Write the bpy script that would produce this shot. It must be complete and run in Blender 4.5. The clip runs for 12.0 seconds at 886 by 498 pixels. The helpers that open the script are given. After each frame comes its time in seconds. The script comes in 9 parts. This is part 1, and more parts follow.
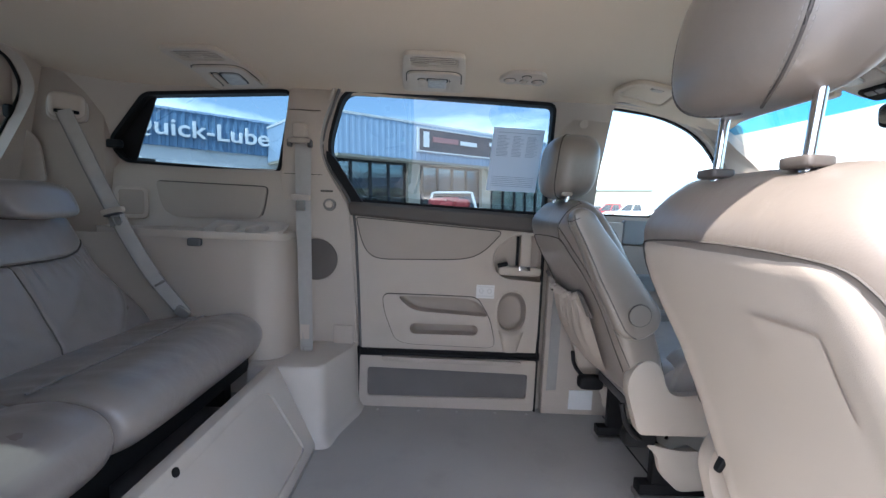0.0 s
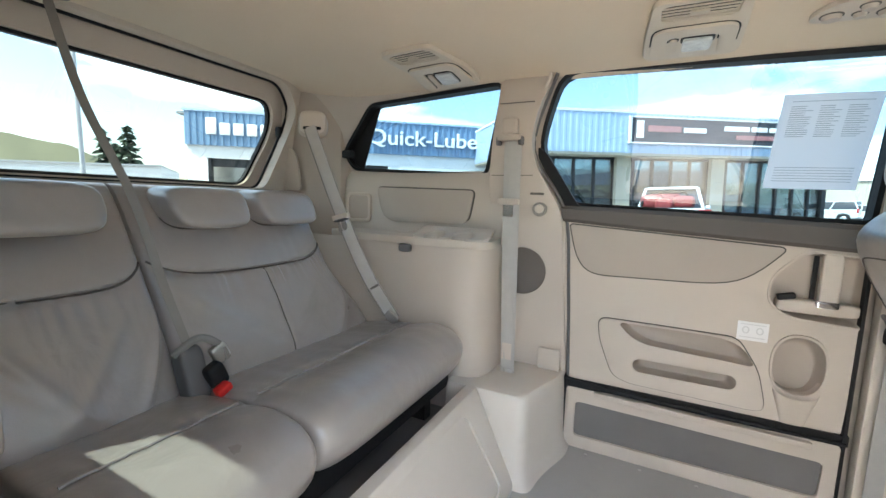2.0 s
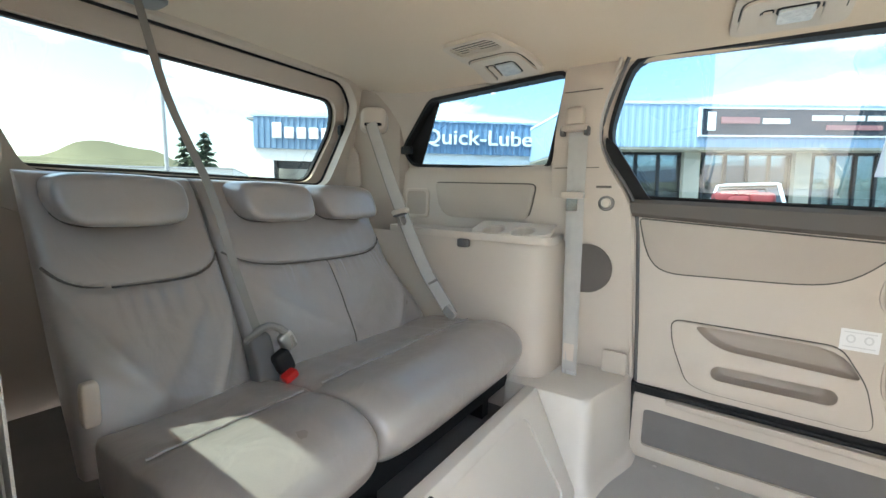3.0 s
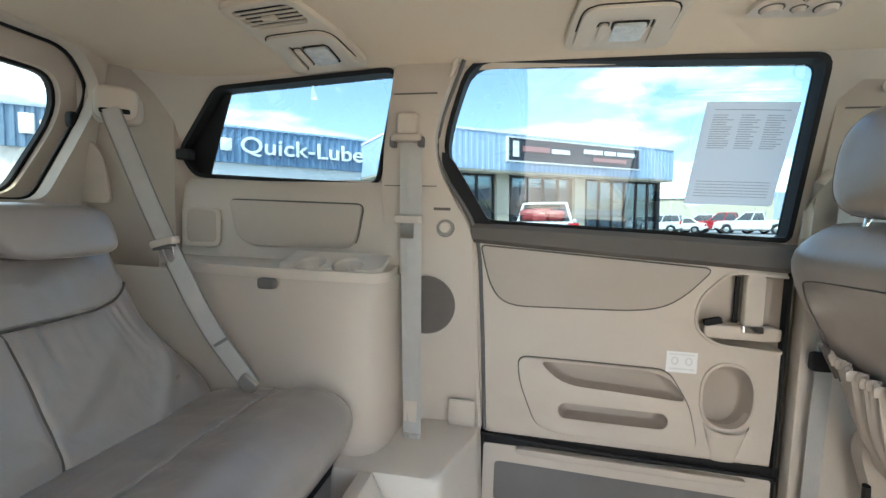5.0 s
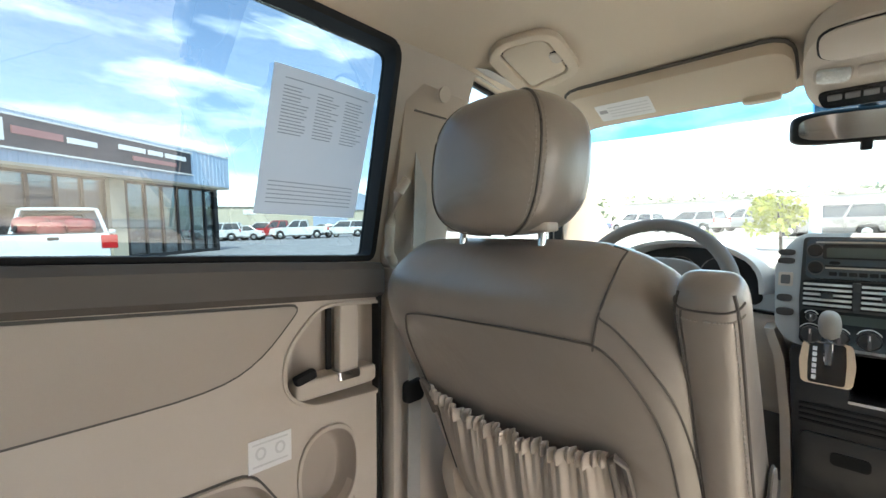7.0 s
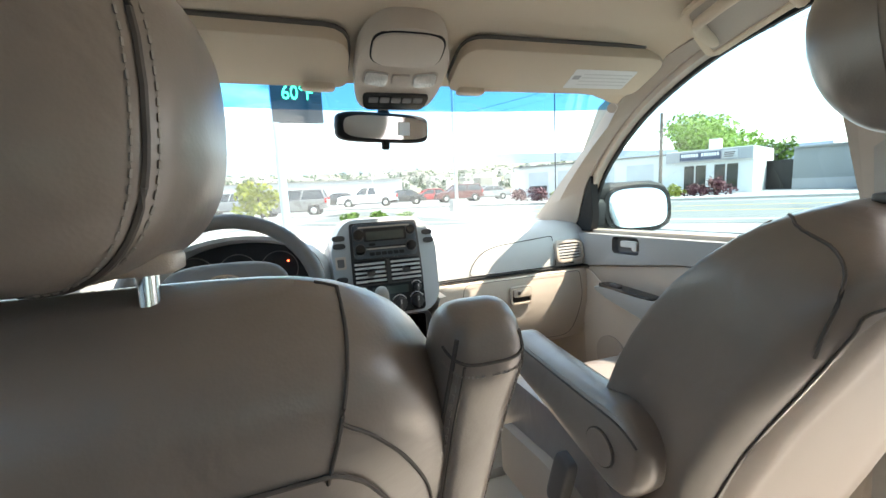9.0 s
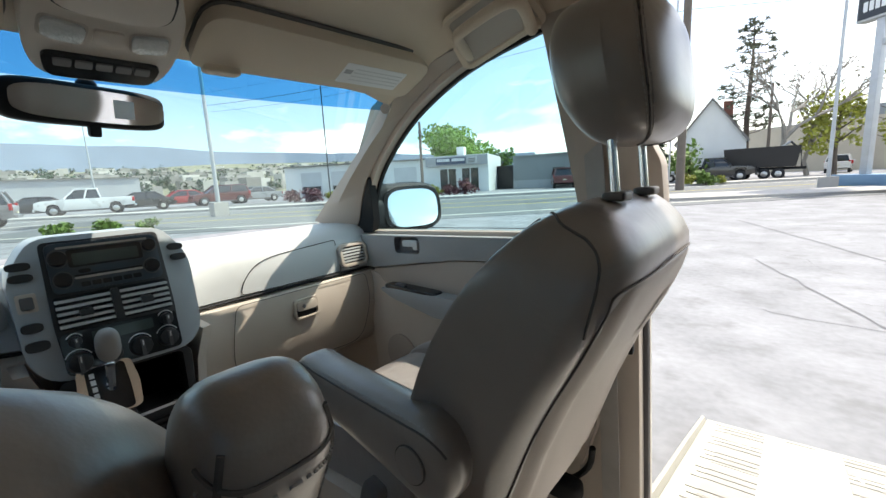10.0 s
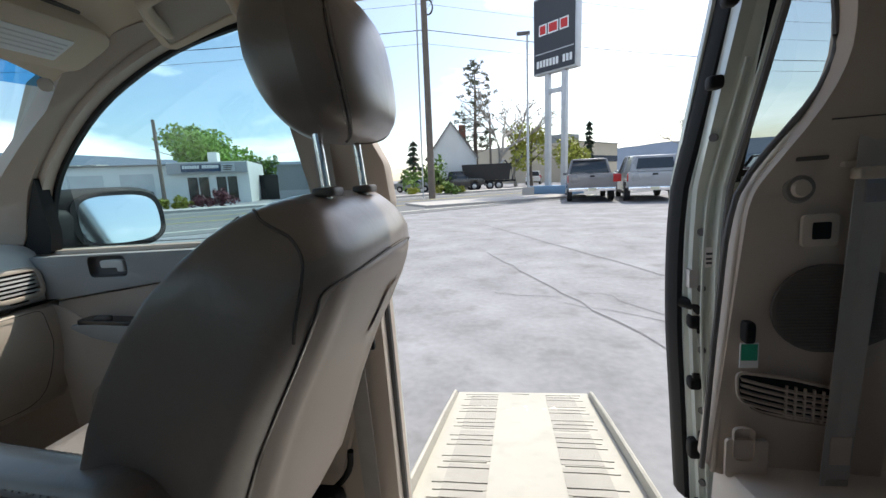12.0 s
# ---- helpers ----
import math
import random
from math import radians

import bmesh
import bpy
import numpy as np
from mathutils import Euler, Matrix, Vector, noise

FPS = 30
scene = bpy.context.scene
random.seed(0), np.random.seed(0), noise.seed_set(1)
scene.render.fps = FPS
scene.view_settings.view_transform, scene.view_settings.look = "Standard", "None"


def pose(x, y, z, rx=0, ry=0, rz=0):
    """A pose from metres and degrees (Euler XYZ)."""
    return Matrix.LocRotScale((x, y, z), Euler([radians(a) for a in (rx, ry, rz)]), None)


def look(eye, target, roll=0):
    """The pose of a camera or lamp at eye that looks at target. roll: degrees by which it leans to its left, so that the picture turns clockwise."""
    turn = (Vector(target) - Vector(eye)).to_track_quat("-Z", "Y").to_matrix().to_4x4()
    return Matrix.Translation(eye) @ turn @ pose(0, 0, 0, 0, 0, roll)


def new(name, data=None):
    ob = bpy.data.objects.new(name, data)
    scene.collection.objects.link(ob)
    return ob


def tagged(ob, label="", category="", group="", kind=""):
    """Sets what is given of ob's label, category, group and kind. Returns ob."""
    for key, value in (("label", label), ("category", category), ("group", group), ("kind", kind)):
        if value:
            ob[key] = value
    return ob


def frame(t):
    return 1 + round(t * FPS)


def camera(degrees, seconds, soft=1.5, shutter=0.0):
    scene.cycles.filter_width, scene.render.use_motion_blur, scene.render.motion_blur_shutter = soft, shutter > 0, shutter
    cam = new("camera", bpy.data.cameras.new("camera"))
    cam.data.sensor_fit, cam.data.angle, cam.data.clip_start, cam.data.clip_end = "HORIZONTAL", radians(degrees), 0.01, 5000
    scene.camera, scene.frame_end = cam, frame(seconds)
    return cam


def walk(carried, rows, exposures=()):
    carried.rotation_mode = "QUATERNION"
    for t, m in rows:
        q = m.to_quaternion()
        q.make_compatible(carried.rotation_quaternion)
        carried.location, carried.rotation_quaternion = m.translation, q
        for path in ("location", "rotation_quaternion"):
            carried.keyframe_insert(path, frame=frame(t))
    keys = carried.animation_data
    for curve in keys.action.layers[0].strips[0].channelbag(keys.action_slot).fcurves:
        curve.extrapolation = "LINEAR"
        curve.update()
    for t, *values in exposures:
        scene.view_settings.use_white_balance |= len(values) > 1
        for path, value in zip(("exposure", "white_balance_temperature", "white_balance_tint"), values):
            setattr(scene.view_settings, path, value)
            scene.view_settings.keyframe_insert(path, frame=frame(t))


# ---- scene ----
cam = camera(94.4, 12.0)
PATH = [
    (0, (-0.061, -0.196, 1.213), (-0.036, 1.795, 1.024), 2.3),
    (0.5, (-0.099, -0.062, 1.246), (-0.249, 1.923, 1.052), 2.2),
    (1, (-0.141, -0.012, 1.25), (-0.533, 1.939, 1.048), 2.2),
    (1.5, (-0.162, 0.021, 1.254), (-0.811, 1.9, 1.037), 2.1),
    (2, (-0.161, 0.035, 1.236), (-1.047, 1.813, 1.002), 1.9),
    (2.5, (-0.176, 0.036, 1.224), (-1.234, 1.715, 0.979), 1.7),
    (2.7, (-0.178, 0.036, 1.218), (-1.285, 1.684, 0.973), 1.6),
    (4.3, (-0.309, 0.202, 1.224), (-1.168, 1.996, 1.012), 1.7),
    (4.5, (-0.313, 0.237, 1.229), (-1.056, 2.083, 1.033), 1.7),
    (5, (-0.294, 0.348, 1.245), (-0.677, 2.306, 1.096), 1.7),
    (5.5, (-0.24, 0.517, 1.246), (-0.186, 2.514, 1.14), 1.5),
    (6, (-0.182, 0.647, 1.268), (0.345, 2.575, 1.19), 1.3),
    (6.5, (-0.159, 0.736, 1.27), (0.837, 2.469, 1.204), 0.9),
    (7, (-0.15, 0.825, 1.27), (1.267, 2.235, 1.193), 0.1),
    (7.5, (-0.077, 0.881, 1.283), (1.665, 1.859, 1.181), -0.7),
    (7.7, (-0.038, 0.906, 1.285), (1.799, 1.688, 1.168), -1.1),
    (9.3, (0.075, 1.04, 1.305), (1.828, 0.107, 1.064), -3.8),
    (9.5, (0.096, 1.022, 1.304), (1.736, -0.094, 1.05), -3.9),
    (10, (0.137, 0.994, 1.308), (1.44, -0.495, 1.018), -4.4),
    (10.5, (0.162, 0.985, 1.315), (1.115, -0.745, 1.0), -4.8),
    (11, (0.156, 0.963, 1.298), (0.816, -0.895, 0.968), -4.8),
    (11.5, (0.12, 0.939, 1.286), (0.585, -0.977, 0.953), -4.7),
    (12, (0.079, 0.932, 1.282), (0.426, -1.01, 0.956), -4.4),
]
EXPOSURE = [(0.0, 2.15, 6200, 13), (0.5, 2.70, 6650, 9), (1.5, 3.09, 7100, 9), (2.7, 3.33, 7150, 6), (4.3, 3.22, 7200, 6), (5.5, 2.95, 7250, 7), (6.5, 2.74, 7450, 7), (7.0, 2.70, 7600, 10), (7.7, 2.71, 7750, 12), (9.3, 2.12, 7350, 11), (9.5, 1.96, 7350, 11), (10.0, 1.14, 6900, 8), (10.5, 0.69, 6650, 7), (12.0, 0.64, 6620, 9)]
walk(cam, [(t, look(eye, target, roll)) for t, eye, target, roll in PATH], EXPOSURE)

# ---- world, sun, exposure ----
SUN_EL, SUN_AZ = 54.0, -119.0          # degrees; azimuth from +x towards +y
world = bpy.data.worlds.new("world")
scene.world = world
world.use_nodes = True
wn, wl = world.node_tree.nodes, world.node_tree.links
wn.clear()
w_out = wn.new("ShaderNodeOutputWorld")
w_bg = wn.new("ShaderNodeBackground")
w_sky = wn.new("ShaderNodeTexSky")
w_sky.sky_type, w_sky.sun_disc = "NISHITA", False
w_sky.sun_elevation, w_sky.sun_rotation = radians(SUN_EL), radians(90 - SUN_AZ)
w_sky.dust_density = 1.5
w_co = wn.new("ShaderNodeTexCoord")
w_map = wn.new("ShaderNodeMapping")
w_map.inputs["Scale"].default_value = (1.0, 1.6, 4.2)
w_map.inputs["Rotation"].default_value = (0.15, 0.2, 0.6)
w_map.inputs["Location"].default_value = (0.0, 0.55, 0.25)
w_noise = wn.new("ShaderNodeTexNoise")
w_noise.inputs["Scale"].default_value, w_noise.inputs["Detail"].default_value = 1.9, 7
w_noise.inputs["Roughness"].default_value = 0.55
w_ramp = wn.new("ShaderNodeValToRGB")
w_ramp.color_ramp.elements[0].position, w_ramp.color_ramp.elements[1].position = 0.49, 0.72
w_mix = wn.new("ShaderNodeMixRGB")
w_mix.inputs["Color2"].default_value = (11.5, 11.7, 12.0, 1)
wl.new(w_co.outputs["Generated"], w_map.inputs["Vector"])
wl.new(w_map.outputs["Vector"], w_noise.inputs["Vector"])
wl.new(w_noise.outputs["Fac"], w_ramp.inputs["Fac"])
wl.new(w_ramp.outputs["Color"], w_mix.inputs["Fac"])
wl.new(w_sky.outputs["Color"], w_mix.inputs["Color1"])
wl.new(w_mix.outputs["Color"], w_bg.inputs["Color"])
wl.new(w_bg.outputs["Background"], w_out.inputs["Surface"])
w_bg.inputs["Strength"].default_value = 0.15
sun = new("sun", bpy.data.lights.new("sun", "SUN"))
sun.data.energy, sun.data.angle, sun.data.color = 3.0, radians(0.53), (1.0, 0.95, 0.87)
sd = Vector((math.cos(radians(SUN_AZ)) * math.cos(radians(SUN_EL)), math.sin(radians(SUN_AZ)) * math.cos(radians(SUN_EL)), math.sin(radians(SUN_EL))))
sun.matrix_world = look(sd * 50, (0, 0, 0))

# ---- materials ----


def material(name, color, rough=0.5, metal=0.0, grain=0.0, grain_scale=400.0, vary=0.06, vary_scale=6.0, spec=0.5, island=0.0, rand=0.0, coat=0.0, dirt=0.0, sheen=0.0):
    """A surface with colour varied at two scales, grain as bump, and stains."""
    m = bpy.data.materials.new(name)
    m.use_nodes = True
    nt = m.node_tree
    n, l = nt.nodes, nt.links
    b = n["Principled BSDF"]
    b.inputs["Roughness"].default_value = rough
    b.inputs["Metallic"].default_value = metal
    b.inputs["Specular IOR Level"].default_value = spec
    b.inputs["Coat Weight"].default_value = coat
    b.inputs["Sheen Weight"].default_value = sheen
    co = n.new("ShaderNodeTexCoord")
    t1 = n.new("ShaderNodeTexNoise")
    t1.inputs["Scale"].default_value, t1.inputs["Detail"].default_value = vary_scale, 5
    t2 = n.new("ShaderNodeTexNoise")
    t2.inputs["Scale"].default_value, t2.inputs["Detail"].default_value = grain_scale, 2
    l.new(co.outputs["Object"], t1.inputs["Vector"])
    l.new(co.outputs["Object"], t2.inputs["Vector"])
    add = n.new("ShaderNodeMath")
    add.operation = "MULTIPLY_ADD"
    add.inputs[1].default_value, add.inputs[2].default_value = 0.35, 0.0
    l.new(t2.outputs["Fac"], add.inputs[0])
    s = n.new("ShaderNodeMath")
    l.new(t1.outputs["Fac"], s.inputs[0])
    l.new(add.outputs[0], s.inputs[1])
    r = n.new("ShaderNodeMapRange")
    r.inputs["From Min"].default_value, r.inputs["From Max"].default_value = 0.3, 1.05
    r.inputs["To Min"].default_value, r.inputs["To Max"].default_value = 1 - vary * 2, 1 + vary * 2
    l.new(s.outputs[0], r.inputs["Value"])
    fac = r.outputs["Result"]
    if rand or island:
        src = n.new("ShaderNodeObjectInfo").outputs["Random"] if rand else n.new("ShaderNodeNewGeometry").outputs["Random Per Island"]
        rr = n.new("ShaderNodeMapRange")
        k = rand or island
        rr.inputs["To Min"].default_value, rr.inputs["To Max"].default_value = 1 - k, 1 + k
        l.new(src, rr.inputs["Value"])
        mm = n.new("ShaderNodeMath")
        mm.operation = "MULTIPLY"
        l.new(fac, mm.inputs[0])
        l.new(rr.outputs["Result"], mm.inputs[1])
        fac = mm.outputs[0]
    mul = n.new("ShaderNodeVectorMath")
    mul.operation = "SCALE"
    mul.inputs[0].default_value = color
    l.new(fac, mul.inputs["Scale"])
    col = mul.outputs[0]
    if dirt:
        t3 = n.new("ShaderNodeTexNoise")
        t3.inputs["Scale"].default_value, t3.inputs["Detail"].default_value = vary_scale * 2.3, 8
        l.new(co.outputs["Object"], t3.inputs["Vector"])
        rp = n.new("ShaderNodeMapRange")
        rp.inputs["From Min"].default_value, rp.inputs["From Max"].default_value, rp.inputs["To Max"].default_value = 0.55, 0.75, dirt
        l.new(t3.outputs["Fac"], rp.inputs["Value"])
        mx = n.new("ShaderNodeMixRGB")
        mx.inputs["Color2"].default_value = (color[0] * 0.45, color[1] * 0.43, color[2] * 0.4, 1)
        l.new(rp.outputs["Result"], mx.inputs["Fac"])
        l.new(col, mx.inputs["Color1"])
        col = mx.outputs["Color"]
    l.new(col, b.inputs["Base Color"])
    rv = n.new("ShaderNodeMapRange")
    rv.inputs["To Min"].default_value, rv.inputs["To Max"].default_value = max(0.02, rough - 0.08), min(1, rough + 0.08)
    l.new(t1.outputs["Fac"], rv.inputs["Value"])
    l.new(rv.outputs["Result"], b.inputs["Roughness"])
    if grain:
        bp = n.new("ShaderNodeBump")
        bp.inputs["Strength"].default_value, bp.inputs["Distance"].default_value = grain, 0.002
        l.new(t2.outputs["Fac"], bp.inputs["Height"])
        l.new(bp.outputs["Normal"], b.inputs["Normal"])
    return m


def leather(name, color, rough=0.42, crease=0.5, cells=0.2, coat=0.0):
    """Creased hide: fine cells and long soft wrinkles as bump."""
    m = material(name, color, rough, 0, 0, 30, 0.05, 5, spec=0.5, coat=coat)
    n, l = m.node_tree.nodes, m.node_tree.links
    n["Principled BSDF"].inputs["Coat Roughness"].default_value = 0.33
    co = n.new("ShaderNodeTexCoord")
    v = n.new("ShaderNodeTexVoronoi")
    v.inputs["Scale"].default_value = 420
    w = n.new("ShaderNodeTexNoise")
    w.inputs["Scale"].default_value, w.inputs["Detail"].default_value, w.inputs["Distortion"].default_value = 9, 3, 0.8
    l.new(co.outputs["Object"], v.inputs["Vector"])
    l.new(co.outputs["Object"], w.inputs["Vector"])
    b1, b2 = n.new("ShaderNodeBump"), n.new("ShaderNodeBump")
    b1.inputs["Strength"].default_value, b1.inputs["Distance"].default_value = cells, 0.001
    b2.inputs["Strength"].default_value, b2.inputs["Distance"].default_value = crease, 0.018
    l.new(v.outputs["Distance"], b1.inputs["Height"])
    l.new(w.outputs["Fac"], b2.inputs["Height"])
    l.new(b2.outputs["Normal"], b1.inputs["Normal"])
    l.new(b1.outputs["Normal"], n["Principled BSDF"].inputs["Normal"])
    return m


def glass(name, tint, gloss=0.06):
    m = bpy.data.materials.new(name)
    m.use_nodes = True
    n, l = m.node_tree.nodes, m.node_tree.links
    n.remove(n["Principled BSDF"])
    tr, gl, mx, lw = n.new("ShaderNodeBsdfTransparent"), n.new("ShaderNodeBsdfGlossy"), n.new("ShaderNodeMixShader"), n.new("ShaderNodeLayerWeight")
    tr.inputs["Color"].default_value = (*tint, 1)
    gl.inputs["Roughness"].default_value = 0.01
    lw.inputs["Blend"].default_value = 0.5
    p5, ma = n.new("ShaderNodeMath"), n.new("ShaderNodeMath")
    p5.operation, ma.operation = "POWER", "MULTIPLY_ADD"
    p5.inputs[1].default_value, ma.inputs[1].default_value, ma.inputs[2].default_value = 4.0, 0.9, gloss
    l.new(lw.outputs["Facing"], p5.inputs[0])
    l.new(p5.outputs[0], ma.inputs[0])
    l.new(ma.outputs[0], mx.inputs["Fac"])
    l.new(tr.outputs[0], mx.inputs[1])
    l.new(gl.outputs[0], mx.inputs[2])
    l.new(mx.outputs[0], n["Material Output"].inputs["Surface"])
    return m


def glow(name, color, strength):
    m = bpy.data.materials.new(name)
    m.use_nodes = True
    b = m.node_tree.nodes["Principled BSDF"]
    b.inputs["Base Color"].default_value = (*color, 1)
    b.inputs["Emission Color"].default_value = (*color, 1)
    b.inputs["Emission Strength"].default_value = strength
    return m


TRIM = material("taupe_plastic", (0.485, 0.415, 0.350), 0.5, 0, 0.25, 900, 0.03, 3)
TRIM_L = material("light_taupe_plastic", (0.535, 0.462, 0.392), 0.5, 0, 0.25, 900, 0.03, 3, dirt=0.12)
# scuffed taupe plastic, lightened in colour for the light from the open door
PALE = material("lightened_scuffed_plastic", (0.59, 0.535, 0.475), 0.45, 0, 0.25, 900, 0.04, 3, dirt=0.15)
VINYL = material("padded_vinyl", (0.41, 0.347, 0.292), 0.55, 0, 0.3, 700, 0.03, 4)
CLOTH = material("headliner_cloth", (0.66, 0.545, 0.42), 0.95, 0, 0.5, 1500, 0.03, 2.5, spec=0.1, sheen=0.2)
STACKG = material("stack_grey_plastic", (0.40, 0.435, 0.455), 0.4, 0, 0.2, 900, 0.04, 4)
WHEELG = material("wheel_grey_leather", (0.19, 0.178, 0.166), 0.5, 0, 0.3, 700, 0.04, 5)
NAVY = material("blue_grey_radio_face", (0.045, 0.062, 0.078), 0.3, 0.1, 0.1, 900, 0.05, 5)
LCD = material("dark_display_glass", (0.05, 0.065, 0.06), 0.1, 0, 0, 100, 0.05, 5)
KNOBG = material("shift_knob_taupe", (0.33, 0.305, 0.275), 0.42, 0, 0.2, 900, 0.04, 8)
DARK = material("dark_grey_plastic", (0.105, 0.10, 0.10), 0.5, 0, 0.25, 900, 0.05, 4)
DASHG = material("dash_grey_plastic", (0.53, 0.535, 0.525), 0.5, 0, 0.25, 900, 0.04, 4)
DOORG = material("door_grey_plastic", (0.29, 0.300, 0.300), 0.5, 0, 0.25, 900, 0.04, 4)
FAINT = material("faint_print", (0.66, 0.65, 0.64), 0.7)
CARPET = material("charcoal_carpet", (0.19, 0.178, 0.168), 0.95, 0, 0.8, 700, 0.06, 9, spec=0.1)
FLOOR = material("grey_vinyl_floor", (0.38, 0.37, 0.35), 0.55, 0, 0.3, 500, 0.05, 3, dirt=0.2)
BLACK = material("black_rubber", (0.013, 0.013, 0.014), 0.6, 0, 0.2, 600, 0.1, 6, spec=0.2)
GLOSSB = material("gloss_black_plastic", (0.015, 0.016, 0.018), 0.15, 0, 0, 300, 0.05, 6)
CHROME = material("chrome", (0.85, 0.85, 0.86), 0.12, 1.0, 0, 100, 0.03, 5)
INKY = material("near_black_plastic", (0.028, 0.028, 0.03), 0.32, 0, 0.15, 900, 0.08, 5)
MATTB = material("matt_black_plastic", (0.014, 0.014, 0.015), 0.65, 0, 0.15, 900, 0.08, 5, spec=0.3)
BELTLINE = material("dark_brown_soft_plastic", (0.088, 0.074, 0.065), 0.55, 0, 0.3, 800, 0.05, 4)
SLEEVE = material("dark_taupe_plastic", (0.10, 0.085, 0.075), 0.4, 0, 0.2, 900, 0.04, 5)
STEEL = material("brushed_steel", (0.55, 0.54, 0.52), 0.35, 1.0, 0.1, 500, 0.05, 9)
HIDE = leather("taupe_leather", (0.280, 0.252, 0.236), 0.31, 0.34, 0.14, 0.85)
# same leather, darkened in colour for the shaded front seat backs
HIDE_SHADE = leather("shaded_taupe_leather", (0.225, 0.190, 0.164), 0.34, 0.22, 0.08, 0.75)
GRILLED = material("dark_speaker_cloth", (0.165, 0.142, 0.124), 0.85, 0, 0.8, 900, 0.05, 8)
GRILLE = material("brown_grey_mesh", (0.17, 0.15, 0.135), 0.8, 0, 1.0, 900, 0.05, 8)
HSEAM = material("leather_seam", (0.085, 0.074, 0.066), 0.7)
STITCH = material("thread", (0.31, 0.285, 0.255), 0.8)
SEAM = material("seam_shadow_piping", (0.10, 0.09, 0.08), 0.7)
WEB = material("seat_belt_webbing", (0.42, 0.40, 0.375), 0.75, 0, 0.6, 900, 0.04, 30, spec=0.2)
WEBD = material("dark_belt_webbing", (0.24, 0.225, 0.21), 0.75, 0, 0.6, 900, 0.04, 30, spec=0.2)
PAPER = material("white_paper", (0.80, 0.79, 0.78), 0.7, 0, 0, 200, 0.02, 5)
INK = material("grey_ink", (0.42, 0.41, 0.42), 0.8)
FRAME_INK = material("black_print", (0.04, 0.04, 0.042), 0.7)
GREEN = material("green_sticker", (0.03, 0.42, 0.25), 0.5)
RED = material("red_plastic", (0.60, 0.02, 0.02), 0.35)
LENS = material("lamp_lens", (0.52, 0.52, 0.50), 0.08, 0, 0.8, 200, 0.12, 60, spec=0.9)
LAMPP = material("beige_lamp_plastic", (0.56, 0.475, 0.38), 0.45, 0, 0.25, 900, 0.03, 5)
PAINT_S = material("silver_sage_paint", (0.55, 0.59, 0.54), 0.3, 0.12, 0, 100, 0.03, 3, coat=0.6)
RAMP = material("ramp_coated_metal", (0.43, 0.41, 0.355), 0.6, 0, 0.4, 350, 0.05, 4, dirt=0.25)
RAMPG = material("ramp_grip_tread", (0.385, 0.365, 0.325), 0.9, 0, 1.0, 500, 0.05, 8)
GL_REAR = glass("privacy_glass", (0.172, 0.255, 0.305), 0.09)
# lighter than the privacy glass so that the sun patch on the bench stays bright
GL_RIGHT = glass("lightly_smoked_glass", (0.60, 0.65, 0.66), 0.08)
GL_DOOR = glass("smoked_glass", (0.34, 0.41, 0.43), 0.10)
GL_SIDE = glass("green_tinted_glass", (0.56, 0.77, 0.80), 0.06)
GL_BACK = glass("tinted_back_glass", (0.24, 0.29, 0.295))
GL_FRONT = glass("clear_glass", (0.72, 0.87, 0.88))
GL_BAND = glass("blue_shade_band_glass", (0.10, 0.38, 0.62))
MIRROR = material("mirror_silver", (0.9, 0.9, 0.9), 0.02, 1.0, 0, 10, 0.0, 5)

# ---- mesh helpers ----


def part(name, bm, mat, parent=None, label="", smooth=True, bevel=0.0, kind="", category="", group=""):
    """Link a bmesh as one mesh object, under a thing or a part."""
    bmesh.ops.recalc_face_normals(bm, faces=bm.faces)
    if bevel:
        es = [e for e in bm.edges if len(e.link_faces) == 2 and e.calc_face_angle(0) > 0.6]
        bmesh.ops.bevel(bm, geom=es, offset=bevel, segments=2, profile=0.6, affect="EDGES", clamp_overlap=True)
    me = bpy.data.meshes.new(name)
    bm.to_mesh(me)
    bm.free()
    me.materials.append(mat)
    if smooth:
        me.polygons.foreach_set("use_smooth", [True] * len(me.polygons))
        me.set_sharp_from_angle(angle=radians(38))
    ob = new(name, me)
    if parent:
        ob.parent = parent
    return tagged(ob, label, category, group, kind)


def thing(name, label, category, group="", at=(0, 0, 0), rz=0.0, kind=""):
    ob = new(name)
    ob.empty_display_size = 0.05
    ob.matrix_basis = pose(*at, 0, 0, rz)
    return tagged(ob, label, category, group, kind)


def boxm(bm, x0, x1, y0, y1, z0, z1):
    vs = [bm.verts.new((x, y, z)) for z in (z0, z1) for x, y in ((x0, y0), (x1, y0), (x1, y1), (x0, y1))]
    for f in ((3, 2, 1, 0), (4, 5, 6, 7), (0, 1, 5, 4), (1, 2, 6, 5), (2, 3, 7, 6), (3, 0, 4, 7)):
        bm.faces.new([vs[i] for i in f])
    return bm


def box(x0, x1, y0, y1, z0, z1):
    return boxm(bmesh.new(), x0, x1, y0, y1, z0, z1)


def rrect(u0, u1, v0, v1, r, n=5):
    """Outline of a rectangle with rounded corners."""
    r = min(r, (u1 - u0) / 2 - 1e-4, (v1 - v0) / 2 - 1e-4)
    out = []
    for cu, cv, a in ((u1 - r, v1 - r, 0), (u0 + r, v1 - r, 90), (u0 + r, v0 + r, 180), (u1 - r, v0 + r, 270)):
        for i in range(n + 1):
            b = radians(a + 90 * i / n)
            out.append((cu + r * math.cos(b), cv + r * math.sin(b)))
    return out


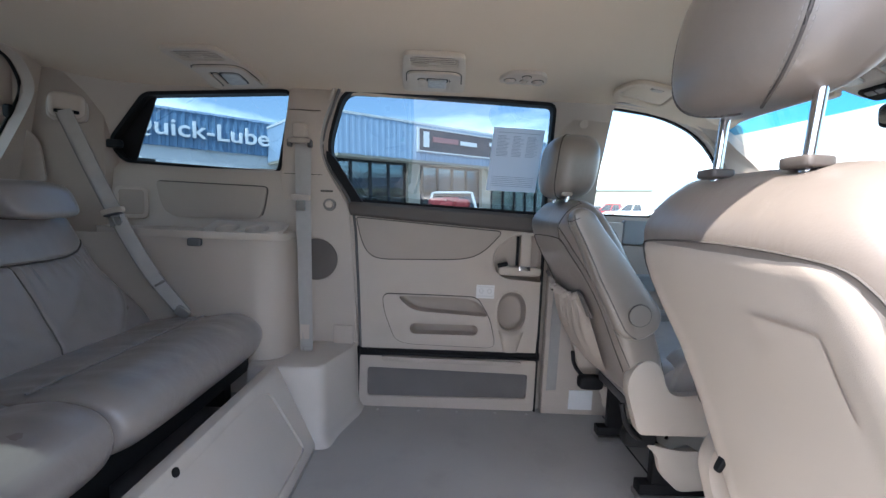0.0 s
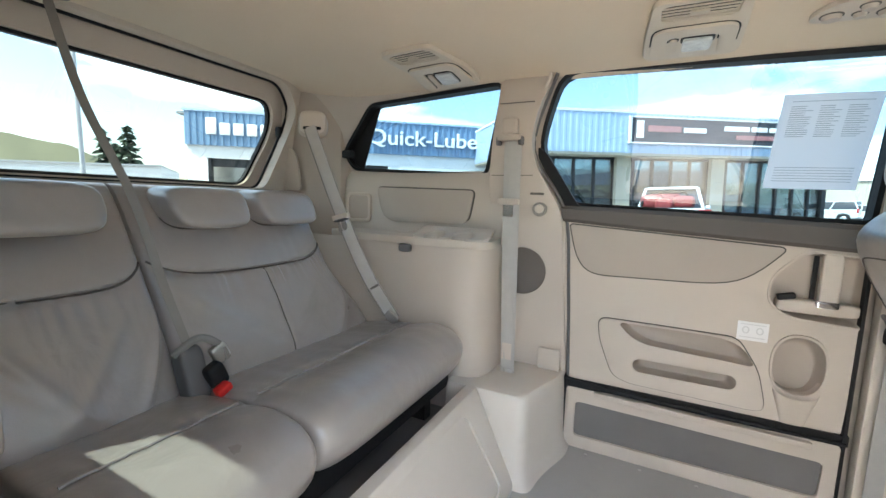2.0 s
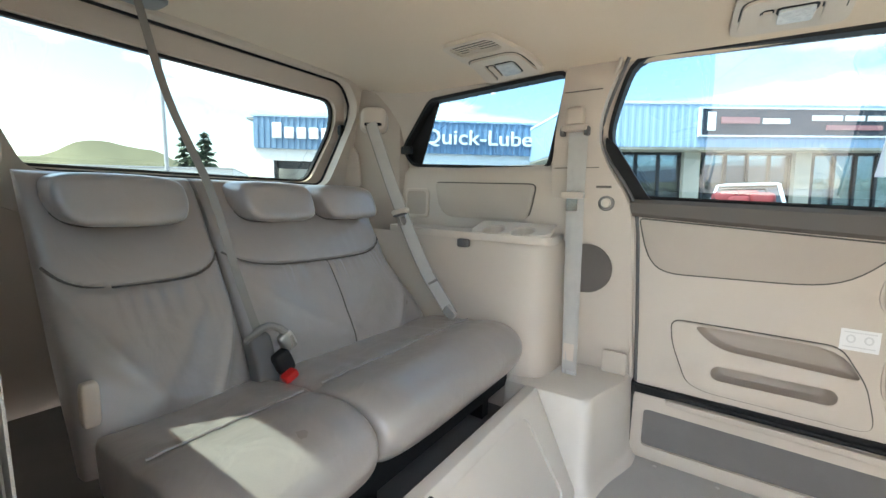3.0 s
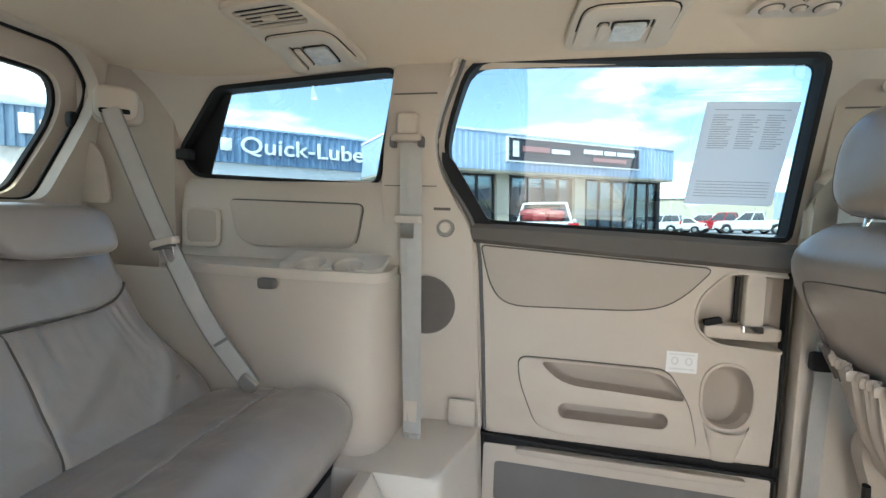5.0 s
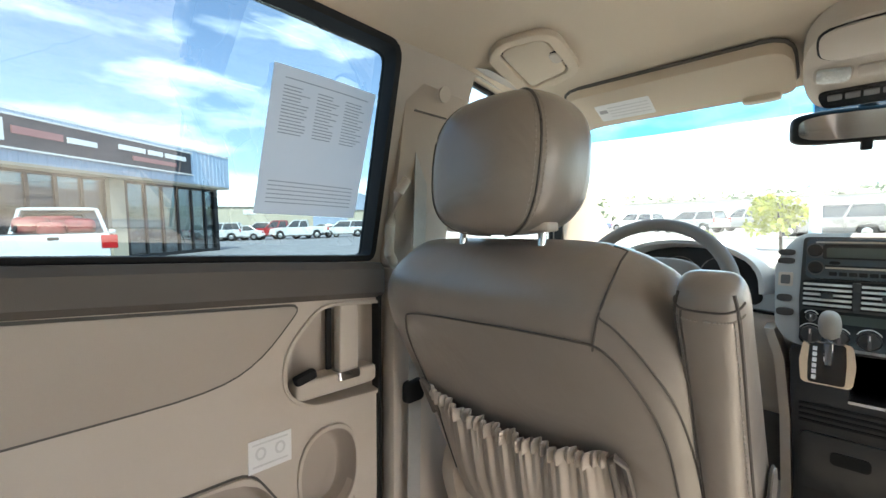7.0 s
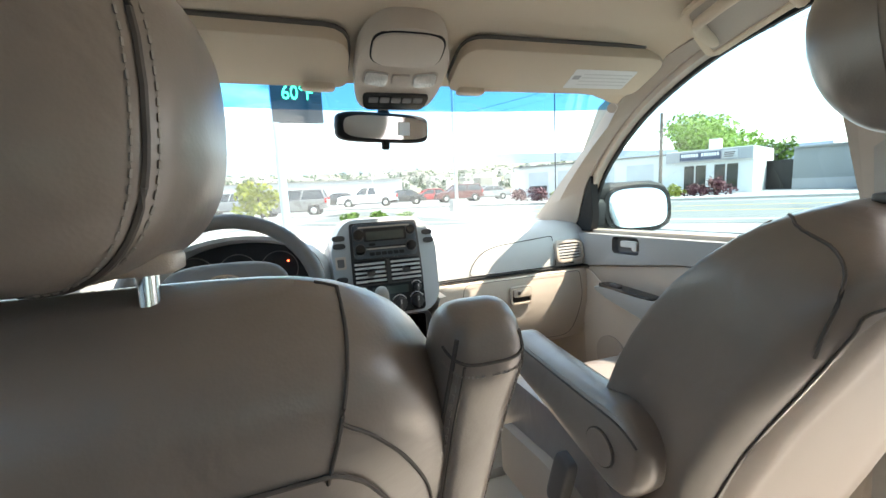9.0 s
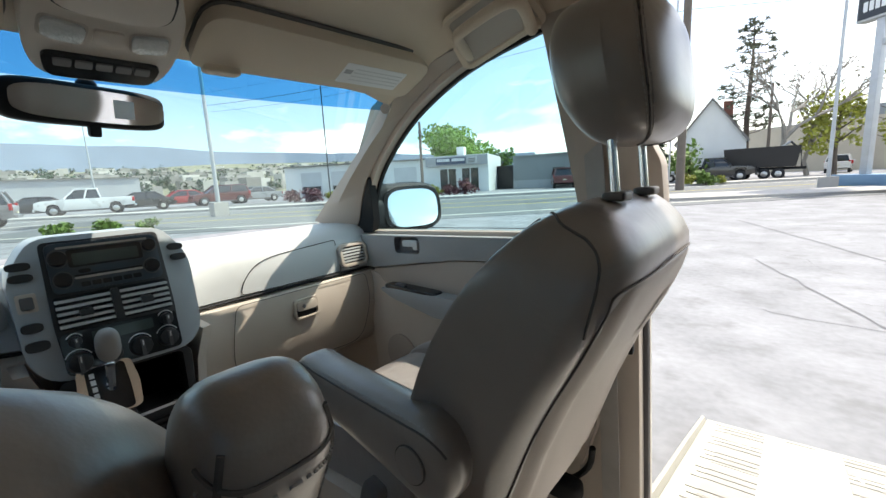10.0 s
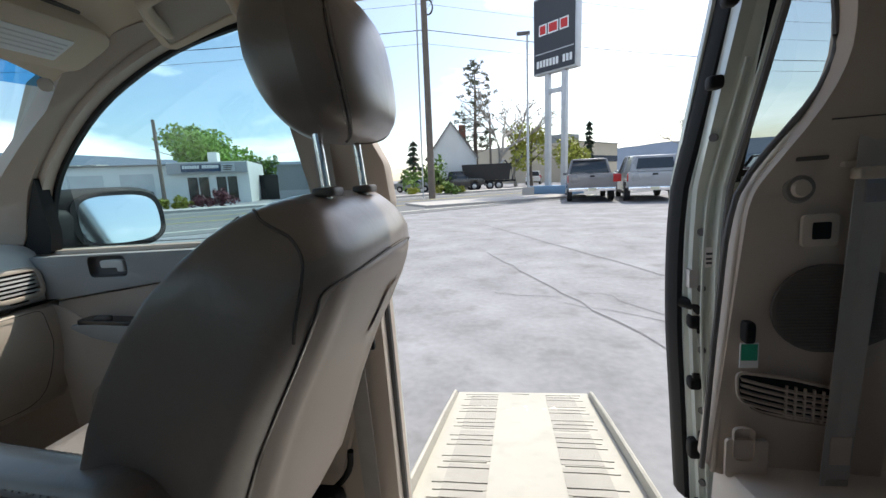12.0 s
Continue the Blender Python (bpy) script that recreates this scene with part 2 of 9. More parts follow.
def rpoly(pts, r, n=4):
    """A polygon with its corners rounded; r: one radius or one for each corner."""
    out, k = [], len(pts)
    for i in range(k):
        p, a, b = Vector(pts[i]), Vector(pts[i - 1]), Vector(pts[(i + 1) % k])
        ri = r[i] if isinstance(r, (list, tuple)) else r
        da, db = min(ri, (a - p).length * 0.48), min(ri, (b - p).length * 0.48)
        s, e = p + (a - p).normalized() * da, p + (b - p).normalized() * db
        for j in range(n + 1):
            t = j / n
            q = s * (1 - t) ** 2 + p * 2 * t * (1 - t) + e * t ** 2
            out.append((q.x, q.y))
    return out


def ell(cu, cv, ru, rv, n=24, e=1.0):
    return [(cu + ru * math.copysign(abs(math.cos(a)) ** e, math.cos(a)), cv + rv * math.copysign(abs(math.sin(a)) ** e, math.sin(a))) for a in (2 * math.pi * i / n for i in range(n))]


def plate(outer, holes, depth, to):
    """A sheet of that outline with holes through it, depth thick; to(u, v, w) places it."""
    bm = bmesh.new()
    edges = []
    for loop in [outer, *holes]:
        vs = [bm.verts.new((u, v, 0)) for u, v in loop]
        edges += [bm.edges.new((vs[i - 1], vs[i])) for i in range(len(vs))]
    bmesh.ops.triangle_fill(bm, edges=edges, use_beauty=True, use_dissolve=False)
    if depth:
        r = bmesh.ops.extrude_face_region(bm, geom=bm.faces[:])
        for v in r["geom"]:
            if isinstance(v, bmesh.types.BMVert):
                v.co.z = depth
    for v in bm.verts:
        v.co = to(*v.co)
    return bm


def loft(rings, cap=True, closed=True):
    """A skin over rings of equally many points."""
    bm = bmesh.new()
    vs = [[bm.verts.new(p) for p in ring] for ring in rings]
    n = len(vs[0])
    for a, b in zip(vs, vs[1:]):
        for i in range(n if closed else n - 1):
            bm.faces.new((a[i], a[(i + 1) % n], b[(i + 1) % n], b[i]))
    if cap and closed:
        bm.faces.new(vs[0])
        bm.faces.new(vs[-1][::-1])
    return bm


def tube(pts, r, n=8, close=False):
    pts = [Vector(p) for p in pts]
    rings = []
    for i, p in enumerate(pts):
        d = (pts[min(i + 1, len(pts) - 1)] - pts[max(i - 1, 0)]).normalized()
        up = Vector((0, 0, 1)) if abs(d.z) < 0.95 else Vector((1, 0, 0))
        s = d.cross(up).normalized()
        t = s.cross(d)
        ri = r[i] if isinstance(r, (list, tuple)) else r
        rings.append([p + ri * (s * math.cos(a) + t * math.sin(a)) for a in (2 * math.pi * k / n for k in range(n))])
    return loft(rings)


def smooth_path(pts, per=6):
    """Points along a curve through pts."""
    P = [Vector(p) for p in pts]
    P = [2 * P[0] - P[1], *P, 2 * P[-1] - P[-2]]
    out = []
    for i in range(1, len(P) - 2):
        for k in range(per):
            t = k / per
            a, b, c, d = P[i - 1:i + 3]
            out.append(0.5 * (2 * b + (c - a) * t + (2 * a - 5 * b + 4 * c - d) * t * t + (3 * b - a - 3 * c + d) * t ** 3))
    return out + [P[-2]]


def strap(pts, width, side, thick=0.0016):
    """Webbing along pts, its width along side."""
    s = Vector(side).normalized() * width / 2
    rings = []
    P = [Vector(p) for p in pts]
    for i, p in enumerate(P):
        d = (P[min(i + 1, len(P) - 1)] - P[max(i - 1, 0)]).normalized()
        nrm = d.cross(s).normalized() * thick / 2
        rings.append([p - s - nrm, p + s - nrm, p + s + nrm, p - s + nrm])
    return loft(rings)


def disc(center, axis, r, h, n=24, r2=None):
    """A short cylinder or cone with its base at center."""
    a = Vector(axis).normalized()
    u = a.orthogonal().normalized()
    v = a.cross(u)
    c = Vector(center)
    rings = []
    for k, rr in ((0, r), (1, r2 if r2 else r)):
        rings.append([c + a * h * k + rr * (u * math.cos(t) + v * math.sin(t)) for t in (2 * math.pi * i / n for i in range(n))])
    return loft(rings)


def superpad(center, size, e=(0.35, 0.5), nu=28, nv=16, bulge=None):
    """A stuffed pad: a rounded block with soft edges."""
    cx, cy, cz = center
    sx, sy, sz = (s / 2 for s in size)

    def sp(v, p):
        return math.copysign(abs(v) ** p, v)
    rings = []
    for j in range(1, nv):
        ph = -math.pi / 2 + math.pi * j / nv
        ring = []
        for i in range(nu):
            th = 2 * math.pi * i / nu
            ring.append(Vector((sx * sp(math.cos(ph), e[0]) * sp(math.cos(th), e[1]), sy * sp(math.cos(ph), e[0]) * sp(math.sin(th), e[1]), sz * sp(math.sin(ph), e[0]))))
        rings.append(ring)
    bm = loft(rings)
    for v in bm.verts:
        if bulge:
            v.co = bulge(v.co)
        v.co += Vector((cx, cy, cz))
    return bm


def xf(bm, m):
    bmesh.ops.transform(bm, matrix=m, verts=bm.verts)
    return bm


def join(*bms):
    out = bms[0]
    for b in bms[1:]:
        me = bpy.data.meshes.new("tmp")
        b.to_mesh(me)
        b.free()
        out.from_mesh(me)
        bpy.data.meshes.remove(me)
    return out

# ---- the van's shell ----
YC = 0.80                       # the van's middle line


def yl(z):
    """The inner face of the left side at height z: upright below the belt line, leaning in above."""
    return 1.60 if z < 1.22 else 1.60 - (z - 1.22) * 0.28


def left(off=0.0):
    return lambda u, v, w: Vector((u, yl(v) + off + w, v))


def right(off=0.0):
    return lambda u, v, w: Vector((u, 2 * YC - (yl(v) + off + w), v))


def side_plate(outer, holes, depth, to):
    """As plate, cut along the belt line, where the side bends."""
    bm = plate(outer, holes, depth, lambda u, v, w: Vector((u, v, w)))
    bmesh.ops.bisect_plane(bm, geom=bm.verts[:] + bm.edges[:] + bm.faces[:], plane_co=(0, 1.22, 0), plane_no=(0, 1, 0))
    for v in bm.verts:
        v.co = to(*v.co)
    return bm


def shifted(pts, du=0.0, dv=0.0):
    return [(u + du, v + dv) for u, v in pts]


def grown(pts, d):
    """The outline moved outwards by d."""
    k = len(pts)
    area = sum(pts[i - 1][0] * pts[i][1] - pts[i][0] * pts[i - 1][1] for i in range(k))
    s = 1 if area > 0 else -1
    out = []
    for i in range(k):
        a, b = Vector(pts[i - 1]), Vector(pts[(i + 1) % k])
        t = (b - a)
        if t.length < 1e-9:
            t = Vector((1, 0))
        t.normalize()
        out.append((pts[i][0] + s * t.y * d, pts[i][1] - s * t.x * d))
    return out


SLIDE_WIN = rpoly([(-0.455, 1.670), (-0.520, 1.50), (-0.528, 1.41), (-0.41, 1.238), (0.40, 1.212), (0.385, 1.648)], [0.06, 0.1, 0.08, 0.03, 0.02, 0.03])
QUARTER_WIN = rpoly([(-0.657, 1.657), (-0.70, 1.50), (-0.745, 1.34), (-1.39, 1.365), (-1.43, 1.44), (-1.245, 1.625)], [0.04, 0.1, 0.03, 0.03, 0.04, 0.03])
FRONT_WIN = rpoly([(0.62, 1.655), (0.60, 1.215), (1.25, 1.215), (1.20, 1.34), (1.04, 1.545), (0.85, 1.63)], [0.02, 0.03, 0.02, 0.1, 0.15, 0.1])

FRONT_WIN_R = rpoly([(0.575, 1.648), (0.545, 1.172), (1.410, 1.172), (1.295, 1.352), (1.14, 1.468), (1.005, 1.545), (0.80, 1.618)], [0.02, 0.03, 0.02, 0.15, 0.15, 0.15, 0.1])

# never in view: this outline is cut to shape the sun patch on the bench
QUARTER_WIN_R = rpoly([(-0.657, 1.657), (-0.70, 1.50), (-0.745, 1.285), (-1.29, 1.295), (-1.31, 1.38), (-1.175, 1.625)], [0.04, 0.1, 0.03, 0.03, 0.04, 0.03])

# sides above the belt line, with the window openings through them
for nm, to in (("wall_left", left), ("wall_right", right)):
    if nm == "wall_left":
        outer = [(-1.75, 1.19), (-0.42, 1.19), (-0.42, 1.225), (0.41, 1.20), (0.41, 1.19), (1.42, 1.19), (1.40, 1.22), (1.15, 1.60), (0.90, 1.68), (0.4, 1.70), (-1.72, 1.70)]
        holes = [SLIDE_WIN, QUARTER_WIN, FRONT_WIN]
    else:
        outer = [(-1.75, 1.19), (-0.405, 1.19), (-0.455, 1.24), (-0.555, 1.40), (-0.55, 1.50), (-0.48, 1.668), (0.40, 1.65), (0.40, 1.14), (1.42, 1.14), (1.40, 1.22), (1.15, 1.60), (0.90, 1.68), (0.4, 1.70), (-1.72, 1.70)]
        outer[8:12] = [(1.54, 1.14), (1.50, 1.22), (1.34, 1.43), (1.18, 1.58), (0.90, 1.68)]
        holes = [QUARTER_WIN_R, FRONT_WIN_R]
    w = part(nm, side_plate(outer, holes, 0.045, to(0.004)), TRIM, None, "taupe plastic upper side trim of the van", kind="structure", category="wall")

# glass, seals
for nm, outline, to, mat, lab in (("window_1", SLIDE_WIN, left, GL_REAR, "tinted sliding door window in a black rubber seal"), ("window_2", QUARTER_WIN, left, GL_REAR, "tinted rear quarter window in a black seal"),
                                  ("window_3", FRONT_WIN, left, GL_FRONT, "clear front door window"), ("window_4", QUARTER_WIN_R, right, GL_RIGHT, "tinted rear quarter window in a black seal"), ("window_5", FRONT_WIN_R, right, GL_SIDE, "green-tinted front door window")):
    th = thing(nm, lab, "window", kind="structure")
    g = part("pane", side_plate(grown(outline, 0.012), [], 0, to(0.036)), mat, th, smooth=False)
    g.visible_shadow = mat in (GL_RIGHT, GL_REAR)
    thin = mat in (GL_FRONT, GL_SIDE)
    part("seal", side_plate(grown(outline, 0.006 if not thin else 0.002), [grown(outline, -0.007 if not thin else -0.008)], 0.012 if thin else 0.05, to(0.030 if thin else -0.004)), BLACK, th, "black rubber seal")
    if outline is QUARTER_WIN:
        part("dark_border", side_plate(rpoly([(-1.245, 1.632), (-1.21, 1.632), (-1.36, 1.362), (-1.395, 1.362), (-1.436, 1.44)], 0.01), [], 0.003, to(0.030)), BLACK, th, "black printed glass border")
        part("hinge_knob", xf(superpad((0, 0, 0), (0.06, 0.03, 0.035)), Matrix.Translation(to(-0.012)(-1.40, 1.43, 0))), BLACK, th, "black window latch")
    if outline is SLIDE_WIN:
        part("corner_cover", side_plate(rpoly([(-0.535, 1.44), (-0.535, 1.40), (-0.44, 1.215), (-0.365, 1.208), (-0.40, 1.245), (-0.50, 1.41)], 0.012), [], 0.02, to(-0.020)), BLACK, th, "black plastic corner trim")

# lower left side behind everything, floor and ceiling
part("wall_left_lower", box(-1.95, 1.9, 1.645, 1.69, 0.20, 1.19), TRIM, None, "taupe plastic lower side wall", smooth=False, kind="structure", category="wall")
part("wall_right_lower", join(box(-1.95, -0.395, -0.06, 0.0, 0.20, 1.19), box(0.40, 1.9, -0.06, 0.0, 0.20, 1.14)), TRIM, None, "taupe plastic lower side wall", smooth=False, kind="structure", category="wall")


def ceil_z(x, y):
    e = abs(y - YC) / 0.70
    z = 1.70 - 0.012 * e ** 2 - 0.035 * max(0.0, e - 0.82) / 0.18
    if x > 0.55:
        z -= 0.10 * ((x - 0.55) / 0.50) ** 2
    if x < -1.2:
        z += 0.040 * min(1.0, (-1.2 - x) / 0.4) ** 2
    return z


bm = bmesh.new()
xs = [-1.74 + 2.80 * i / 28 for i in range(29)]
ys = [0.10 + 1.40 * j / 24 for j in range(25)]
grid = [[bm.verts.new((x, y, ceil_z(x, y))) for y in ys] for x in xs]
for a, b in zip(grid, grid[1:]):
    for j in range(24):
        bm.faces.new((a[j], a[j + 1], b[j + 1], b[j]))
r = bmesh.ops.extrude_face_region(bm, geom=bm.faces[:])
for v in r["geom"]:
    if isinstance(v, bmesh.types.BMVert):
        v.co.z = 1.76
part("ceiling", bm, CLOTH, None, "beige cloth headliner of a van", kind="structure", category="ceiling")
part("roof", box(-1.95, 1.06, 0.02, 1.58, 1.765, 1.80), PAINT_S, None, "painted sheet metal van roof", kind="structure", category="roof")
part("roof_rail_left", box(-1.75, 0.95, 1.47, 1.60, 1.69, 1.765), TRIM, None, "roof side rail trim", kind="structure", category="trim")
part("roof_rail_right", box(-1.75, 0.95, 0.0, 0.13, 1.69, 1.765), TRIM, None, "roof side rail trim", kind="structure", category="trim")

floor = part("floor", join(box(-0.62, 1.30, 0.0, 1.60, 0.27, 0.325), box(1.30, 1.90, 0.0, 1.60, 0.27, 0.36)), FLOOR, None, "worn grey vinyl van floor", smooth=False, kind="structure", category="floor")
part("floor_rear", box(-1.95, -0.60, 0.0, 1.60, 0.45, 0.50), CARPET, None, "charcoal carpet of the raised rear floor", smooth=False, kind="structure", category="floor")
for i, x in enumerate((-0.30, -0.12, 0.05, 0.22, 0.36)):
    part("rivet", disc((x, 1.545, 0.325), (0, 0, 1), 0.006, 0.002, 10), STEEL, floor)
part("floor_seam", join(box(0.700, 0.706, 0.05, 1.55, 0.325, 0.3262), box(0.43, 0.436, 0.05, 0.30, 0.325, 0.3262)), BLACK, floor)

# tailgate with the back window
BACK = rpoly([(0.22, 1.655), (0.19, 1.54), (0.30, 1.275), (1.30, 1.275), (1.41, 1.54), (1.38, 1.655)], [0.05, 0.1, 0.05, 0.05, 0.1, 0.05])


def tail(off=0.0):
    return lambda u, v, w: Vector((-1.70 - (1.70 - v) * 0.22 - off - w, u, v))


part("wall_rear", plate([(0.02, 0.45), (1.58, 0.45), (1.58, 1.20), (1.48, 1.758), (0.12, 1.758), (0.02, 1.20)], [BACK], 0.05, tail()), TRIM_L, None, "taupe tailgate trim round the back window", kind="structure", category="wall")
bw = thing("window_back", "tinted back window of the tailgate", "window", kind="structure")
part("pane", plate(grown(BACK, 0.01), [], 0, tail(0.035)), GL_BACK, bw, smooth=False)
part("seal", plate(grown(BACK, 0.004), [grown(BACK, -0.01)], 0.02, tail(0.02)), BLACK, bw)
# frame of the tailgate opening
OPEN = rpoly([(1.372, 1.722), (1.446, 1.62), (1.408, 1.50), (1.31, 1.262), (0.33, 1.262), (0.23, 1.50), (0.185, 1.62), (0.255, 1.722)], [0.05, 0.05, 0.1, 0.04, 0.04, 0.1, 0.05, 0.05])
part("tailgate_frame", plate(grown(OPEN, 0.12), [OPEN], 0.045, lambda u, v, w: Vector((-1.655 + w - (1.70 - v) * 0.16, u, min(v, 1.752)))), TRIM_L, None, "taupe trim of the tailgate opening", kind="structure", category="trim")
part("tailgate_gap", plate(grown(OPEN, 0.003), [grown(OPEN, -0.006)], 0.006, lambda u, v, w: Vector((-1.668 + w - (1.70 - v) * 0.16, u, v))), BLACK, None, "dark seam round the tailgate", kind="structure", category="trim")



def corner(u, v, w):
    """On the corner trim beside the tailgate: u backwards along it, v up, w inwards."""
    return Vector((-1.48 - 0.956 * u + 0.293 * w, 1.492 - 0.293 * u - 0.956 * w, v))


tri = part("corner_cover", plate(rpoly([(0.236, 1.500), (0.284, 1.262), (0.129, 1.262), (0.148, 1.425)], [0.02, 0.02, 0.02, 0.04]), [], 0.014, lambda u, v, w: corner(u, v, w + 0.004)), TRIM_L, None, "pale moulded corner cover beside the tailgate", bevel=0.005, kind="structure", category="trim")
part("bump_stop", xf(superpad((0, 0, 0), (0.03, 0.03, 0.05), (0.5, 0.5)), Matrix.Translation(corner(0.235, 1.520, 0.012))), BLACK, tri, "black rubber stop")

# front: windscreen, firewall, pillars


def screen(t, y):
    """A point of the windscreen: t from its top (0) to its foot (1)."""
    k = 1 - ((y - YC) / 0.80) ** 2
    return Vector((1.02 + 0.07 * k + t * (0.60 + 0.10 * k), y + (y - YC) * 0.10 * t, 1.600 - 0.385 * t))


for nm, t0, t1, mat in (("windscreen", 0.11, 1.02, GL_FRONT), ("windscreen_shade_band", -0.03, 0.11, GL_BAND)):
    bm = bmesh.new()
    rows_ = [[bm.verts.new(screen(t0 + (t1 - t0) * i / 8, 0.10 + 1.40 * j / 16)) for j in range(17)] for i in range(9)]
    for a, b in zip(rows_, rows_[1:]):
        for j in range(16):
            bm.faces.new((a[j], a[j + 1], b[j + 1], b[j]))
    g = part(nm, bm, mat, None, "clear laminated windscreen" if mat is GL_FRONT else "blue shade band along the windscreen's top", kind="structure", category="window")
    g.visible_shadow = False
part("firewall", box(1.78, 1.84, -0.05, 1.65, 0.25, 1.19), DARK, None, "dark bulkhead behind the dash", kind="structure", category="wall")
part("bonnet", superpad((2.25, 0.80, 1.00), (0.95, 1.60, 0.24), (0.35, 0.3)), PAINT_S, None, "silver sage painted bonnet", kind="structure", category="bonnet")
for nm, s in (("pillar_front_left", 1), ("pillar_front_right", -1)):
    rings = []
    edge = smooth_path([(0.60, 0, 1.660), (0.85, 0, 1.632), (1.02, 0, 1.555), (1.13, 0, 1.44), (1.26, 0, 1.215)], 4)
    if s < 0:
        edge = smooth_path([(0.56, 0, 1.660), (0.80, 0, 1.625), (1.005, 0, 1.552), (1.145, 0, 1.474), (1.295, 0, 1.362), (1.37, 0, 1.275), (1.425, 0, 1.195)], 4)
    for i, q in enumerate(edge):
        t = max(0.0, (q.x - 0.80) / (0.46 if s > 0 else 0.62))
        p = screen(min(1.02, 1.04 * t) - 0.02, YC + s * 0.685)
        if q.x < 0.98:
            p = Vector((q.x + 0.06 + 0.09 * t, YC + s * 0.66, 1.665 - 0.05 * t))
        q = Vector((q.x, YC + s * (yl(q.z) - YC - 0.012), q.z))
        m = (p + q) / 2 + Vector((-0.012, -s * 0.022, -0.008))
        rings.append([p, m, q, q + Vector((0, s * 0.04, 0.01)), p + Vector((0.01, s * 0.05, 0.02))])
    pl = part(nm, loft(rings), VINYL, None, "taupe windscreen pillar trim", kind="structure", category="pillar")
    part("airbag_badge", disc((1.035, YC + s * 0.632, 1.545), (-0.5, -s, -0.3), 0.014, 0.006, 16), TRIM_L, pl)
    part("sail_panel_" + nm[13:], side_plate(rpoly([(1.165, 1.40), (1.25, 1.21), (1.37, 1.205), (1.36, 1.24)] if s > 0 else [(1.285, 1.372), (1.345, 1.165), (1.45, 1.165), (1.42, 1.22)], 0.01), [], 0.03, (left if s > 0 else right)(-0.008)), BLACK, None, "black triangular mirror sail panel", kind="structure", category="trim")

# middle pillars behind the front doors
for nm, to, s in (("pillar_middle_left", left, 1), ("pillar_middle_right", right, -1)):
    if s > 0:
        o = [(0.425, 1.665), (0.425, 1.19), (0.60, 1.19), (0.595, 1.40), (0.625, 1.668)]
    else:
        o = [(0.395, 1.655), (0.380, 1.40), (0.350, 1.33), (0.350, 1.24), (0.395, 1.15), (0.530, 1.15), (0.525, 1.40), (0.56, 1.668)]
    up = side_plate(rpoly(o, 0.012), [], 0.05, to(-0.030))
    for v in up.verts:                       # the top runs up into the headliner
        v.co.y += s * 0.7 * max(0.0, v.co.z - 1.59)
    pl = part(nm, up, TRIM, None, "taupe middle pillar trim", bevel=0.008, kind="structure", category="pillar")
    part("airbag_badge", disc(to(-0.031)(0.50 if s > 0 else 0.46, 1.575, 0), (0, -s, -0.25), 0.017, 0.004, 20), TRIM_L, pl)
    part("trim_seam", side_plate([(0.426, 1.527), (0.52, 1.527), (0.52, 1.530), (0.426, 1.530)], [], 0.004, to(-0.0325)), SEAM, pl)
    y0, y1 = (1.555, 1.60) if s > 0 else (0.0, 0.045)
    part("lower_pillar_panel" + ("" if s > 0 else "_right"), box(0.425 if s > 0 else 0.398, 0.73 if s > 0 else 0.545, y0, y1, 0.325, 1.19 if s > 0 else 1.15), TRIM_L, None, "pale taupe lower pillar panel with screws", bevel=0.008, kind="structure", category="wall")

# ---- left sliding door trim ----


def lface(off=0.0):
    """Flat on the inside of the left side below the belt line; w runs into the cabin."""
    return lambda u, v, w: Vector((u, 1.592 - off - w, v))


def cab(outline, proud, back=0.0, holes=()):
    return plate(outline, list(holes), proud + back, lface(-back))


def bowl(outline, depth, to, rim=0.0, steps=5, scale=0.82, floor_dv=0.0):
    """A hollow pressed into a panel: rings that shrink as they sink."""
    cu = sum(p[0] for p in outline) / len(outline)
    cv = sum(p[1] for p in outline) / len(outline)
    rings = []
    for i in range(steps + 1):
        t = i / steps
        k = 1 - (1 - scale) * t ** 1.5
        rings.append([to(cu + (u - cu) * k, cv + (v - cv) * k + floor_dv * t, rim - (depth + rim) * math.sin(t * math.pi / 2)) for u, v in outline])
    bm = loft(rings, cap=False)
    bm.faces.new([v for v in bm.verts][-len(outline):])
    return bm


DOOR = rpoly([(-0.445, 1.178), (-0.392, 0.592), (0.392, 0.578), (0.412, 1.130)], [0.02, 0.02, 0.02, 0.02])
POCKET_OUT = rpoly([(-0.295, 0.838), (-0.285, 0.76), (-0.235, 0.635), (-0.18, 0.618), (0.19, 0.612), (0.206, 0.63), (0.18, 0.74), (0.12, 0.836), (-0.10, 0.838)], 0.03)
POCKET_UP = rpoly([(-0.235, 0.832), (-0.165, 0.768), (0.172, 0.752), (0.118, 0.832)], [0.03, 0.05, 0.02, 0.08])
POCKET_LOW = rrect(-0.172, 0.128, 0.665, 0.712, 0.022)
CUP = ell(0.275, 0.776, 0.062, 0.088, 28, 0.85)
RECESS = rpoly([(0.262, 1.120), (0.190, 1.045), (0.183, 0.965), (0.235, 0.925), (0.398, 0.915), (0.402, 1.112)], [0.03, 0.04, 0.04, 0.03, 0.01, 0.01])
door = thing("sliding_door_panel", "taupe plastic inner panel of a closed sliding door", "door panel")
part("base_panel", plate(DOOR, [POCKET_UP, POCKET_LOW, CUP, RECESS], 0.02, lface(-0.010)), TRIM_L, door, bevel=0.0)
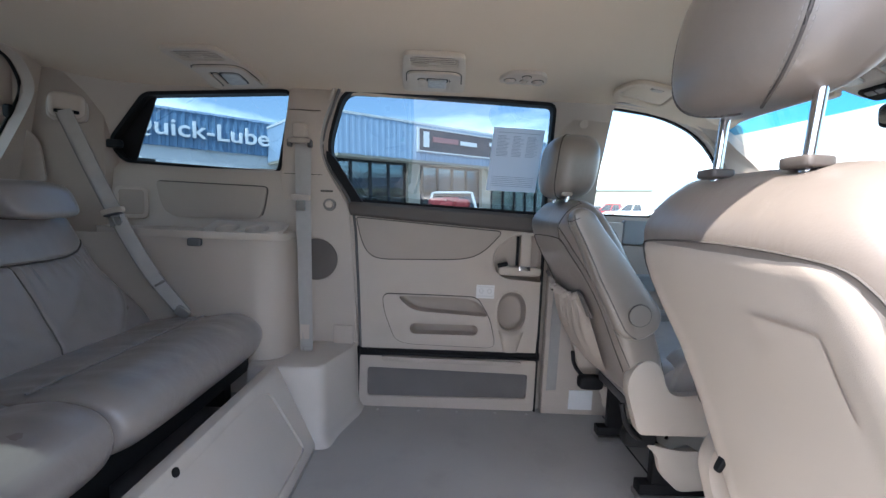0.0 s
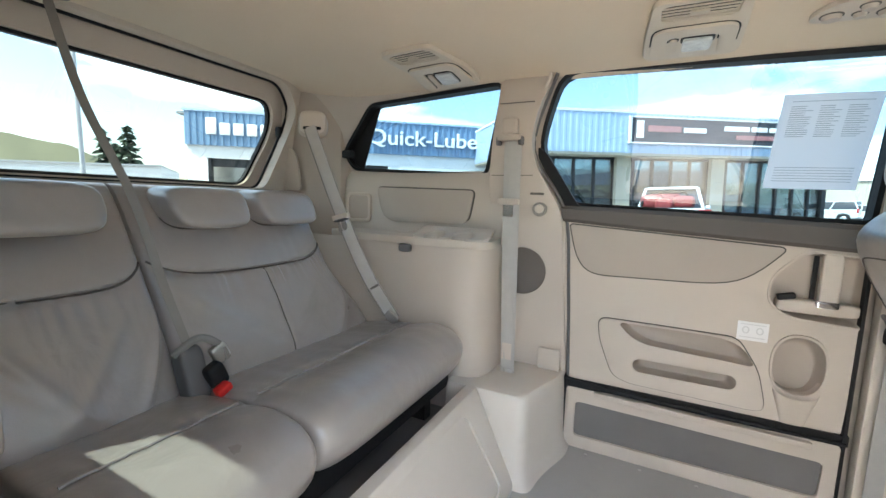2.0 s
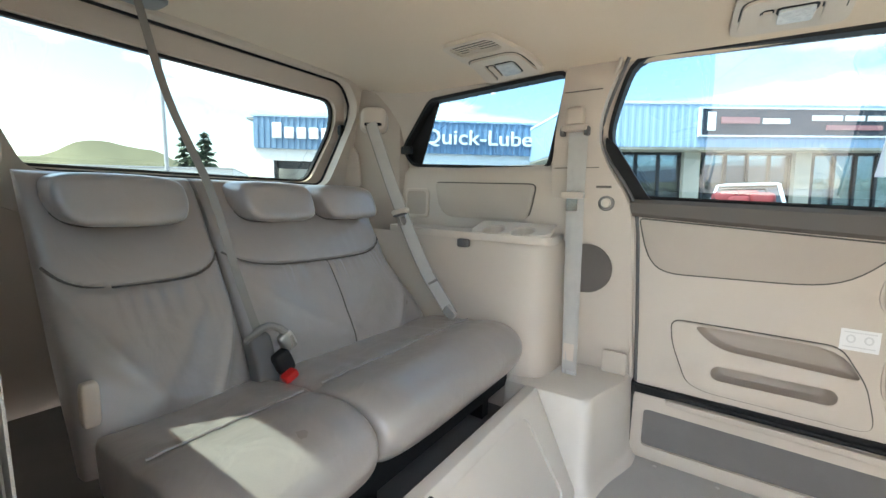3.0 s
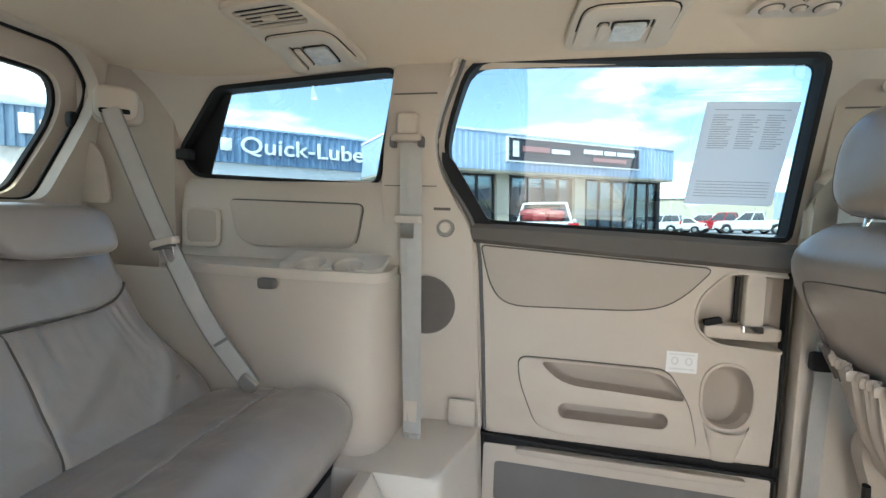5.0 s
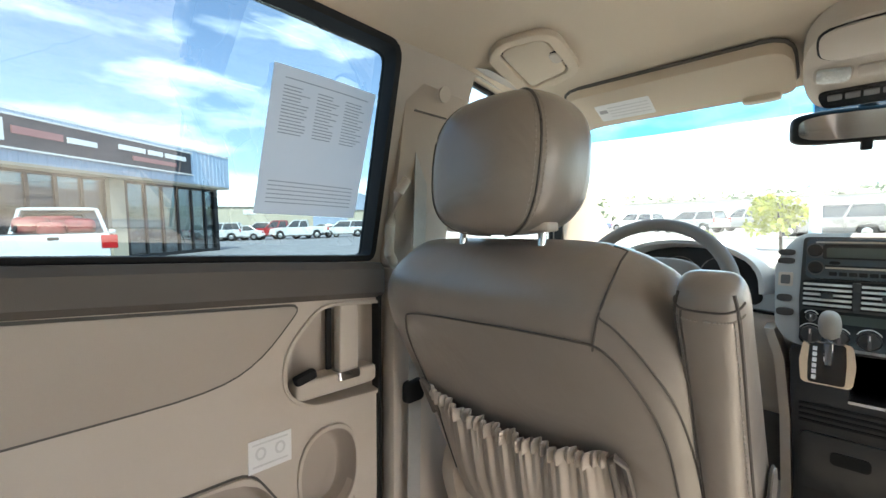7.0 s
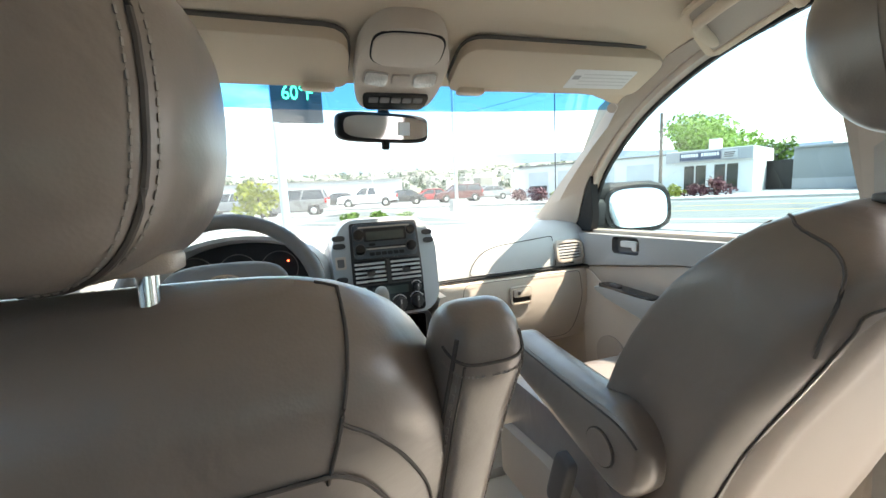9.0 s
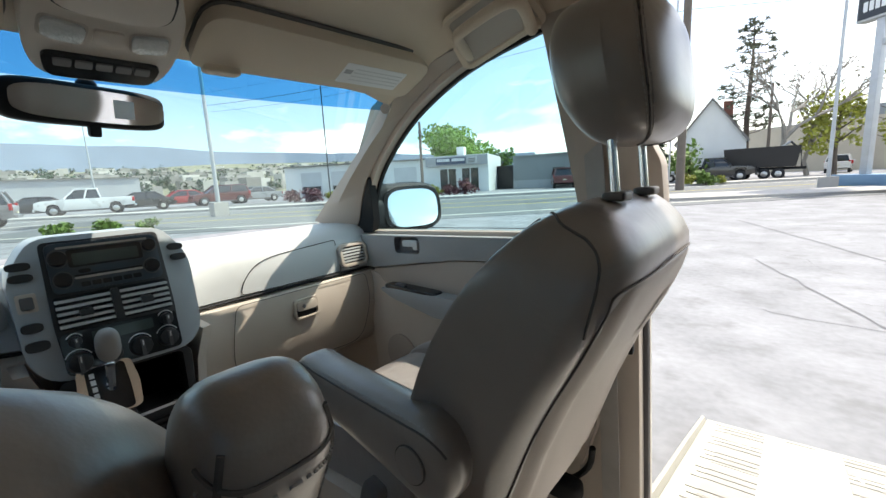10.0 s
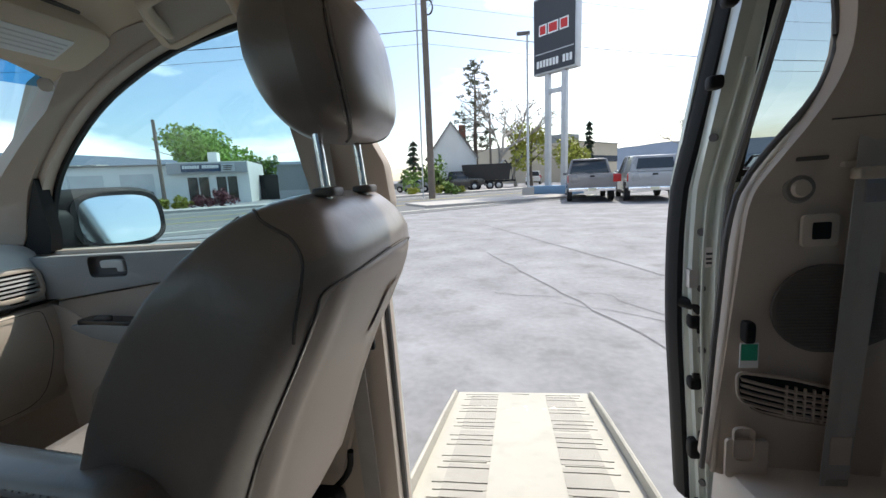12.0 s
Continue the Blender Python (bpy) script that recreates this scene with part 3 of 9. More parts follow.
part("dark_belt_strip", loft([[Vector((u, y, z)) for y, z in ((1.60, zt + 0.030), (1.578, zt + 0.030), (1.566, zt + 0.016), (1.566, zb + 0.012), (1.576, zb), (1.60, zb))] for u, zt, zb in ((-0.450, 1.205, 1.176), (-0.2, 1.198, 1.160), (0.1, 1.188, 1.143), (0.408, 1.174, 1.126))]), BELTLINE, door, "dark brown padded belt strip")
INSERT = rpoly([(-0.415, 1.166), (-0.385, 1.045), (-0.335, 0.992), (0.06, 1.003), (0.14, 1.040), (0.215, 1.128)], [0.01, 0.08, 0.06, 0.1, 0.08, 0.02])
part("padded_insert", cab(INSERT, 0.016, 0.005), VINYL, door, "padded vinyl insert", bevel=0.004)
part("insert_groove", plate(grown(INSERT, 0.005), [grown(INSERT, -0.001)], 0.003, lface(0.0085)), SEAM, door)
part("pocket_surround", plate(POCKET_OUT, [POCKET_UP, POCKET_LOW], 0.010, lface(0.009)), TRIM_L, door, bevel=0.003)
part("pocket_groove", plate(grown(POCKET_OUT, 0.004), [grown(POCKET_OUT, -0.001)], 0.002, lface(0.0095)), SEAM, door)
part("armrest_hollow", bowl(POCKET_UP, 0.03, lface(0.0), 0.018), VINYL, door, "padded armrest hollow")
part("map_pocket", bowl(POCKET_LOW, 0.035, lface(0.0), 0.018), VINYL, door, "long map pocket")
# bowl in the darker vinyl: the shade of its depth is in the colour
part("cup_holder", bowl(CUP, 0.046, lface(0.0), 0.016, floor_dv=-0.02), VINYL, door, "oval cup holder")
part("cup_holder_rim", plate(ell(0.275, 0.776, 0.070, 0.097, 28, 0.85), [CUP], 0.008, lface(0.010)), TRIM_L, door, bevel=0.003)
part("cup_holder_base", loft([[lface()(0.277 + (0.058 - 0.006 * i) * math.cos(a), 0.700 - 0.021 * i - 0.022 * math.sin(a), 0.011 + (0.020 - 0.0036 * i) * math.sin(a)) for a in (math.pi * j / 14 for j in range(15))] for i in range(6)], cap=False, closed=False), TRIM_L, door, "bulging foot of the cup holder")
part("handle_recess", bowl(RECESS, 0.045, lface(0.0), 0.012, scale=0.9), TRIM, door, "recess round the inner handle")
part("handle_recess_rim", plate(grown(RECESS, 0.008), [RECESS], 0.007, lface(0.010)), TRIM_L, door, bevel=0.003)
part("handle_shelf", xf(superpad((0, 0, 0), (0.19, 0.05, 0.04), (0.3, 0.25)), Matrix.Translation((0.300, 1.600, 0.958))), TRIM_L, door)
part("handle_slot", xf(superpad((0, 0, 0), (0.045, 0.02, 0.018), (0.3, 0.3)), Matrix.Translation((0.225, 1.582, 0.985)) @ Matrix.Rotation(-0.25, 4, "Y")), BLACK, door, "black lock slot")
part("door_handle", xf(superpad((0, 0, 0), (0.046, 0.028, 0.155), (0.25, 0.25)), Matrix.Translation((0.322, 1.588, 1.042))), TRIM_L, door, "upright pull handle")
# black strip added as the shade beside the pull handle
part("handle_shadow_gap", box(0.286, 0.297, 1.605, 1.612, 0.98, 1.11), BLACK, door)
part("handle_foot", xf(superpad((0, 0, 0), (0.055, 0.03, 0.022), (0.3, 0.3)), Matrix.Translation((0.318, 1.580, 0.972))), CHROME, door, "bright latch foot")
stk = part("warning_sticker", cab([(0.115, 0.893), (0.115, 0.833), (0.195, 0.833), (0.195, 0.893)], 0.0118, -0.0105), PAPER, None, "small white warning sticker on the sliding door panel", smooth=False, category="sticker")
for dx, dz, mt in ((-0.018, 0.004, FAINT), (0.018, 0.004, FAINT)):
    part("print_mark", plate(ell(0.155 + dx, 0.862 + dz, 0.010, 0.012, 14), [ell(0.155 + dx, 0.862 + dz, 0.006, 0.008, 14)], 0.0006, lface(0.0119)), mt, stk)
for z in (0.886, 0.845):
    part("print_line", cab([(0.122, z), (0.122, z - 0.003), (0.188, z - 0.003), (0.188, z)], 0.0124, -0.0119), FAINT, stk)

# sill: black gap, rail and kick panel below the door
part("door_gap", join(box(-0.40, 0.41, 1.575, 1.598, 0.560, 0.592), box(-0.40, -0.388, 1.562, 1.598, 0.325, 0.60), box(0.396, 0.404, 1.572, 1.598, 0.325, 1.13)), BLACK, None, "black rubber seal below the sliding door", kind="structure", category="seal")
part("door_track_bar", tube([(-0.395, 1.566, 0.592), (-0.2, 1.562, 0.582), (0.40, 1.562, 0.570)], 0.006), BLACK, None, "black door track bar", kind="structure", category="trim")
kick = thing("kick_panel", "taupe kick panel with a charcoal carpet inset below the sliding door", "panel")
KO = rrect(-0.388, 0.395, 0.327, 0.560, 0.012)
KI = rpoly([(-0.353, 0.508), (-0.353, 0.372), (0.358, 0.380), (0.362, 0.496)], 0.018)
part("kick_frame", plate(KO, [KI], 0.022, lface(-0.002)), TRIM_L, kick, bevel=0.005)
part("carpet_inset", plate(grown(KI, 0.002), [], 0.008, lface(0.0)), CARPET, kick, "charcoal carpet inset")
part("grab_lip", xf(superpad((0, 0, 0), (0.62, 0.03, 0.022), (0.3, 0.3)), Matrix.Translation((0.02, 1.566, 0.550)) @ Matrix.Rotation(0.012, 4, "Y")), TRIM, kick)
part("latch_pin", tube([(0.20, 1.565, 0.552), (0.26, 1.562, 0.548)], 0.006), CHROME, kick)

# white label on the lower pillar
part("white_label", box(0.545, 0.650, 1.550, 1.5545, 0.352, 0.440), PAPER, None, "square white label stuck on the lower pillar panel", smooth=False, category="label")

# ---- pillar between the sliding door and the rear quarter, both sides ----


def ahead(u, dx):
    """The right pillar's front half stands dx further forward."""
    return u + dx * min(1.0, max(0.0, (u + 0.70) / 0.13))


def rear_pillar(nm, to0, s, dx=0.0):
    def to(off):
        f = to0(off)
        return lambda u, v, w: f(ahead(u, dx), v, w)
    o = rpoly([(-0.475, 1.662), (-0.545, 1.50), (-0.548, 1.395), (-0.445, 1.21), (-0.395, 0.60), (-0.70, 0.60), (-0.70, 1.10), (-0.715, 1.30), (-0.70, 1.40), (-0.66, 1.665)], [0.02, 0.1, 0.08, 0.05, 0.02, 0.01, 0.05, 0.05, 0.05, 0.02])
    bm = side_plate(o, [], 0.055, to(-0.062))
    for v in bm.verts:                       # roll the pillar's face back towards the door edge
        k = max(0.0, (v.co.x - dx + 0.52) / 0.13)
        v.co.y += s * 0.035 * min(1, k) ** 2 + s * 0.7 * max(0.0, v.co.z - 1.59)
    p = part(nm, bm, TRIM, None, "taupe plastic pillar trim beside the rear seat", bevel=0.012, kind="structure", category="pillar")
    part("door_seal", tube([to(-0.02)(q.x, q.z, 0) for q in smooth_path([(-0.468, 0, 1.665), (-0.538, 0, 1.50), (-0.540, 0, 1.395), (-0.437, 0, 1.21), (-0.408, 0, 0.95), (-0.388, 0, 0.60)], 5)], 0.006), DARK, p, "dark rubber door seal")
    part("seal_lip", tube([to(-0.03)(q.x - 0.018, q.z, 0) for q in smooth_path([(-0.468, 0, 1.665), (-0.538, 0, 1.50), (-0.540, 0, 1.395), (-0.437, 0, 1.21), (-0.408, 0, 0.95), (-0.388, 0, 0.60)], 5)], 0.006), TRIM_L, p)
    part("trim_seam", join(side_plate([(-0.535, 1.575), (-0.655, 1.575), (-0.655, 1.5775), (-0.535, 1.5775)], [], 0.004, to(-0.0645)), side_plate([(-0.70, 1.335), (-0.545, 1.335), (-0.545, 1.3375), (-0.70, 1.3375)], [], 0.004, to(-0.0645))), SEAM, p)
    part("round_button", disc(to(-0.060)(-0.522, 1.218, 0), (0, -s, 0), 0.028, 0.006, 24, 0.024), WEBD, p)
    part("round_button_face", disc(to(-0.066)(-0.522, 1.218, 0), (0, -s, 0), 0.017, 0.007, 24, 0.014), TRIM_L, p)
    grille = []
    for i in range(26):
        z = 0.902 + i * 0.0064
        h = math.sqrt(max(0.0, 1 - ((z - 0.983) / 0.083) ** 2)) * 0.085
        if h > 0.01:
            grille.append(side_plate([(-0.575 - h, z), (-0.575 + h, z), (-0.575 + h, z + 0.003), (-0.575 - h, z + 0.003)], [], 0.003, to(-0.0695)))
    part("speaker_disc", side_plate(ell(-0.575, 0.984, 0.090, 0.088, 30), [], 0.008, to(-0.067)), GRILLED, p, "dark round loudspeaker grille")
    part("speaker_rib", join(*grille), GRILLE, p)
    part("anchor_cover", side_plate(rrect(-0.495, -0.415, 0.612, 0.70, 0.008), [], 0.008, to(-0.064)), TRIM_L, p, bevel=0.003)
    part("hook_slit", side_plate(rrect(-0.555, -0.505, 1.268, 1.276, 0.003), [], 0.004, to(-0.065)), SEAM, p)
    return p


rear_pillar("pillar_rear_left", left, 1)
rear_pillar("pillar_rear_right", right, -1, 0.075)


def side_belt(label, s):
    Y = lambda y: y if s > 0 else 0.080 + (1.47 - y) * 0.2
    b = thing("seat_belt", label, "seat belt", "side seat belts")
    part("guide", xf(superpad((0, 0, 0), (0.058, 0.052, 0.060), (0.35, 0.35)), Matrix.Translation((-0.620, Y(1.462), 1.500))), TRIM, b, "belt guide cover")
    part("guide_slot", xf(superpad((0, 0, 0), (0.088, 0.040, 0.020), (0.3, 0.3)), Matrix.Translation((-0.620, Y(1.455), 1.462))), VINYL, b, "belt guide loop")
    for dx in (-0.040, 0.040):
        part("guide_lug", xf(superpad((0, 0, 0), (0.016, 0.030, 0.030), (0.4, 0.4)), Matrix.Translation((-0.620 + dx, Y(1.456), 1.452))), DARK, b)
    part("webbing", strap(smooth_path([(-0.620, Y(1.466), 1.46), (-0.612, Y(1.455), 1.25), (-0.596, Y(1.440), 0.95), (-0.582, Y(1.434), 0.605)], 5), 0.046, (1, 0, 0)), WEB, b, "taupe webbing")
    part("webbing_fold", strap(smooth_path([(-0.598, Y(1.464), 1.44), (-0.594, Y(1.452), 1.25), (-0.584, Y(1.440), 0.95), (-0.574, Y(1.432), 0.61)], 5), 0.040, (1, 0.12, 0)), WEB, b)
    part("tongue", xf(superpad((0, 0, 0), (0.076, 0.026, 0.022), (0.3, 0.3)), Matrix.Translation((-0.609, Y(1.440), 1.240))), TRIM, b, "moulded belt tongue")
    part("tongue_plate", box(-0.627, -0.590, Y(1.437) - 0.003, Y(1.437) + 0.003, 1.188, 1.232), CHROME, b, "chrome tongue")
    part("anchor_plate", box(-0.603, -0.560, Y(1.432) - 0.002, Y(1.432) + 0.002, 0.60, 0.635), STEEL, b, bevel=0.001)
    part("anchor_slot", box(-0.615, -0.545, Y(1.425) - 0.014, Y(1.425) + 0.014, 0.599, 0.606), BLACK, b)
    part("belt_label", xf(box(-0.020, 0.016, -0.0006, 0.0006, -0.030, 0.030), Matrix.Translation((-0.584, Y(1.4345) - s * 0.003, 0.70))), TRIM_L, b, "sewn belt label")
    if s < 0:
        b.matrix_basis = pose(0.055, 0, 0)
    return b


side_belt("taupe seat belt hanging down the rear pillar", 1)
side_belt("taupe seat belt hanging down the rear pillar by the open door", -1)

# ---- rear quarter: shelf, bin wall, floor box and riser ----


def quarter(side, s):
    Y = lambda y: y if s > 0 else (2 * YC - y) * 0.40
    lab = "taupe moulded rear quarter panel with shelf and cup holders"
    q = thing("quarter_panel", lab, "panel", "rear quarter panels")
    part("upper_panel", loft([[Vector((x, Y(y), z - (0.0 if s > 0 else 0.075))) for x in (-1.66, -1.4, -1.1, -0.80, -0.66)] for y, z in ((1.565, 1.355), (1.545, 1.330), (1.535, 1.24), (1.532, 1.12), (1.52, 1.09))], cap=False, closed=False), TRIM, q)
    ins = rpoly([(-1.235, 1.285), (-1.21, 1.175), (-1.16, 1.140), (-0.82, 1.142), (-0.795, 1.17), (-0.778, 1.278)], [0.02, 0.04, 0.03, 0.03, 0.04, 0.02])
    part("padded_insert", plate(ins, [], 0.012, lambda u, v, w: Vector((u, Y(1.536 - w), v))), VINYL, q, bevel=0.004)
    part("insert_groove", plate(grown(ins, 0.005), [grown(ins, -0.001)], 0.003, lambda u, v, w: Vector((u, Y(1.536 - w), v))), SEAM, q)
    sh = rpoly([(-1.40, 1.535), (-1.40, 1.40), (-1.20, 1.335), (-0.90, 1.315), (-0.66, 1.325), (-0.635, 1.36), (-0.66, 1.535)], [0.01, 0.05, 0.05, 0.1, 0.03, 0.03, 0.01])
    cups = [ell(-0.862, 1.372, 0.040, 0.042, 24), ell(-0.752, 1.374, 0.040, 0.042, 24)]
    part("shelf", plate(sh, cups, 0.026, lambda u, v, w: Vector((u, Y(v), 1.100 - w))), TRIM_L, q, "shelf with two cup holders", bevel=0.005)
    bites = [[(cu_ + 0.042 * math.cos(radians(a)), cv_ + 0.044 * math.sin(radians(a))) for a in range(222, -43, -22)] for cu_, cv_ in ((-0.862, 1.372), (-0.752, 1.374))]
    tray = [(-0.948, 1.455), (-0.950, 1.365), (-0.938, 1.345), (-0.920, 1.338)] + bites[0] + bites[1] + [(-0.690, 1.342), (-0.665, 1.350), (-0.652, 1.370), (-0.660, 1.455)]
    rise = lambda u, v, w: Vector((u, Y(v), 1.122 - w + (v - 1.40) * 0.30))
    part("cup_rim", plate(tray, [], 0.014, rise), TRIM_L, q, "raised cup holder tray with scalloped front", bevel=0.004)
    for c, bite in zip(cups, bites):
        cu_ = sum(p[0] for p in c) / len(c)
        cv_ = sum(p[1] for p in c) / len(c)
        part("cup_hollow", loft([[Vector((cu_ + (u - cu_) * k, Y(cv_ + (v - cv_) * k), 1.114 + (v - 1.40) * 0.30 - z)) for u, v in bite] for k, z in ((1.0, 0.0), (0.97, 0.012), (0.94, 0.045), (0.80, 0.060), (0.05, 0.062))], cap=False, closed=False), TRIM, q, "deep cup hollow")
    part("hook", xf(superpad((0, 0, 0), (0.05, 0.02, 0.03), (0.4, 0.4)), Matrix.Translation((-0.955, Y(1.315), 1.060))), DARK, q, "dark bag hook")
    prof = [(-1.66, 1.36), (-1.3, 1.345), (-1.0, 1.335), (-0.78, 1.335), (-0.70, 1.345), (-0.665, 1.37), (-0.648, 1.42), (-0.640, 1.54)]
    part("bin_wall", loft([[Vector((x + d * 0.4, Y(y - d), z)) for x, y in prof] for z, d in ((1.080, 0.0), (1.05, 0.003), (0.85, 0.006), (0.65, 0.03), (0.50, 0.04))], cap=False, closed=False), TRIM, q)
    # darker vinyl puts the shade of this corner into its colour
    part("rear_corner", loft([[Vector((x, Y(y), z)) for x, y in ((-1.40, 1.60), (-1.43, 1.515), (-1.48, 1.492), (-1.58, 1.462), (-1.70, 1.426))] for z in (1.70, 1.45, 1.25, 0.5)], cap=False, closed=False), VINYL, q, "corner trim by the tailgate")
    part("latch_pocket", plate(rrect(-1.385, -1.27, 1.13, 1.26, 0.02), [rrect(-1.372, -1.283, 1.145, 1.247, 0.015)], 0.005, lambda u, v, w: Vector((u, Y(1.531 - w + (u + 1.27) * 0.25), v))), TRIM_L, q, bevel=0.003)
    part("latch_plate", plate(rrect(-1.372, -1.283, 1.145, 1.247, 0.015), [], 0.004, lambda u, v, w: Vector((u, Y(1.533 - w + (u + 1.27) * 0.25), v))), VINYL, q)
    return q


quarter("left", 1)
quarter("right", -1)


def floor_box(s):
    """The moulded foot of the pillar, and the sloping riser in front of the rear seat."""
    Y = lambda y: y if s > 0 else 2 * YC - y
    rings = []
    for z, g in ((0.325, 0.026), (0.345, 0.010), (0.37, 0.003), (0.55, -0.004), (0.605, -0.008), (0.618, -0.016), (0.622, -0.03)):
        o = rpoly([(-0.74, 1.245 - g), (-0.458 + g, 1.255 - g), (-0.445 + g, 1.34), (-0.392 + g, 1.50), (-0.390 + g, 1.60), (-0.74, 1.60)], [0.01, 0.035, 0.06, 0.03, 0.005, 0.005])
        rings.append([Vector((u, Y(v), z)) for u, v in o])
    if s < 0:
        rings = [[p + Vector((0.05, 0, 0)) for p in ring] for ring in rings]
    b = part("floor_box", loft(rings), PALE, None, "pale taupe moulded box at the foot of the rear pillar", category="moulding", kind="structure", bevel=0.0)
    return b


floor_box(1)
floor_box(-1)
riser = thing("seat_riser", "pale scuffed sloping riser panel in front of the rear seat", "panel")


def slope(u, v, w):
    """u along the van's width, v up the slope from 0 to 1."""
    return Vector((-0.492 - 0.145 * v + w * 0.9, u, 0.327 + 0.300 * v + w * 0.43))


RO = [(0.355, 0.0), (1.245, 0.0), (1.245, 1.0), (0.355, 1.0)]
RI = rpoly([(1.17, 0.10), (1.13, 0.86), (1.06, 0.90), (0.54, 0.90), (0.47, 0.86), (0.43, 0.10)], [0.05, 0.1, 0.06, 0.06, 0.1, 0.05])
part("riser_frame", plate(RO, [RI], 0.012, slope), PALE, riser, bevel=0.004)
part("riser_inset", plate(grown(RI, 0.002), [], 0.004, slope), PALE, riser, "recessed scuffed panel")
part("riser_lip", box(-0.66, -0.625, 0.355, 1.245, 0.612, 0.632), PALE, riser, bevel=0.006)
part("screw_hole", disc(slope(0.66, 0.945, 0.012), (0.9, 0, 0.43), 0.011, 0.002, 16), BLACK, riser, "black screw hole")
part("riser_edge_strip", box(-0.512, -0.480, 0.36, 1.24, 0.325, 0.331), STEEL, riser)

# ---- front seats ----


class Back:
    """The shape of a front seat's back: a stuffed shell round a leaning axis."""

    def __init__(self, thick=0.0, flare=0.0, height=1.275, roll=0.0, wide=0.0):
        self.thick, self.flare, self.roll, self.wide = thick, flare, roll, wide   # more stuffing in the front; its width; the roll at the upper rear
        self.foot, self.top = Vector((0.590, 0, 0.70)), Vector((0.352, 0, height))
        self.axis = (self.top - self.foot).normalized()
        self.fwd = Vector((self.axis.z, 0, -self.axis.x))

    def size(self, s):
        hw = 0.212 + self.wide + 0.037 * math.sin(min(1, s * 1.15) * math.pi * 0.75) - 0.07 * max(0, s - 0.80) ** 1.5 / 0.09
        th = 0.150 - 0.035 * s
        if s > 0.90:
            k = (s - 0.90) / 0.10
            c = math.sqrt(max(0.0, 1 - k * k * 0.97))
            hw, th = hw * (0.72 + 0.28 * c), th * (0.25 + 0.75 * c)
        if s < 0.06:
            th *= 0.7 + 5 * s
        return hw, th

    def point(self, s, a):
        hw, th = self.size(s)
        e = 0.55
        c, n = math.cos(a), math.sin(a)
        d = math.copysign(abs(c) ** e, c) * th / 2
        y = math.copysign(abs(n) ** e, n) * hw
        if d > 0:                                      # bolsters stand forward of the middle
            g = math.sin(math.pi * min(1, s) ** 0.8) if not self.thick else min(1, 4 * s) * (1 - s ** 4)
            d += (0.028 + self.thick) * (abs(n) ** 2) * g - 0.012 + 0.5 * self.thick * g
            y *= 1 + self.flare * abs(n) * g * max(0.0, c) ** 0.5
        else:
            d -= 0.012 * math.cos(n * 1.2) * (1 - s)
            if self.roll:
                k = min(1.0, max(0.0, (s - 0.42) / 0.46))
                d -= self.roll * k * k * (3 - 2 * k) * (1 - max(0.0, (s - 0.90) / 0.10) ** 2) * abs(c) ** 0.35
        return self.foot + self.axis * (self.top - self.foot).length * s + self.fwd * d + Vector((0, y, 0))

    def over(self, s, y, out=0.0):
        """The point of the rear face a share s up the back and sideways y."""
        hw, th = self.size(s)
        n = min(1, abs(y) / hw) ** (1 / 0.55)
        return self.point(s, math.pi - math.copysign(math.asin(n), y)) - self.fwd * out

    def rear(self, z, y, out=0.0):
        """The point of the rear face at height z and sideways y, and out metres off it."""
        s = (z - self.foot.z) / (self.top.z - self.foot.z)
        for _ in range(3):
            hw, th = self.size(min(0.999, max(0, s)))
            n = min(1, abs(y) / hw) ** (1 / 0.55)
            p = self.point(min(0.999, max(0, s)), math.pi - math.copysign(math.asin(n), y))
            s += (z - p.z) / (self.top.z - self.foot.z)
        return p - self.fwd * out


BK_DRIVER, BK_PASSENGER = Back(0.0, 0.0, 1.258, 0.034, 0.034), Back(0.055, 0.17, 1.275, 0.036)


def pad_block(pts, y0, y1, r=0.03, bulge=0.0, n=8):
    """A padded body: an outline in x and z drawn across the width with soft ends."""
    rings = []
    for i in range(n + 1):
        t = -1 + 2 * i / n
        k = (1 - abs(t) ** 4) ** 0.5
        cx = sum(p[0] for p in pts) / len(pts)
        cz = sum(p[1] for p in pts) / len(pts)
        f = 1 - (1 - k) * 2 * r / max(0.05, min(max(p[0] for p in pts) - min(p[0] for p in pts), max(p[1] for p in pts) - min(p[1] for p in pts)))
        y = (y0 + y1) / 2 + (y1 - y0) / 2 * math.sin(t * math.pi / 2)
        rings.append([Vector((cx + (x - cx) * f, y, cz + (z - cz) * f + bulge * k)) for x, z in pts])
    return loft(rings)


def stitch_line(pts, r=0.0009, dash=0.0045, gap=0.0035):
    """Running stitches: one thread that shows in dashes and dives between them."""
    pts = [Vector(p) for p in pts]
    out, rad, run, edge, on_ = [], [], 0.0, 0.0, True
    for a, b in zip(pts, pts[1:]):
        L = (b - a).length
        while L > 1e-6 and edge <= run + L:
            q = a.lerp(b, (edge - run) / L)
            d = (b - a) / L * 0.0002
            out += [q - d, q + d]
            rad += [r * 0.15, r] if on_ else [r, r * 0.15]
            edge += dash if on_ else gap
            on_ = not on_
        run += L
    return tube(out, rad, 4)


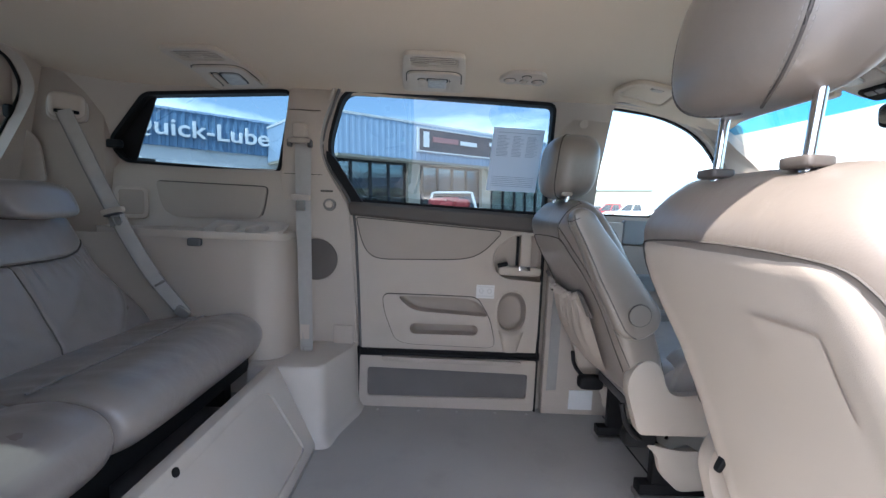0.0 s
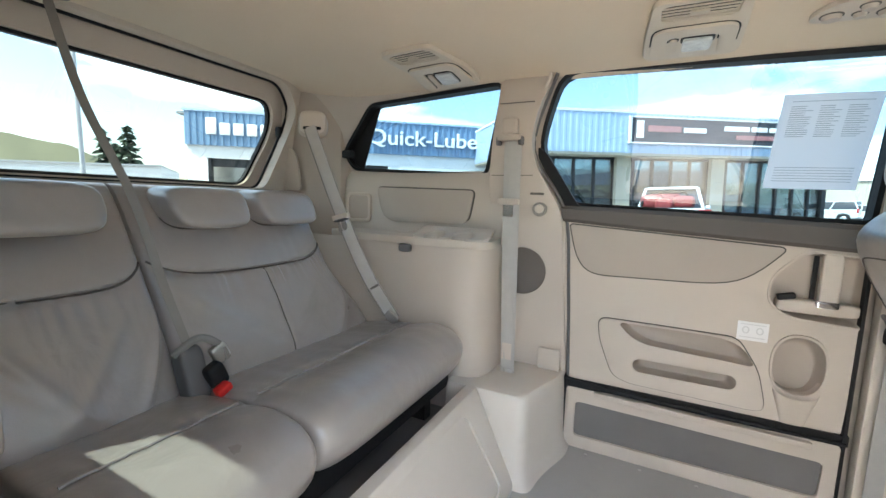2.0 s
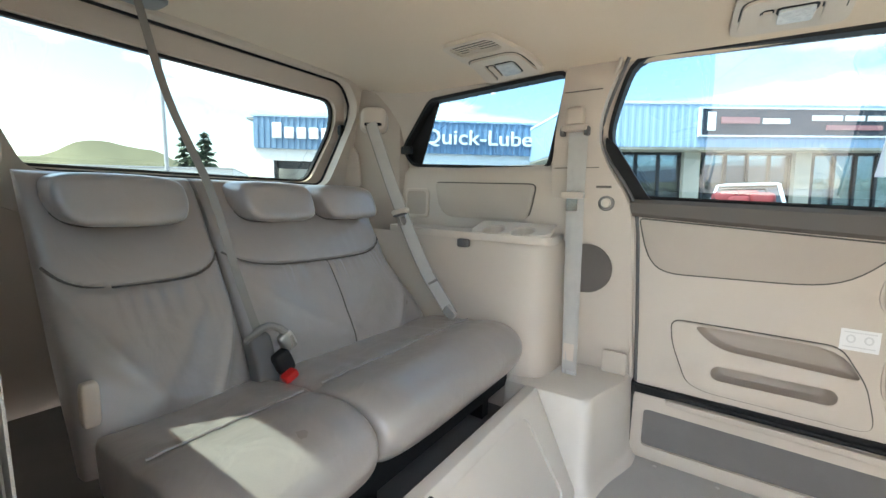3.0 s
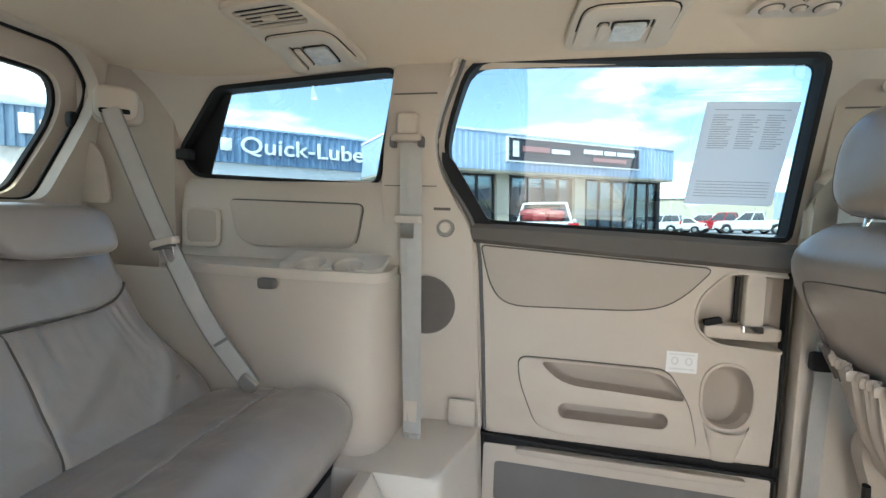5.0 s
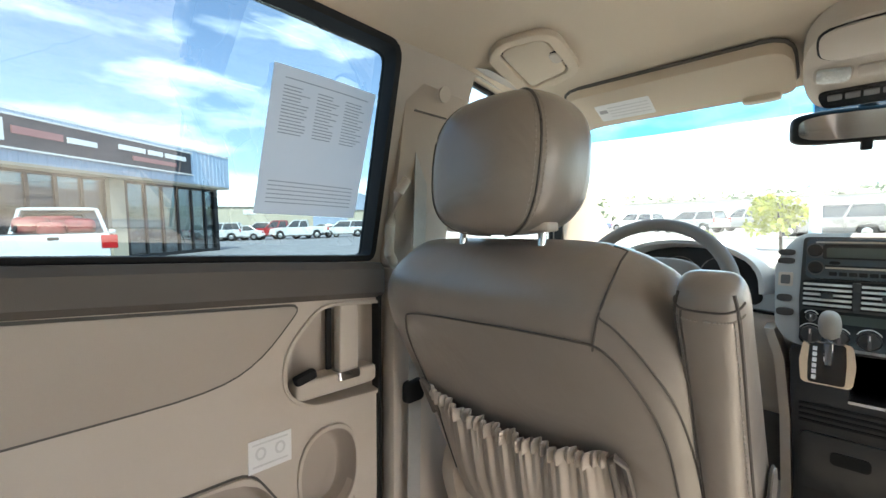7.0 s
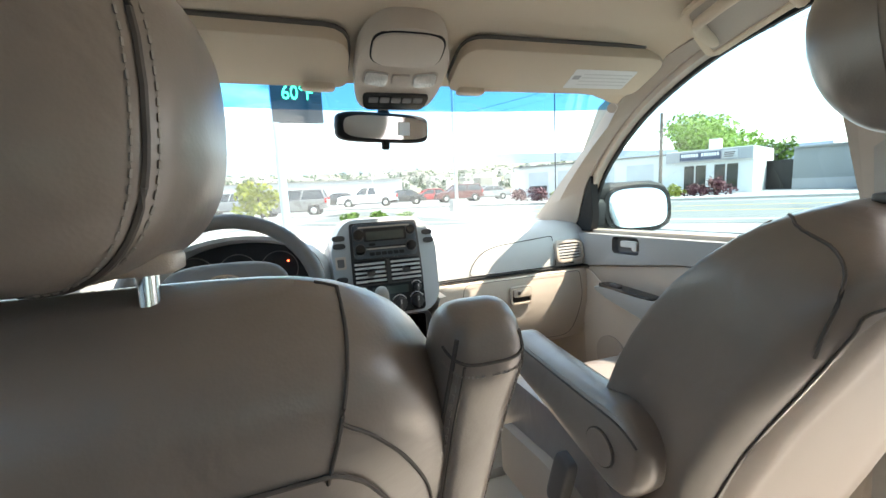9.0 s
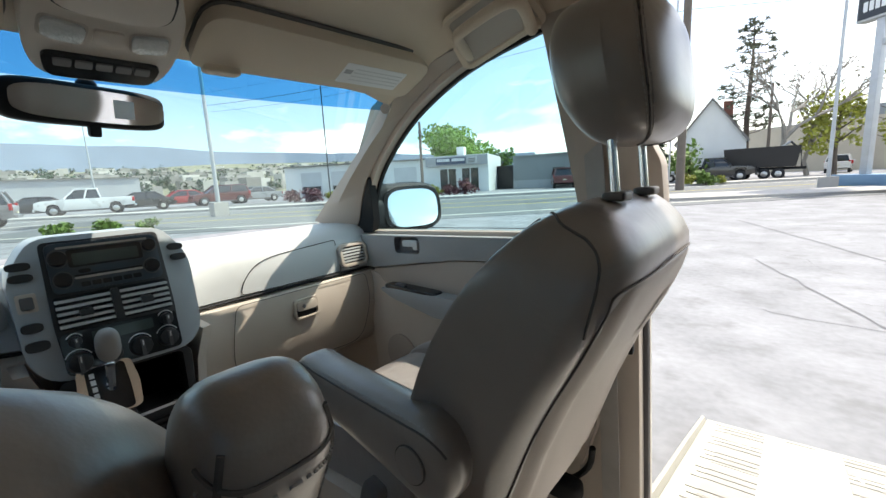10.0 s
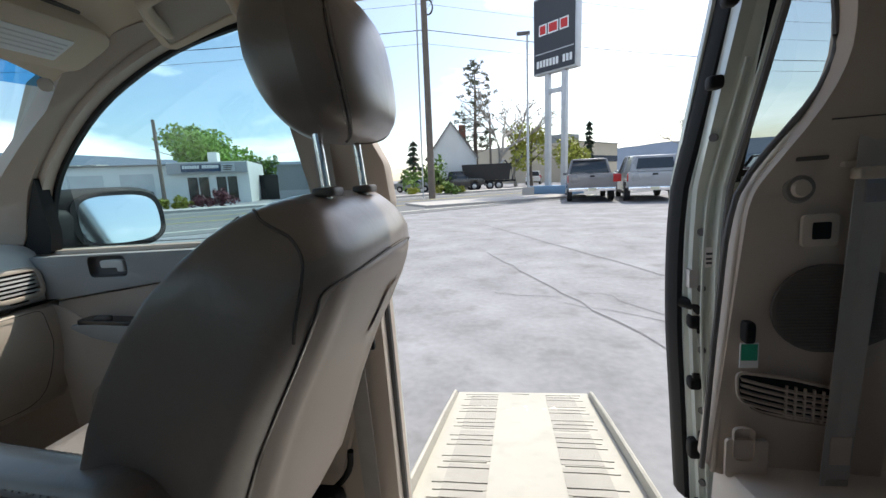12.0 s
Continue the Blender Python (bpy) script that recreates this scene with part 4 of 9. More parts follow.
def front_seat(label, y0, rest_up, rest_side, head_lift, pocket):
    """rest_up: the armrest is folded up; rest_side: on which side of the seat it is (+1: the left)."""
    BK = BK_DRIVER if pocket else BK_PASSENGER
    seat = thing("bucket_seat", label, "seat", "front seats", (0 if pocket else -0.013, y0, 0))
    rings = [[BK.point(s, 2 * math.pi * k / 40) for k in range(40)] for s in (0, 0.02, 0.05, 0.12, 0.2, 0.3, 0.4, 0.5, 0.6, 0.7, 0.78, 0.85, 0.90, 0.93, 0.955, 0.975, 0.99, 0.9995)]
    back = part("backrest", loft(rings), HIDE_SHADE, seat, "taupe leather backrest")
    # rear panel with its piping
    line = [(0.206, 0.76), (0.206, 0.95), (0.204, 1.09), (0.198, 1.145), (0.172, 1.174), (0.0, 1.186), (-0.140, 1.182), (-0.186, 1.164), (-0.204, 1.11), (-0.206, 0.95), (-0.206, 0.76)]
    if pocket:                                         # the driver's panel is broader
        line = [(0.222, 0.76), (0.215, 0.95), (0.202, 1.06), (0.183, 1.110), (0.150, 1.134), (0.0, 1.142), (-0.140, 1.143), (-0.180, 1.134), (-0.208, 1.09), (-0.225, 1.03), (-0.229, 0.95), (-0.232, 0.76)]
    path = [BK.rear(q.z, q.x, 0.001) for q in smooth_path([(y, 0, z) for y, z in line], 5)]
    part("rear_piping", tube(path, 0.0016, 6), HSEAM, back, "dark seam round the rear panel")
    if pocket:
        part("shoulder_seam", tube([BK.over(q.z, q.x, 0.0004) for q in smooth_path([(-0.166, 0, 0.842), (-0.170, 0, 0.870), (-0.178, 0, 0.920), (-0.184, 0, 0.955), (-0.186, 0, 0.978), (-0.182, 0, 0.994)], 6)], 0.0014, 6), HSEAM, back)
        part("bolster_seam", tube([BK.over(q.z, q.x, 0.0004) for q in smooth_path([(-0.177, 0, 0.915), (-0.196, 0, 0.885), (-0.222, 0, 0.82), (-0.243, 0, 0.72), (-0.252, 0, 0.58), (-0.255, 0, 0.38), (-0.254, 0, 0.18)], 6)], 0.0014, 6), HSEAM, back)
    for sy in (-1, 1):
        side = [(0.775, 0.70), (0.83, 0.665), (0.885, 0.625), (0.925, 0.58), (0.950, 0.50), (0.960, 0.42), (0.957, 0.30), (0.945, 0.20)]
        if not pocket:
            part("side_seam", tube([BK.point(q.x, sy * q.z * math.pi) for q in smooth_path([(u, 0, v) for u, v in side], 4)], 0.0020, 6), HSEAM, back)
        part("front_seam", tube([BK.point(q, sy * 0.30 * math.pi) for q in (0.08, 0.2, 0.3, 0.4, 0.5, 0.6, 0.7, 0.8, 0.88, 0.94)], 0.0020, 6), HSEAM, back)
        if not pocket:
            part("front_stitching", stitch_line([BK.point(q, sy * 0.325 * math.pi) for q in (0.2, 0.25, 0.3, 0.35, 0.4, 0.45, 0.5, 0.55, 0.6, 0.65, 0.7, 0.75, 0.8, 0.84, 0.88, 0.91)]), STITCH, back)
    if not pocket:
        rows = []
        for z, w in ((0.72, 1.0), (0.80, 1.0), (0.90, 1.0), (1.00, 1.0), (1.07, 1.0), (1.11, 0.99), (1.14, 0.96), (1.16, 0.91), (1.172, 0.84), (1.178, 0.78)):
            rows.append([BK.rear(z, 0.200 * k * w, 0.0015 + 0.007 * math.exp(-((abs(k) - 0.86) / 0.10) ** 2) * (1 - ((z - 0.72) / 0.47) ** 6) - (0.0035 if abs(k) == 1 or z == 1.178 else 0)) for k in (i / 20 - 1 for i in range(41))])
        part("rear_panel", loft(rows, cap=False, closed=False), TRIM, seat, "smooth plastic rear panel with rounded sides")
    if pocket:
        pk, hem = [], []
        for i in range(13):
            t = i / 12
            ring = []
            for j in range(241):
                u = -1 + 2 * j / 240
                y = 0.018 - 0.172 * u
                z = 0.975 - 0.022 * (1 - u * u) - 0.245 * t
                sag = 0.034 * math.sin(math.pi * min(1, 0.10 + t * 0.9)) * (1 - u ** 4)
                fold = 0.0035 * math.sin(u * 88 + 3 * math.sin(u * 6)) * (1 - t) ** 6 + 0.0055 * math.sin(u * 27 + 2 * math.sin(u * 5 + 1) + t) * (1 - t) ** 1.5
                ring.append(BK.rear(z, y, 0.010 + sag + fold * (1 - u ** 6)))
            pk.append(ring)
        part("seat_pocket", loft(pk, cap=False, closed=False), VINYL, seat, "gathered elastic map pocket")
        for dz, out in ((-0.011, 0.002), (-0.008, 0.0045), (0.002, 0.0055), (0.008, 0.004), (0.009, -0.002), (0.001, -0.003)):
            row = []
            for j, p in enumerate(pk[0]):
                u = -1 + 2 * j / 240
                wave = math.sin(u * 88 + 3 * math.sin(u * 6))
                row.append(p + Vector((0, 0, dz + 0.0020 * wave * (dz > 0))) - BK.fwd * (out + 0.0015 * wave))
            hem.append(row)
        part("pocket_hem", loft(hem, cap=False, closed=False), VINYL, seat, "ruffled elastic hem")
        for y, zz in ((0.200, 0.992), (-0.168, 0.985)):
            part("pocket_hook", tube([BK.rear(zz - 0.075, y - 0.010, 0.012), BK.rear(zz - 0.01, y - 0.009, 0.013), BK.rear(zz + 0.004, y, 0.015), BK.rear(zz - 0.01, y + 0.009, 0.013), BK.rear(zz - 0.075, y + 0.010, 0.012)], 0.0055, 8), SLEEVE, seat, "dark loop at the end of the hem")
    else:
        part("panel_clip", xf(superpad((0, 0, 0), (0.012, 0.012, 0.045), (0.4, 0.4)), Matrix.Translation(BK.rear(0.965, -0.176, 0.006))), BLACK, seat, "dark slot clip")
        part("panel_patch", loft([[BK.rear(z, y, 0.006) for y in (-0.06, -0.10, -0.14)] for z in (1.02, 1.06, 1.11)], cap=False, closed=False), TRIM, seat)
        part("lower_slot", xf(superpad((0, 0, 0), (0.010, 0.014, 0.05), (0.4, 0.4)), Matrix.Translation(BK.rear(0.80, 0.16, 0.004)) @ Matrix.Rotation(0.4, 4, "Y")), BLACK, seat)
    # headrest
    hz = (1.371 if pocket else 1.375) + head_lift
    hx = 0.364 if pocket else 0.352
    e1, e2 = (0.64, 0.58) if pocket else (0.62, 0.46)
    taper = 0.03 if pocket else 0.09

    def shape(co):
        k = co.z / 0.10
        co.x += 0.010 * k - (0.016 * (abs(co.y) / 0.14) ** 2 if co.x > 0 else -0.022 * (abs(co.y) / 0.14) ** 2)
        co.y *= 1 - 0.10 * max(0, k) ** 2 - taper * max(0, -k)
        if co.x > 0 and not pocket:
            co.x *= 1 - 0.40 * max(0, -k) ** 1.5
        return co
    hs_ = (0.172, 0.244, 0.208) if pocket else (0.165, 0.285, 0.205)
    hr = part("headrest", superpad((hx, 0, hz), hs_, (e1, e2), 64, 36, shape), HIDE_SHADE, seat, "plump leather headrest with stitched seams")
    for sy in (-1, 1):
        lines = {}
        for i, off in [(i, off) for i in range(29) for off in (-0.08, 0.0, 0.08)]:
            ph = -math.pi / 2 * 0.97 + math.pi * 0.97 * i / 28
            th_ = math.pi - sy * (0.74 + off)
            c = abs(math.cos(ph)) ** e1
            co = Vector((hs_[0] / 2 * c * math.copysign(abs(math.cos(th_)) ** e2, math.cos(th_)), hs_[1] / 2 * c * abs(math.sin(th_)) ** e2 * sy, hs_[2] / 2 * math.copysign(abs(math.sin(ph)) ** e1, math.sin(ph))))
            co = shape(co) * 1.004
            lines.setdefault(off, []).append(co + Vector((hx, 0, hz)))
        for off in (-0.08, 0.08):
            part("headrest_stitching", stitch_line(lines[off]), STITCH, hr)
        part("headrest_seam", tube(lines[0.0], 0.0020, 6), HSEAM, hr)
        part("headrest_post", tube([(0.350, sy * 0.073, hz - 0.09), (0.340, sy * 0.073, 1.20)], 0.0065, 10), CHROME, seat, "chrome headrest post")
        part("post_sleeve", xf(superpad((0, 0, 0), (0.034, 0.042, 0.014), (0.4, 0.4)), Matrix.Translation((0.343, sy * 0.073, 1.279))), SLEEVE if head_lift else TRIM, seat)
    # cushion
    cush = [(0.56, 0.62), (0.60, 0.765), (0.70, 0.800), (0.85, 0.820), (1.00, 0.828), (1.08, 0.800), (1.10, 0.72), (1.02, 0.62), (0.80, 0.585)]
    # cushion and bolsters take the lighter copy, sunlight put into their colour
    part("seat_cushion", pad_block(rpoly(cush, 0.04), -0.235, 0.235, 0.03, 0.0, 14), HIDE, seat, "leather seat cushion")
    for sy in (-1, 1):
        bol = [(0.62, 0.66), (0.66, 0.81), (0.80, 0.845), (0.99, 0.850), (1.075, 0.81), (1.06, 0.66)]
        part("cushion_bolster", pad_block(rpoly(bol, 0.05), sy * 0.20 - 0.045, sy * 0.20 + 0.045, 0.03), HIDE, seat)
        part("rail", box(0.60, 1.05, sy * 0.17 - 0.02, sy * 0.17 + 0.02, 0.345, 0.38), BLACK, seat, "black seat rail", bevel=0.003)
        part("rail_leg", box(0.64, 0.70, sy * 0.17 - 0.016, sy * 0.17 + 0.016, 0.325, 0.60), BLACK, seat, bevel=0.003)
        part("recliner_bracket", plate(rpoly([(0.612, 0.585), (0.790, 0.585), (0.790, 0.545), (0.74, 0.525), (0.70, 0.548), (0.655, 0.530), (0.612, 0.552)], 0.008), [ell(0.640, 0.566, 0.007, 0.007, 10), ell(0.765, 0.566, 0.007, 0.007, 10)], 0.004, lambda u, v, w, sy=sy: Vector((u, sy * (0.238 + w), v))), STEEL, seat, "pressed steel bracket", smooth=False)
        part("side_shield", plate(rpoly([(0.585, 0.535), (0.70, 0.515), (0.86, 0.525), (0.86, 0.40), (0.70, 0.385), (0.640, 0.44), (0.625, 0.50)], 0.02), [], 0.022, lambda u, v, w, sy=sy: Vector((u, sy * (0.205 + w), v))), TRIM_L, seat, "pale plastic rail shield", bevel=0.006)
        part("cable_end", tube(smooth_path([(0.505, sy * 0.225, 0.66), (0.520, sy * 0.235, 0.60), (0.56, sy * 0.225, 0.555), (0.62, sy * 0.19, 0.535)], 5), 0.008, 8), BLACK, seat)
        part("recliner_motor", xf(superpad((0, 0, 0), (0.10, 0.05, 0.055), (0.45, 0.45), 20, 12), Matrix.Translation((0.575, sy * 0.20, 0.545))), BLACK, seat, "black recliner housing")
        part("rail_foot", box(0.60, 0.70, sy * 0.17 - 0.03, sy * 0.17 + 0.03, 0.3255, 0.345), STEEL, seat)
        hinge = rpoly([(0.540, 0.588), (0.492, 0.735), (0.515, 0.795), (0.555, 0.812), (0.592, 0.792), (0.606, 0.735), (0.632, 0.705), (0.70, 0.712), (0.78, 0.735), (1.00, 0.72), (1.00, 0.588)], [0.015, 0.04, 0.03, 0.03, 0.03, 0.02, 0.03, 0.03, 0.03, 0.02, 0.015])
        part("hinge_cover", plate(hinge, [], 0.035, lambda u, v, w, sy=sy: Vector((u, sy * (0.236 + w), v))), TRIM, seat, "pale plastic hinge cover", bevel=0.008)
    part("cross_bar", box(0.66, 0.72, -0.20, 0.20, 0.545, 0.585), BLACK, seat)
    part("under_tray", box(0.60, 0.98, -0.19, 0.19, 0.565, 0.60), DARK, seat, bevel=0.01)
    part("buckle_stalk", xf(superpad((0, 0, 0), (0.045, 0.028, 0.13), (0.35, 0.35)), Matrix.Translation((0.70, rest_side * 0.235 + rest_side * 0.055, 0.76)) @ Matrix.Rotation(-0.35, 4, "Y")), DARK, seat, "dark seat belt buckle")
    # armrest
    rings = []
    L = 0.410

    def half(t):
        """Half height and half width of the armrest along its length."""
        h = (0.075 if rest_up else 0.086) - (0.030 if rest_up else 0.040) * min(1, t * 1.25) ** 0.8
        k = 1.0
        if t < 0.17:
            k = math.sqrt(max(0.004, 1 - ((0.17 - t) / 0.17) ** 2))
        if rest_up:
            h -= 0.012 * max(0.0, t - 0.5) / 0.5
        if t > 0.90:
            k = math.sqrt(max(0.004, 1 - ((t - 0.90) / 0.10) ** 2))
        return h * k, (0.031 if rest_up else 0.042) * (0.55 + 0.45 * k) * (0.35 + 0.65 * min(1, k * 2))
    for i in range(33):
        t = 0.5 - 0.5 * math.cos(math.pi * i / 32)
        h, wd = half(t)
        rings.append([Vector((t * L - 0.070, wd * math.copysign(abs(math.cos(a)) ** 0.55, math.cos(a)), 0.018 * t + h * math.copysign(abs(math.sin(a)) ** 0.72, math.sin(a)))) for a in (2 * math.pi * k / 32 for k in range(32))])
    if rest_up:
        m = Matrix.Translation((0.495, rest_side * 0.278, 0.945)) @ Matrix.Rotation(radians(-120), 4, "Y")
    else:
        m = Matrix.Translation((0.572, rest_side * 0.258, 0.902)) @ Matrix.Rotation(radians(-8), 4, "Y")
    arm = part("armrest", xf(loft(rings), m), HIDE_SHADE, seat, "leather armrest folded up beside the back" if rest_up else "leather armrest folded down")
    part("armrest_cap", xf(disc((0.005, rest_side * (0.0345 if rest_up else 0.0405), 0.0), (0, rest_side, 0), 0.029, 0.004, 28), m), HIDE_SHADE, arm, "round pivot cap")
    part("armrest_cap_ring", xf(disc((0.005, rest_side * (0.0342 if rest_up else 0.0402), 0.0), (0, rest_side, 0), 0.0315, 0.0025, 28), m), HSEAM, arm)
    for sy in (-1, 1):
        seam, stitches = [], []
        for i in range(41):
            t = 0.035 + 0.94 * i / 40
            h, wd = half(t)
            p = Vector((t * L - 0.070, sy * wd * 0.866, 0.018 * t + h * 0.732))
            seam.append(m @ p)
            if 2 < i < 38:
                q = Vector((t * L - 0.070, sy * wd * 0.772, 0.018 * t + h * 0.848))
                stitches.append(tube([m @ q, m @ (q + Vector((0.0065, 0, -0.0005)))], 0.0012, 4))
        part("armrest_seam", tube(seam, 0.0018, 6), HSEAM, arm)
        part("armrest_stitching", join(*stitches), STITCH, arm, "pale thread stitches")
    if rest_up:                                   # the gathered end seam and the seam down the raised rest
        def skin(t, a, k=1.0):
            h, wd = half(t)
            return m @ Vector((t * L - 0.070, wd * k * math.copysign(abs(math.cos(a)) ** 0.55, math.cos(a)), 0.018 * t + h * k * math.copysign(abs(math.sin(a)) ** 0.72, math.sin(a))))
        angles = [radians(12 + 156 * i / 30) for i in range(31)]
        part("end_seam", tube([skin(0.945, a, 1.005) for a in angles], 0.0012, 6), HSEAM, arm, "gathered seam below the raised end")
        part("end_stitching", join(*[tube([skin(0.922, a, 1.003), skin(0.922, a + 0.045, 1.003)], 0.0010, 4) for a in angles[1:-2]]), STITCH, arm, "pale thread stitches")
        part("down_seam", tube([skin(0.12 + 0.82 * i / 30, radians(62), 1.003) for i in range(31)], 0.0012, 6), HSEAM, arm)
    return seat


front_seat("taupe leather driver's seat with a gathered rear pocket and raised armrest", 1.200, True, -1, 0.0, True)
front_seat("taupe leather passenger seat with raised headrest and lowered armrest", 0.320, False, 1, 0.078, False)

# ---- rear bench ----


def creases(co, amp, seed):
    n = noise.noise(Vector((co.x * 9, co.y * 6, co.z * 14)) + Vector((seed, 0, 0)))
    m = noise.noise(Vector((co.y * 26, co.z * 5, seed)))
    return amp * (n + 0.6 * m)


YOKE = 1.016                    # height of the seam across the bench's backs


def yoke(t):
    """The seam's height along the back, t from -1 to 1: it rises to the ends."""
    return YOKE + 0.012 * t * t + 0.045 * abs(t) ** 6


def bench_front(y, z, yc, w):
    """How far the front of a bench back stands off its flat face at y, z: folds, gathers and seams."""
    t = (y - yc) / (w / 2)
    inner = max(0.0, 1 - abs(t) ** 10)
    zy = yoke(t)
    x = creases(Vector((0, y, z)), 0.002, 3.1 * yc)
    if z < zy:
        d = zy - z
        n = noise.noise(Vector((y * 9, 4.0, yc * 3)))
        n2 = noise.noise(Vector((y * 23, z * 4, yc * 5)))
        g = math.exp(-(d / 0.048) ** 1.3) * min(1, d / 0.006)
        x += 0.0042 * g * math.sin(y * 190 + 7 * n + d * 40 * n2) * (0.15 + 1.3 * max(0.0, 0.25 + n))
        for k, (cy, slant, amp) in enumerate(((-0.6, 1.2, 1.0), (0.15, -1.0, 0.8), (0.72, -1.5, 1.0), (-0.15, 0.5, 0.6))):
            c = d * 0.55 - 0.055 - 0.02 * k - slant * 0.10 * (t - cy)
            x += 0.0095 * amp * math.exp(-(c / 0.012) ** 2) * math.exp(-((t - cy) / 0.42) ** 2) * min(1, d / 0.03)
        x += 0.012 * noise.noise(Vector((y * 7, z * 7, yc * 9)))
        x += 0.010 * math.sin(math.pi * min(1, d / 0.28))
        if w > 0.5:
            x -= 0.005 * math.exp(-((y - 0.905) / 0.005) ** 2)
    x -= 0.010 * math.exp(-((z - zy) / 0.006) ** 2)
    return x * inner


def bench_back(name, y0, y1, label, parent, heads):
    yc, w = (y0 + y1) / 2, y1 - y0
    lev = [(0.70, 0.075), (0.72, 0.10), (0.78, 0.135), (0.86, 0.145), (0.93, 0.142), (0.98, 0.136), (1.016, 0.130), (1.06, 0.126), (1.12, 0.115), (1.18, 0.100), (1.22, 0.08), (1.245, 0.045), (1.252, 0.01)]

    def thick(z):
        for (za, ta), (zb, tb) in zip(lev, lev[1:]):
            if z <= zb:
                return ta + (tb - ta) * (z - za) / (zb - za)
        return lev[-1][1]

    def front(y, z, out=0.0):
        t = min(1.0, abs(y - yc) / (w / 2))
        c = math.sqrt(max(0.0, 1 - t ** (2 / (0.10 if (y - yc) * (0.58 - yc) > 0 else 0.28)))) ** 0.4   # square where the two backs meet
        x = -1.12 - (z - 0.72) * 0.50 + thick(z) / 2 * c + bench_front(y, z, yc, w) + out
        if w > 0.5 and y > 0.95:                  # the outer shoulder is cut back above the seat
            k = min(1.0, max(0.0, (z - 0.76) / 0.24))
            y = 0.95 + (y - 0.95) * (1 - 0.32 * k * k * (3 - 2 * k))
        return Vector((x, y, z))
    rings = []
    for i in range(93):
        z = 0.70 + 0.552 * (i / 92)
        ring = []
        for k in range(161):
            u = k / 80 - 1
            ring.append(front(yc + w / 2 * u, z))
        for k in range(1, 40):
            u = 1 - k / 20
            c = math.sqrt(max(0.0, 1 - abs(u) ** (2 / 0.28))) ** 0.4
            ring.append(Vector((-1.12 - (z - 0.72) * 0.50 - thick(z) / 2 * c, front(yc + w / 2 * u, z).y, z)))
        rings.append(ring)
    b = part(name, loft(rings), HIDE, parent, label)
    part("yoke_seam", tube([front(yc + w / 2 * t, yoke(t), 0.0030) for t in (i / 40 - 1 for i in range(1, 80))], 0.0028, 6), HSEAM, b)
    if w > 0.5:
        part("middle_crease", tube([front(0.905, 0.75 + 0.262 * i / 20, 0.0012) for i in range(21)], 0.0022, 6), HSEAM, b)
    for hy0, hy1 in heads:
        def lean(co):
            co.x -= co.z * 0.5
            co.y *= 1 - 0.10 * max(0.0, -co.z / 0.056)
            co.z -= 0.006 * (co.y / 0.14) ** 2 * (-1 if co.z < 0 else 0.6)
            return co
        h = part("head_pad", superpad((-1.278, (hy0 + hy1) / 2, 1.196), (0.135, hy1 - hy0, 0.112), (0.42, 0.30), 48, 20, lean), HIDE, b, "low padded head bolster")
        part("head_pad_seam", tube([front((hy0 + hy1) / 2 + (hy1 - hy0) / 2 * 0.92 * t, 1.139 + 0.03 * abs(t) ** 6, 0.001) for t in (i / 12 - 1 for i in range(25))], 0.0034, 6), HSEAM, b)
    return b


def bench_cushion(name, y0, y1, label, parent):
    prof = rpoly([(-1.10, 0.66), (-1.12, 0.765), (-1.02, 0.782), (-0.93, 0.792), (-0.905, 0.789), (-0.88, 0.797), (-0.80, 0.810), (-0.715, 0.795), (-0.672, 0.750), (-0.682, 0.690), (-0.72, 0.655)], [0.02, 0.03, 0.02, 0.008, 0.006, 0.008, 0.03, 0.04, 0.04, 0.03, 0.02])
    bm = pad_block(prof, y0, y1, 0.035, 0.004, 60)
    def puff(co):
        return creases(co, 0.004 + 0.002 * max(0, 1 - abs(co.x + 0.95) / 0.08), 7.7) + 0.0016 * math.sin(co.y * 150 + 5 * noise.noise(Vector((co.y * 8, 0, 1)))) * max(0, 1 - abs(co.x + 0.935) / 0.05)
    for v in bm.verts:
        if v.co.z > 0.72:
            v.co.z += puff(v.co)
    b = part(name, bm, HIDE, parent, label)
    part("cushion_seam", tube([p + Vector((0, 0, puff(p))) for p in (Vector((-0.905, y0 + 0.02 + (y1 - y0 - 0.04) * i / 60, 0.7965)) for i in range(61))], 0.0028, 8), HIDE, b, "raised leather welt")
    return b


bench = thing("rear_bench", "grey-taupe leather third-row bench seat, split in two", "bench seat")
bench_back("backrest_wide", 0.5815, 1.285, "wide creased leather backrest", bench, ((0.648, 0.872), (0.910, 1.140)))
bench_back("backrest_narrow", 0.250, 0.5785, "single creased leather backrest", bench, ((0.275, 0.515),))
bench_cushion("cushion_wide", 0.610, 1.300, "wide leather seat cushion", bench)
bench_cushion("cushion_narrow", 0.265, 0.600, "single leather seat cushion", bench)
part("cushion_base", box(-1.10, -0.74, 0.30, 1.27, 0.60, 0.665), BLACK, bench, "black seat pan")
for y in (0.36, 0.56, 0.66, 1.20):
    part("leg", box(-1.02, -0.78, y - 0.02, y + 0.02, 0.50, 0.61), BLACK, bench, "black seat leg")
part("release_strap", strap(smooth_path([(-1.10, 1.262, 0.94), (-1.06, 1.268, 0.91), (-1.035, 1.272, 0.87), (-1.05, 1.272, 0.855)], 5), 0.022, (0.3, 0.8, 0.4)), WEB, bench, "pale release strap")

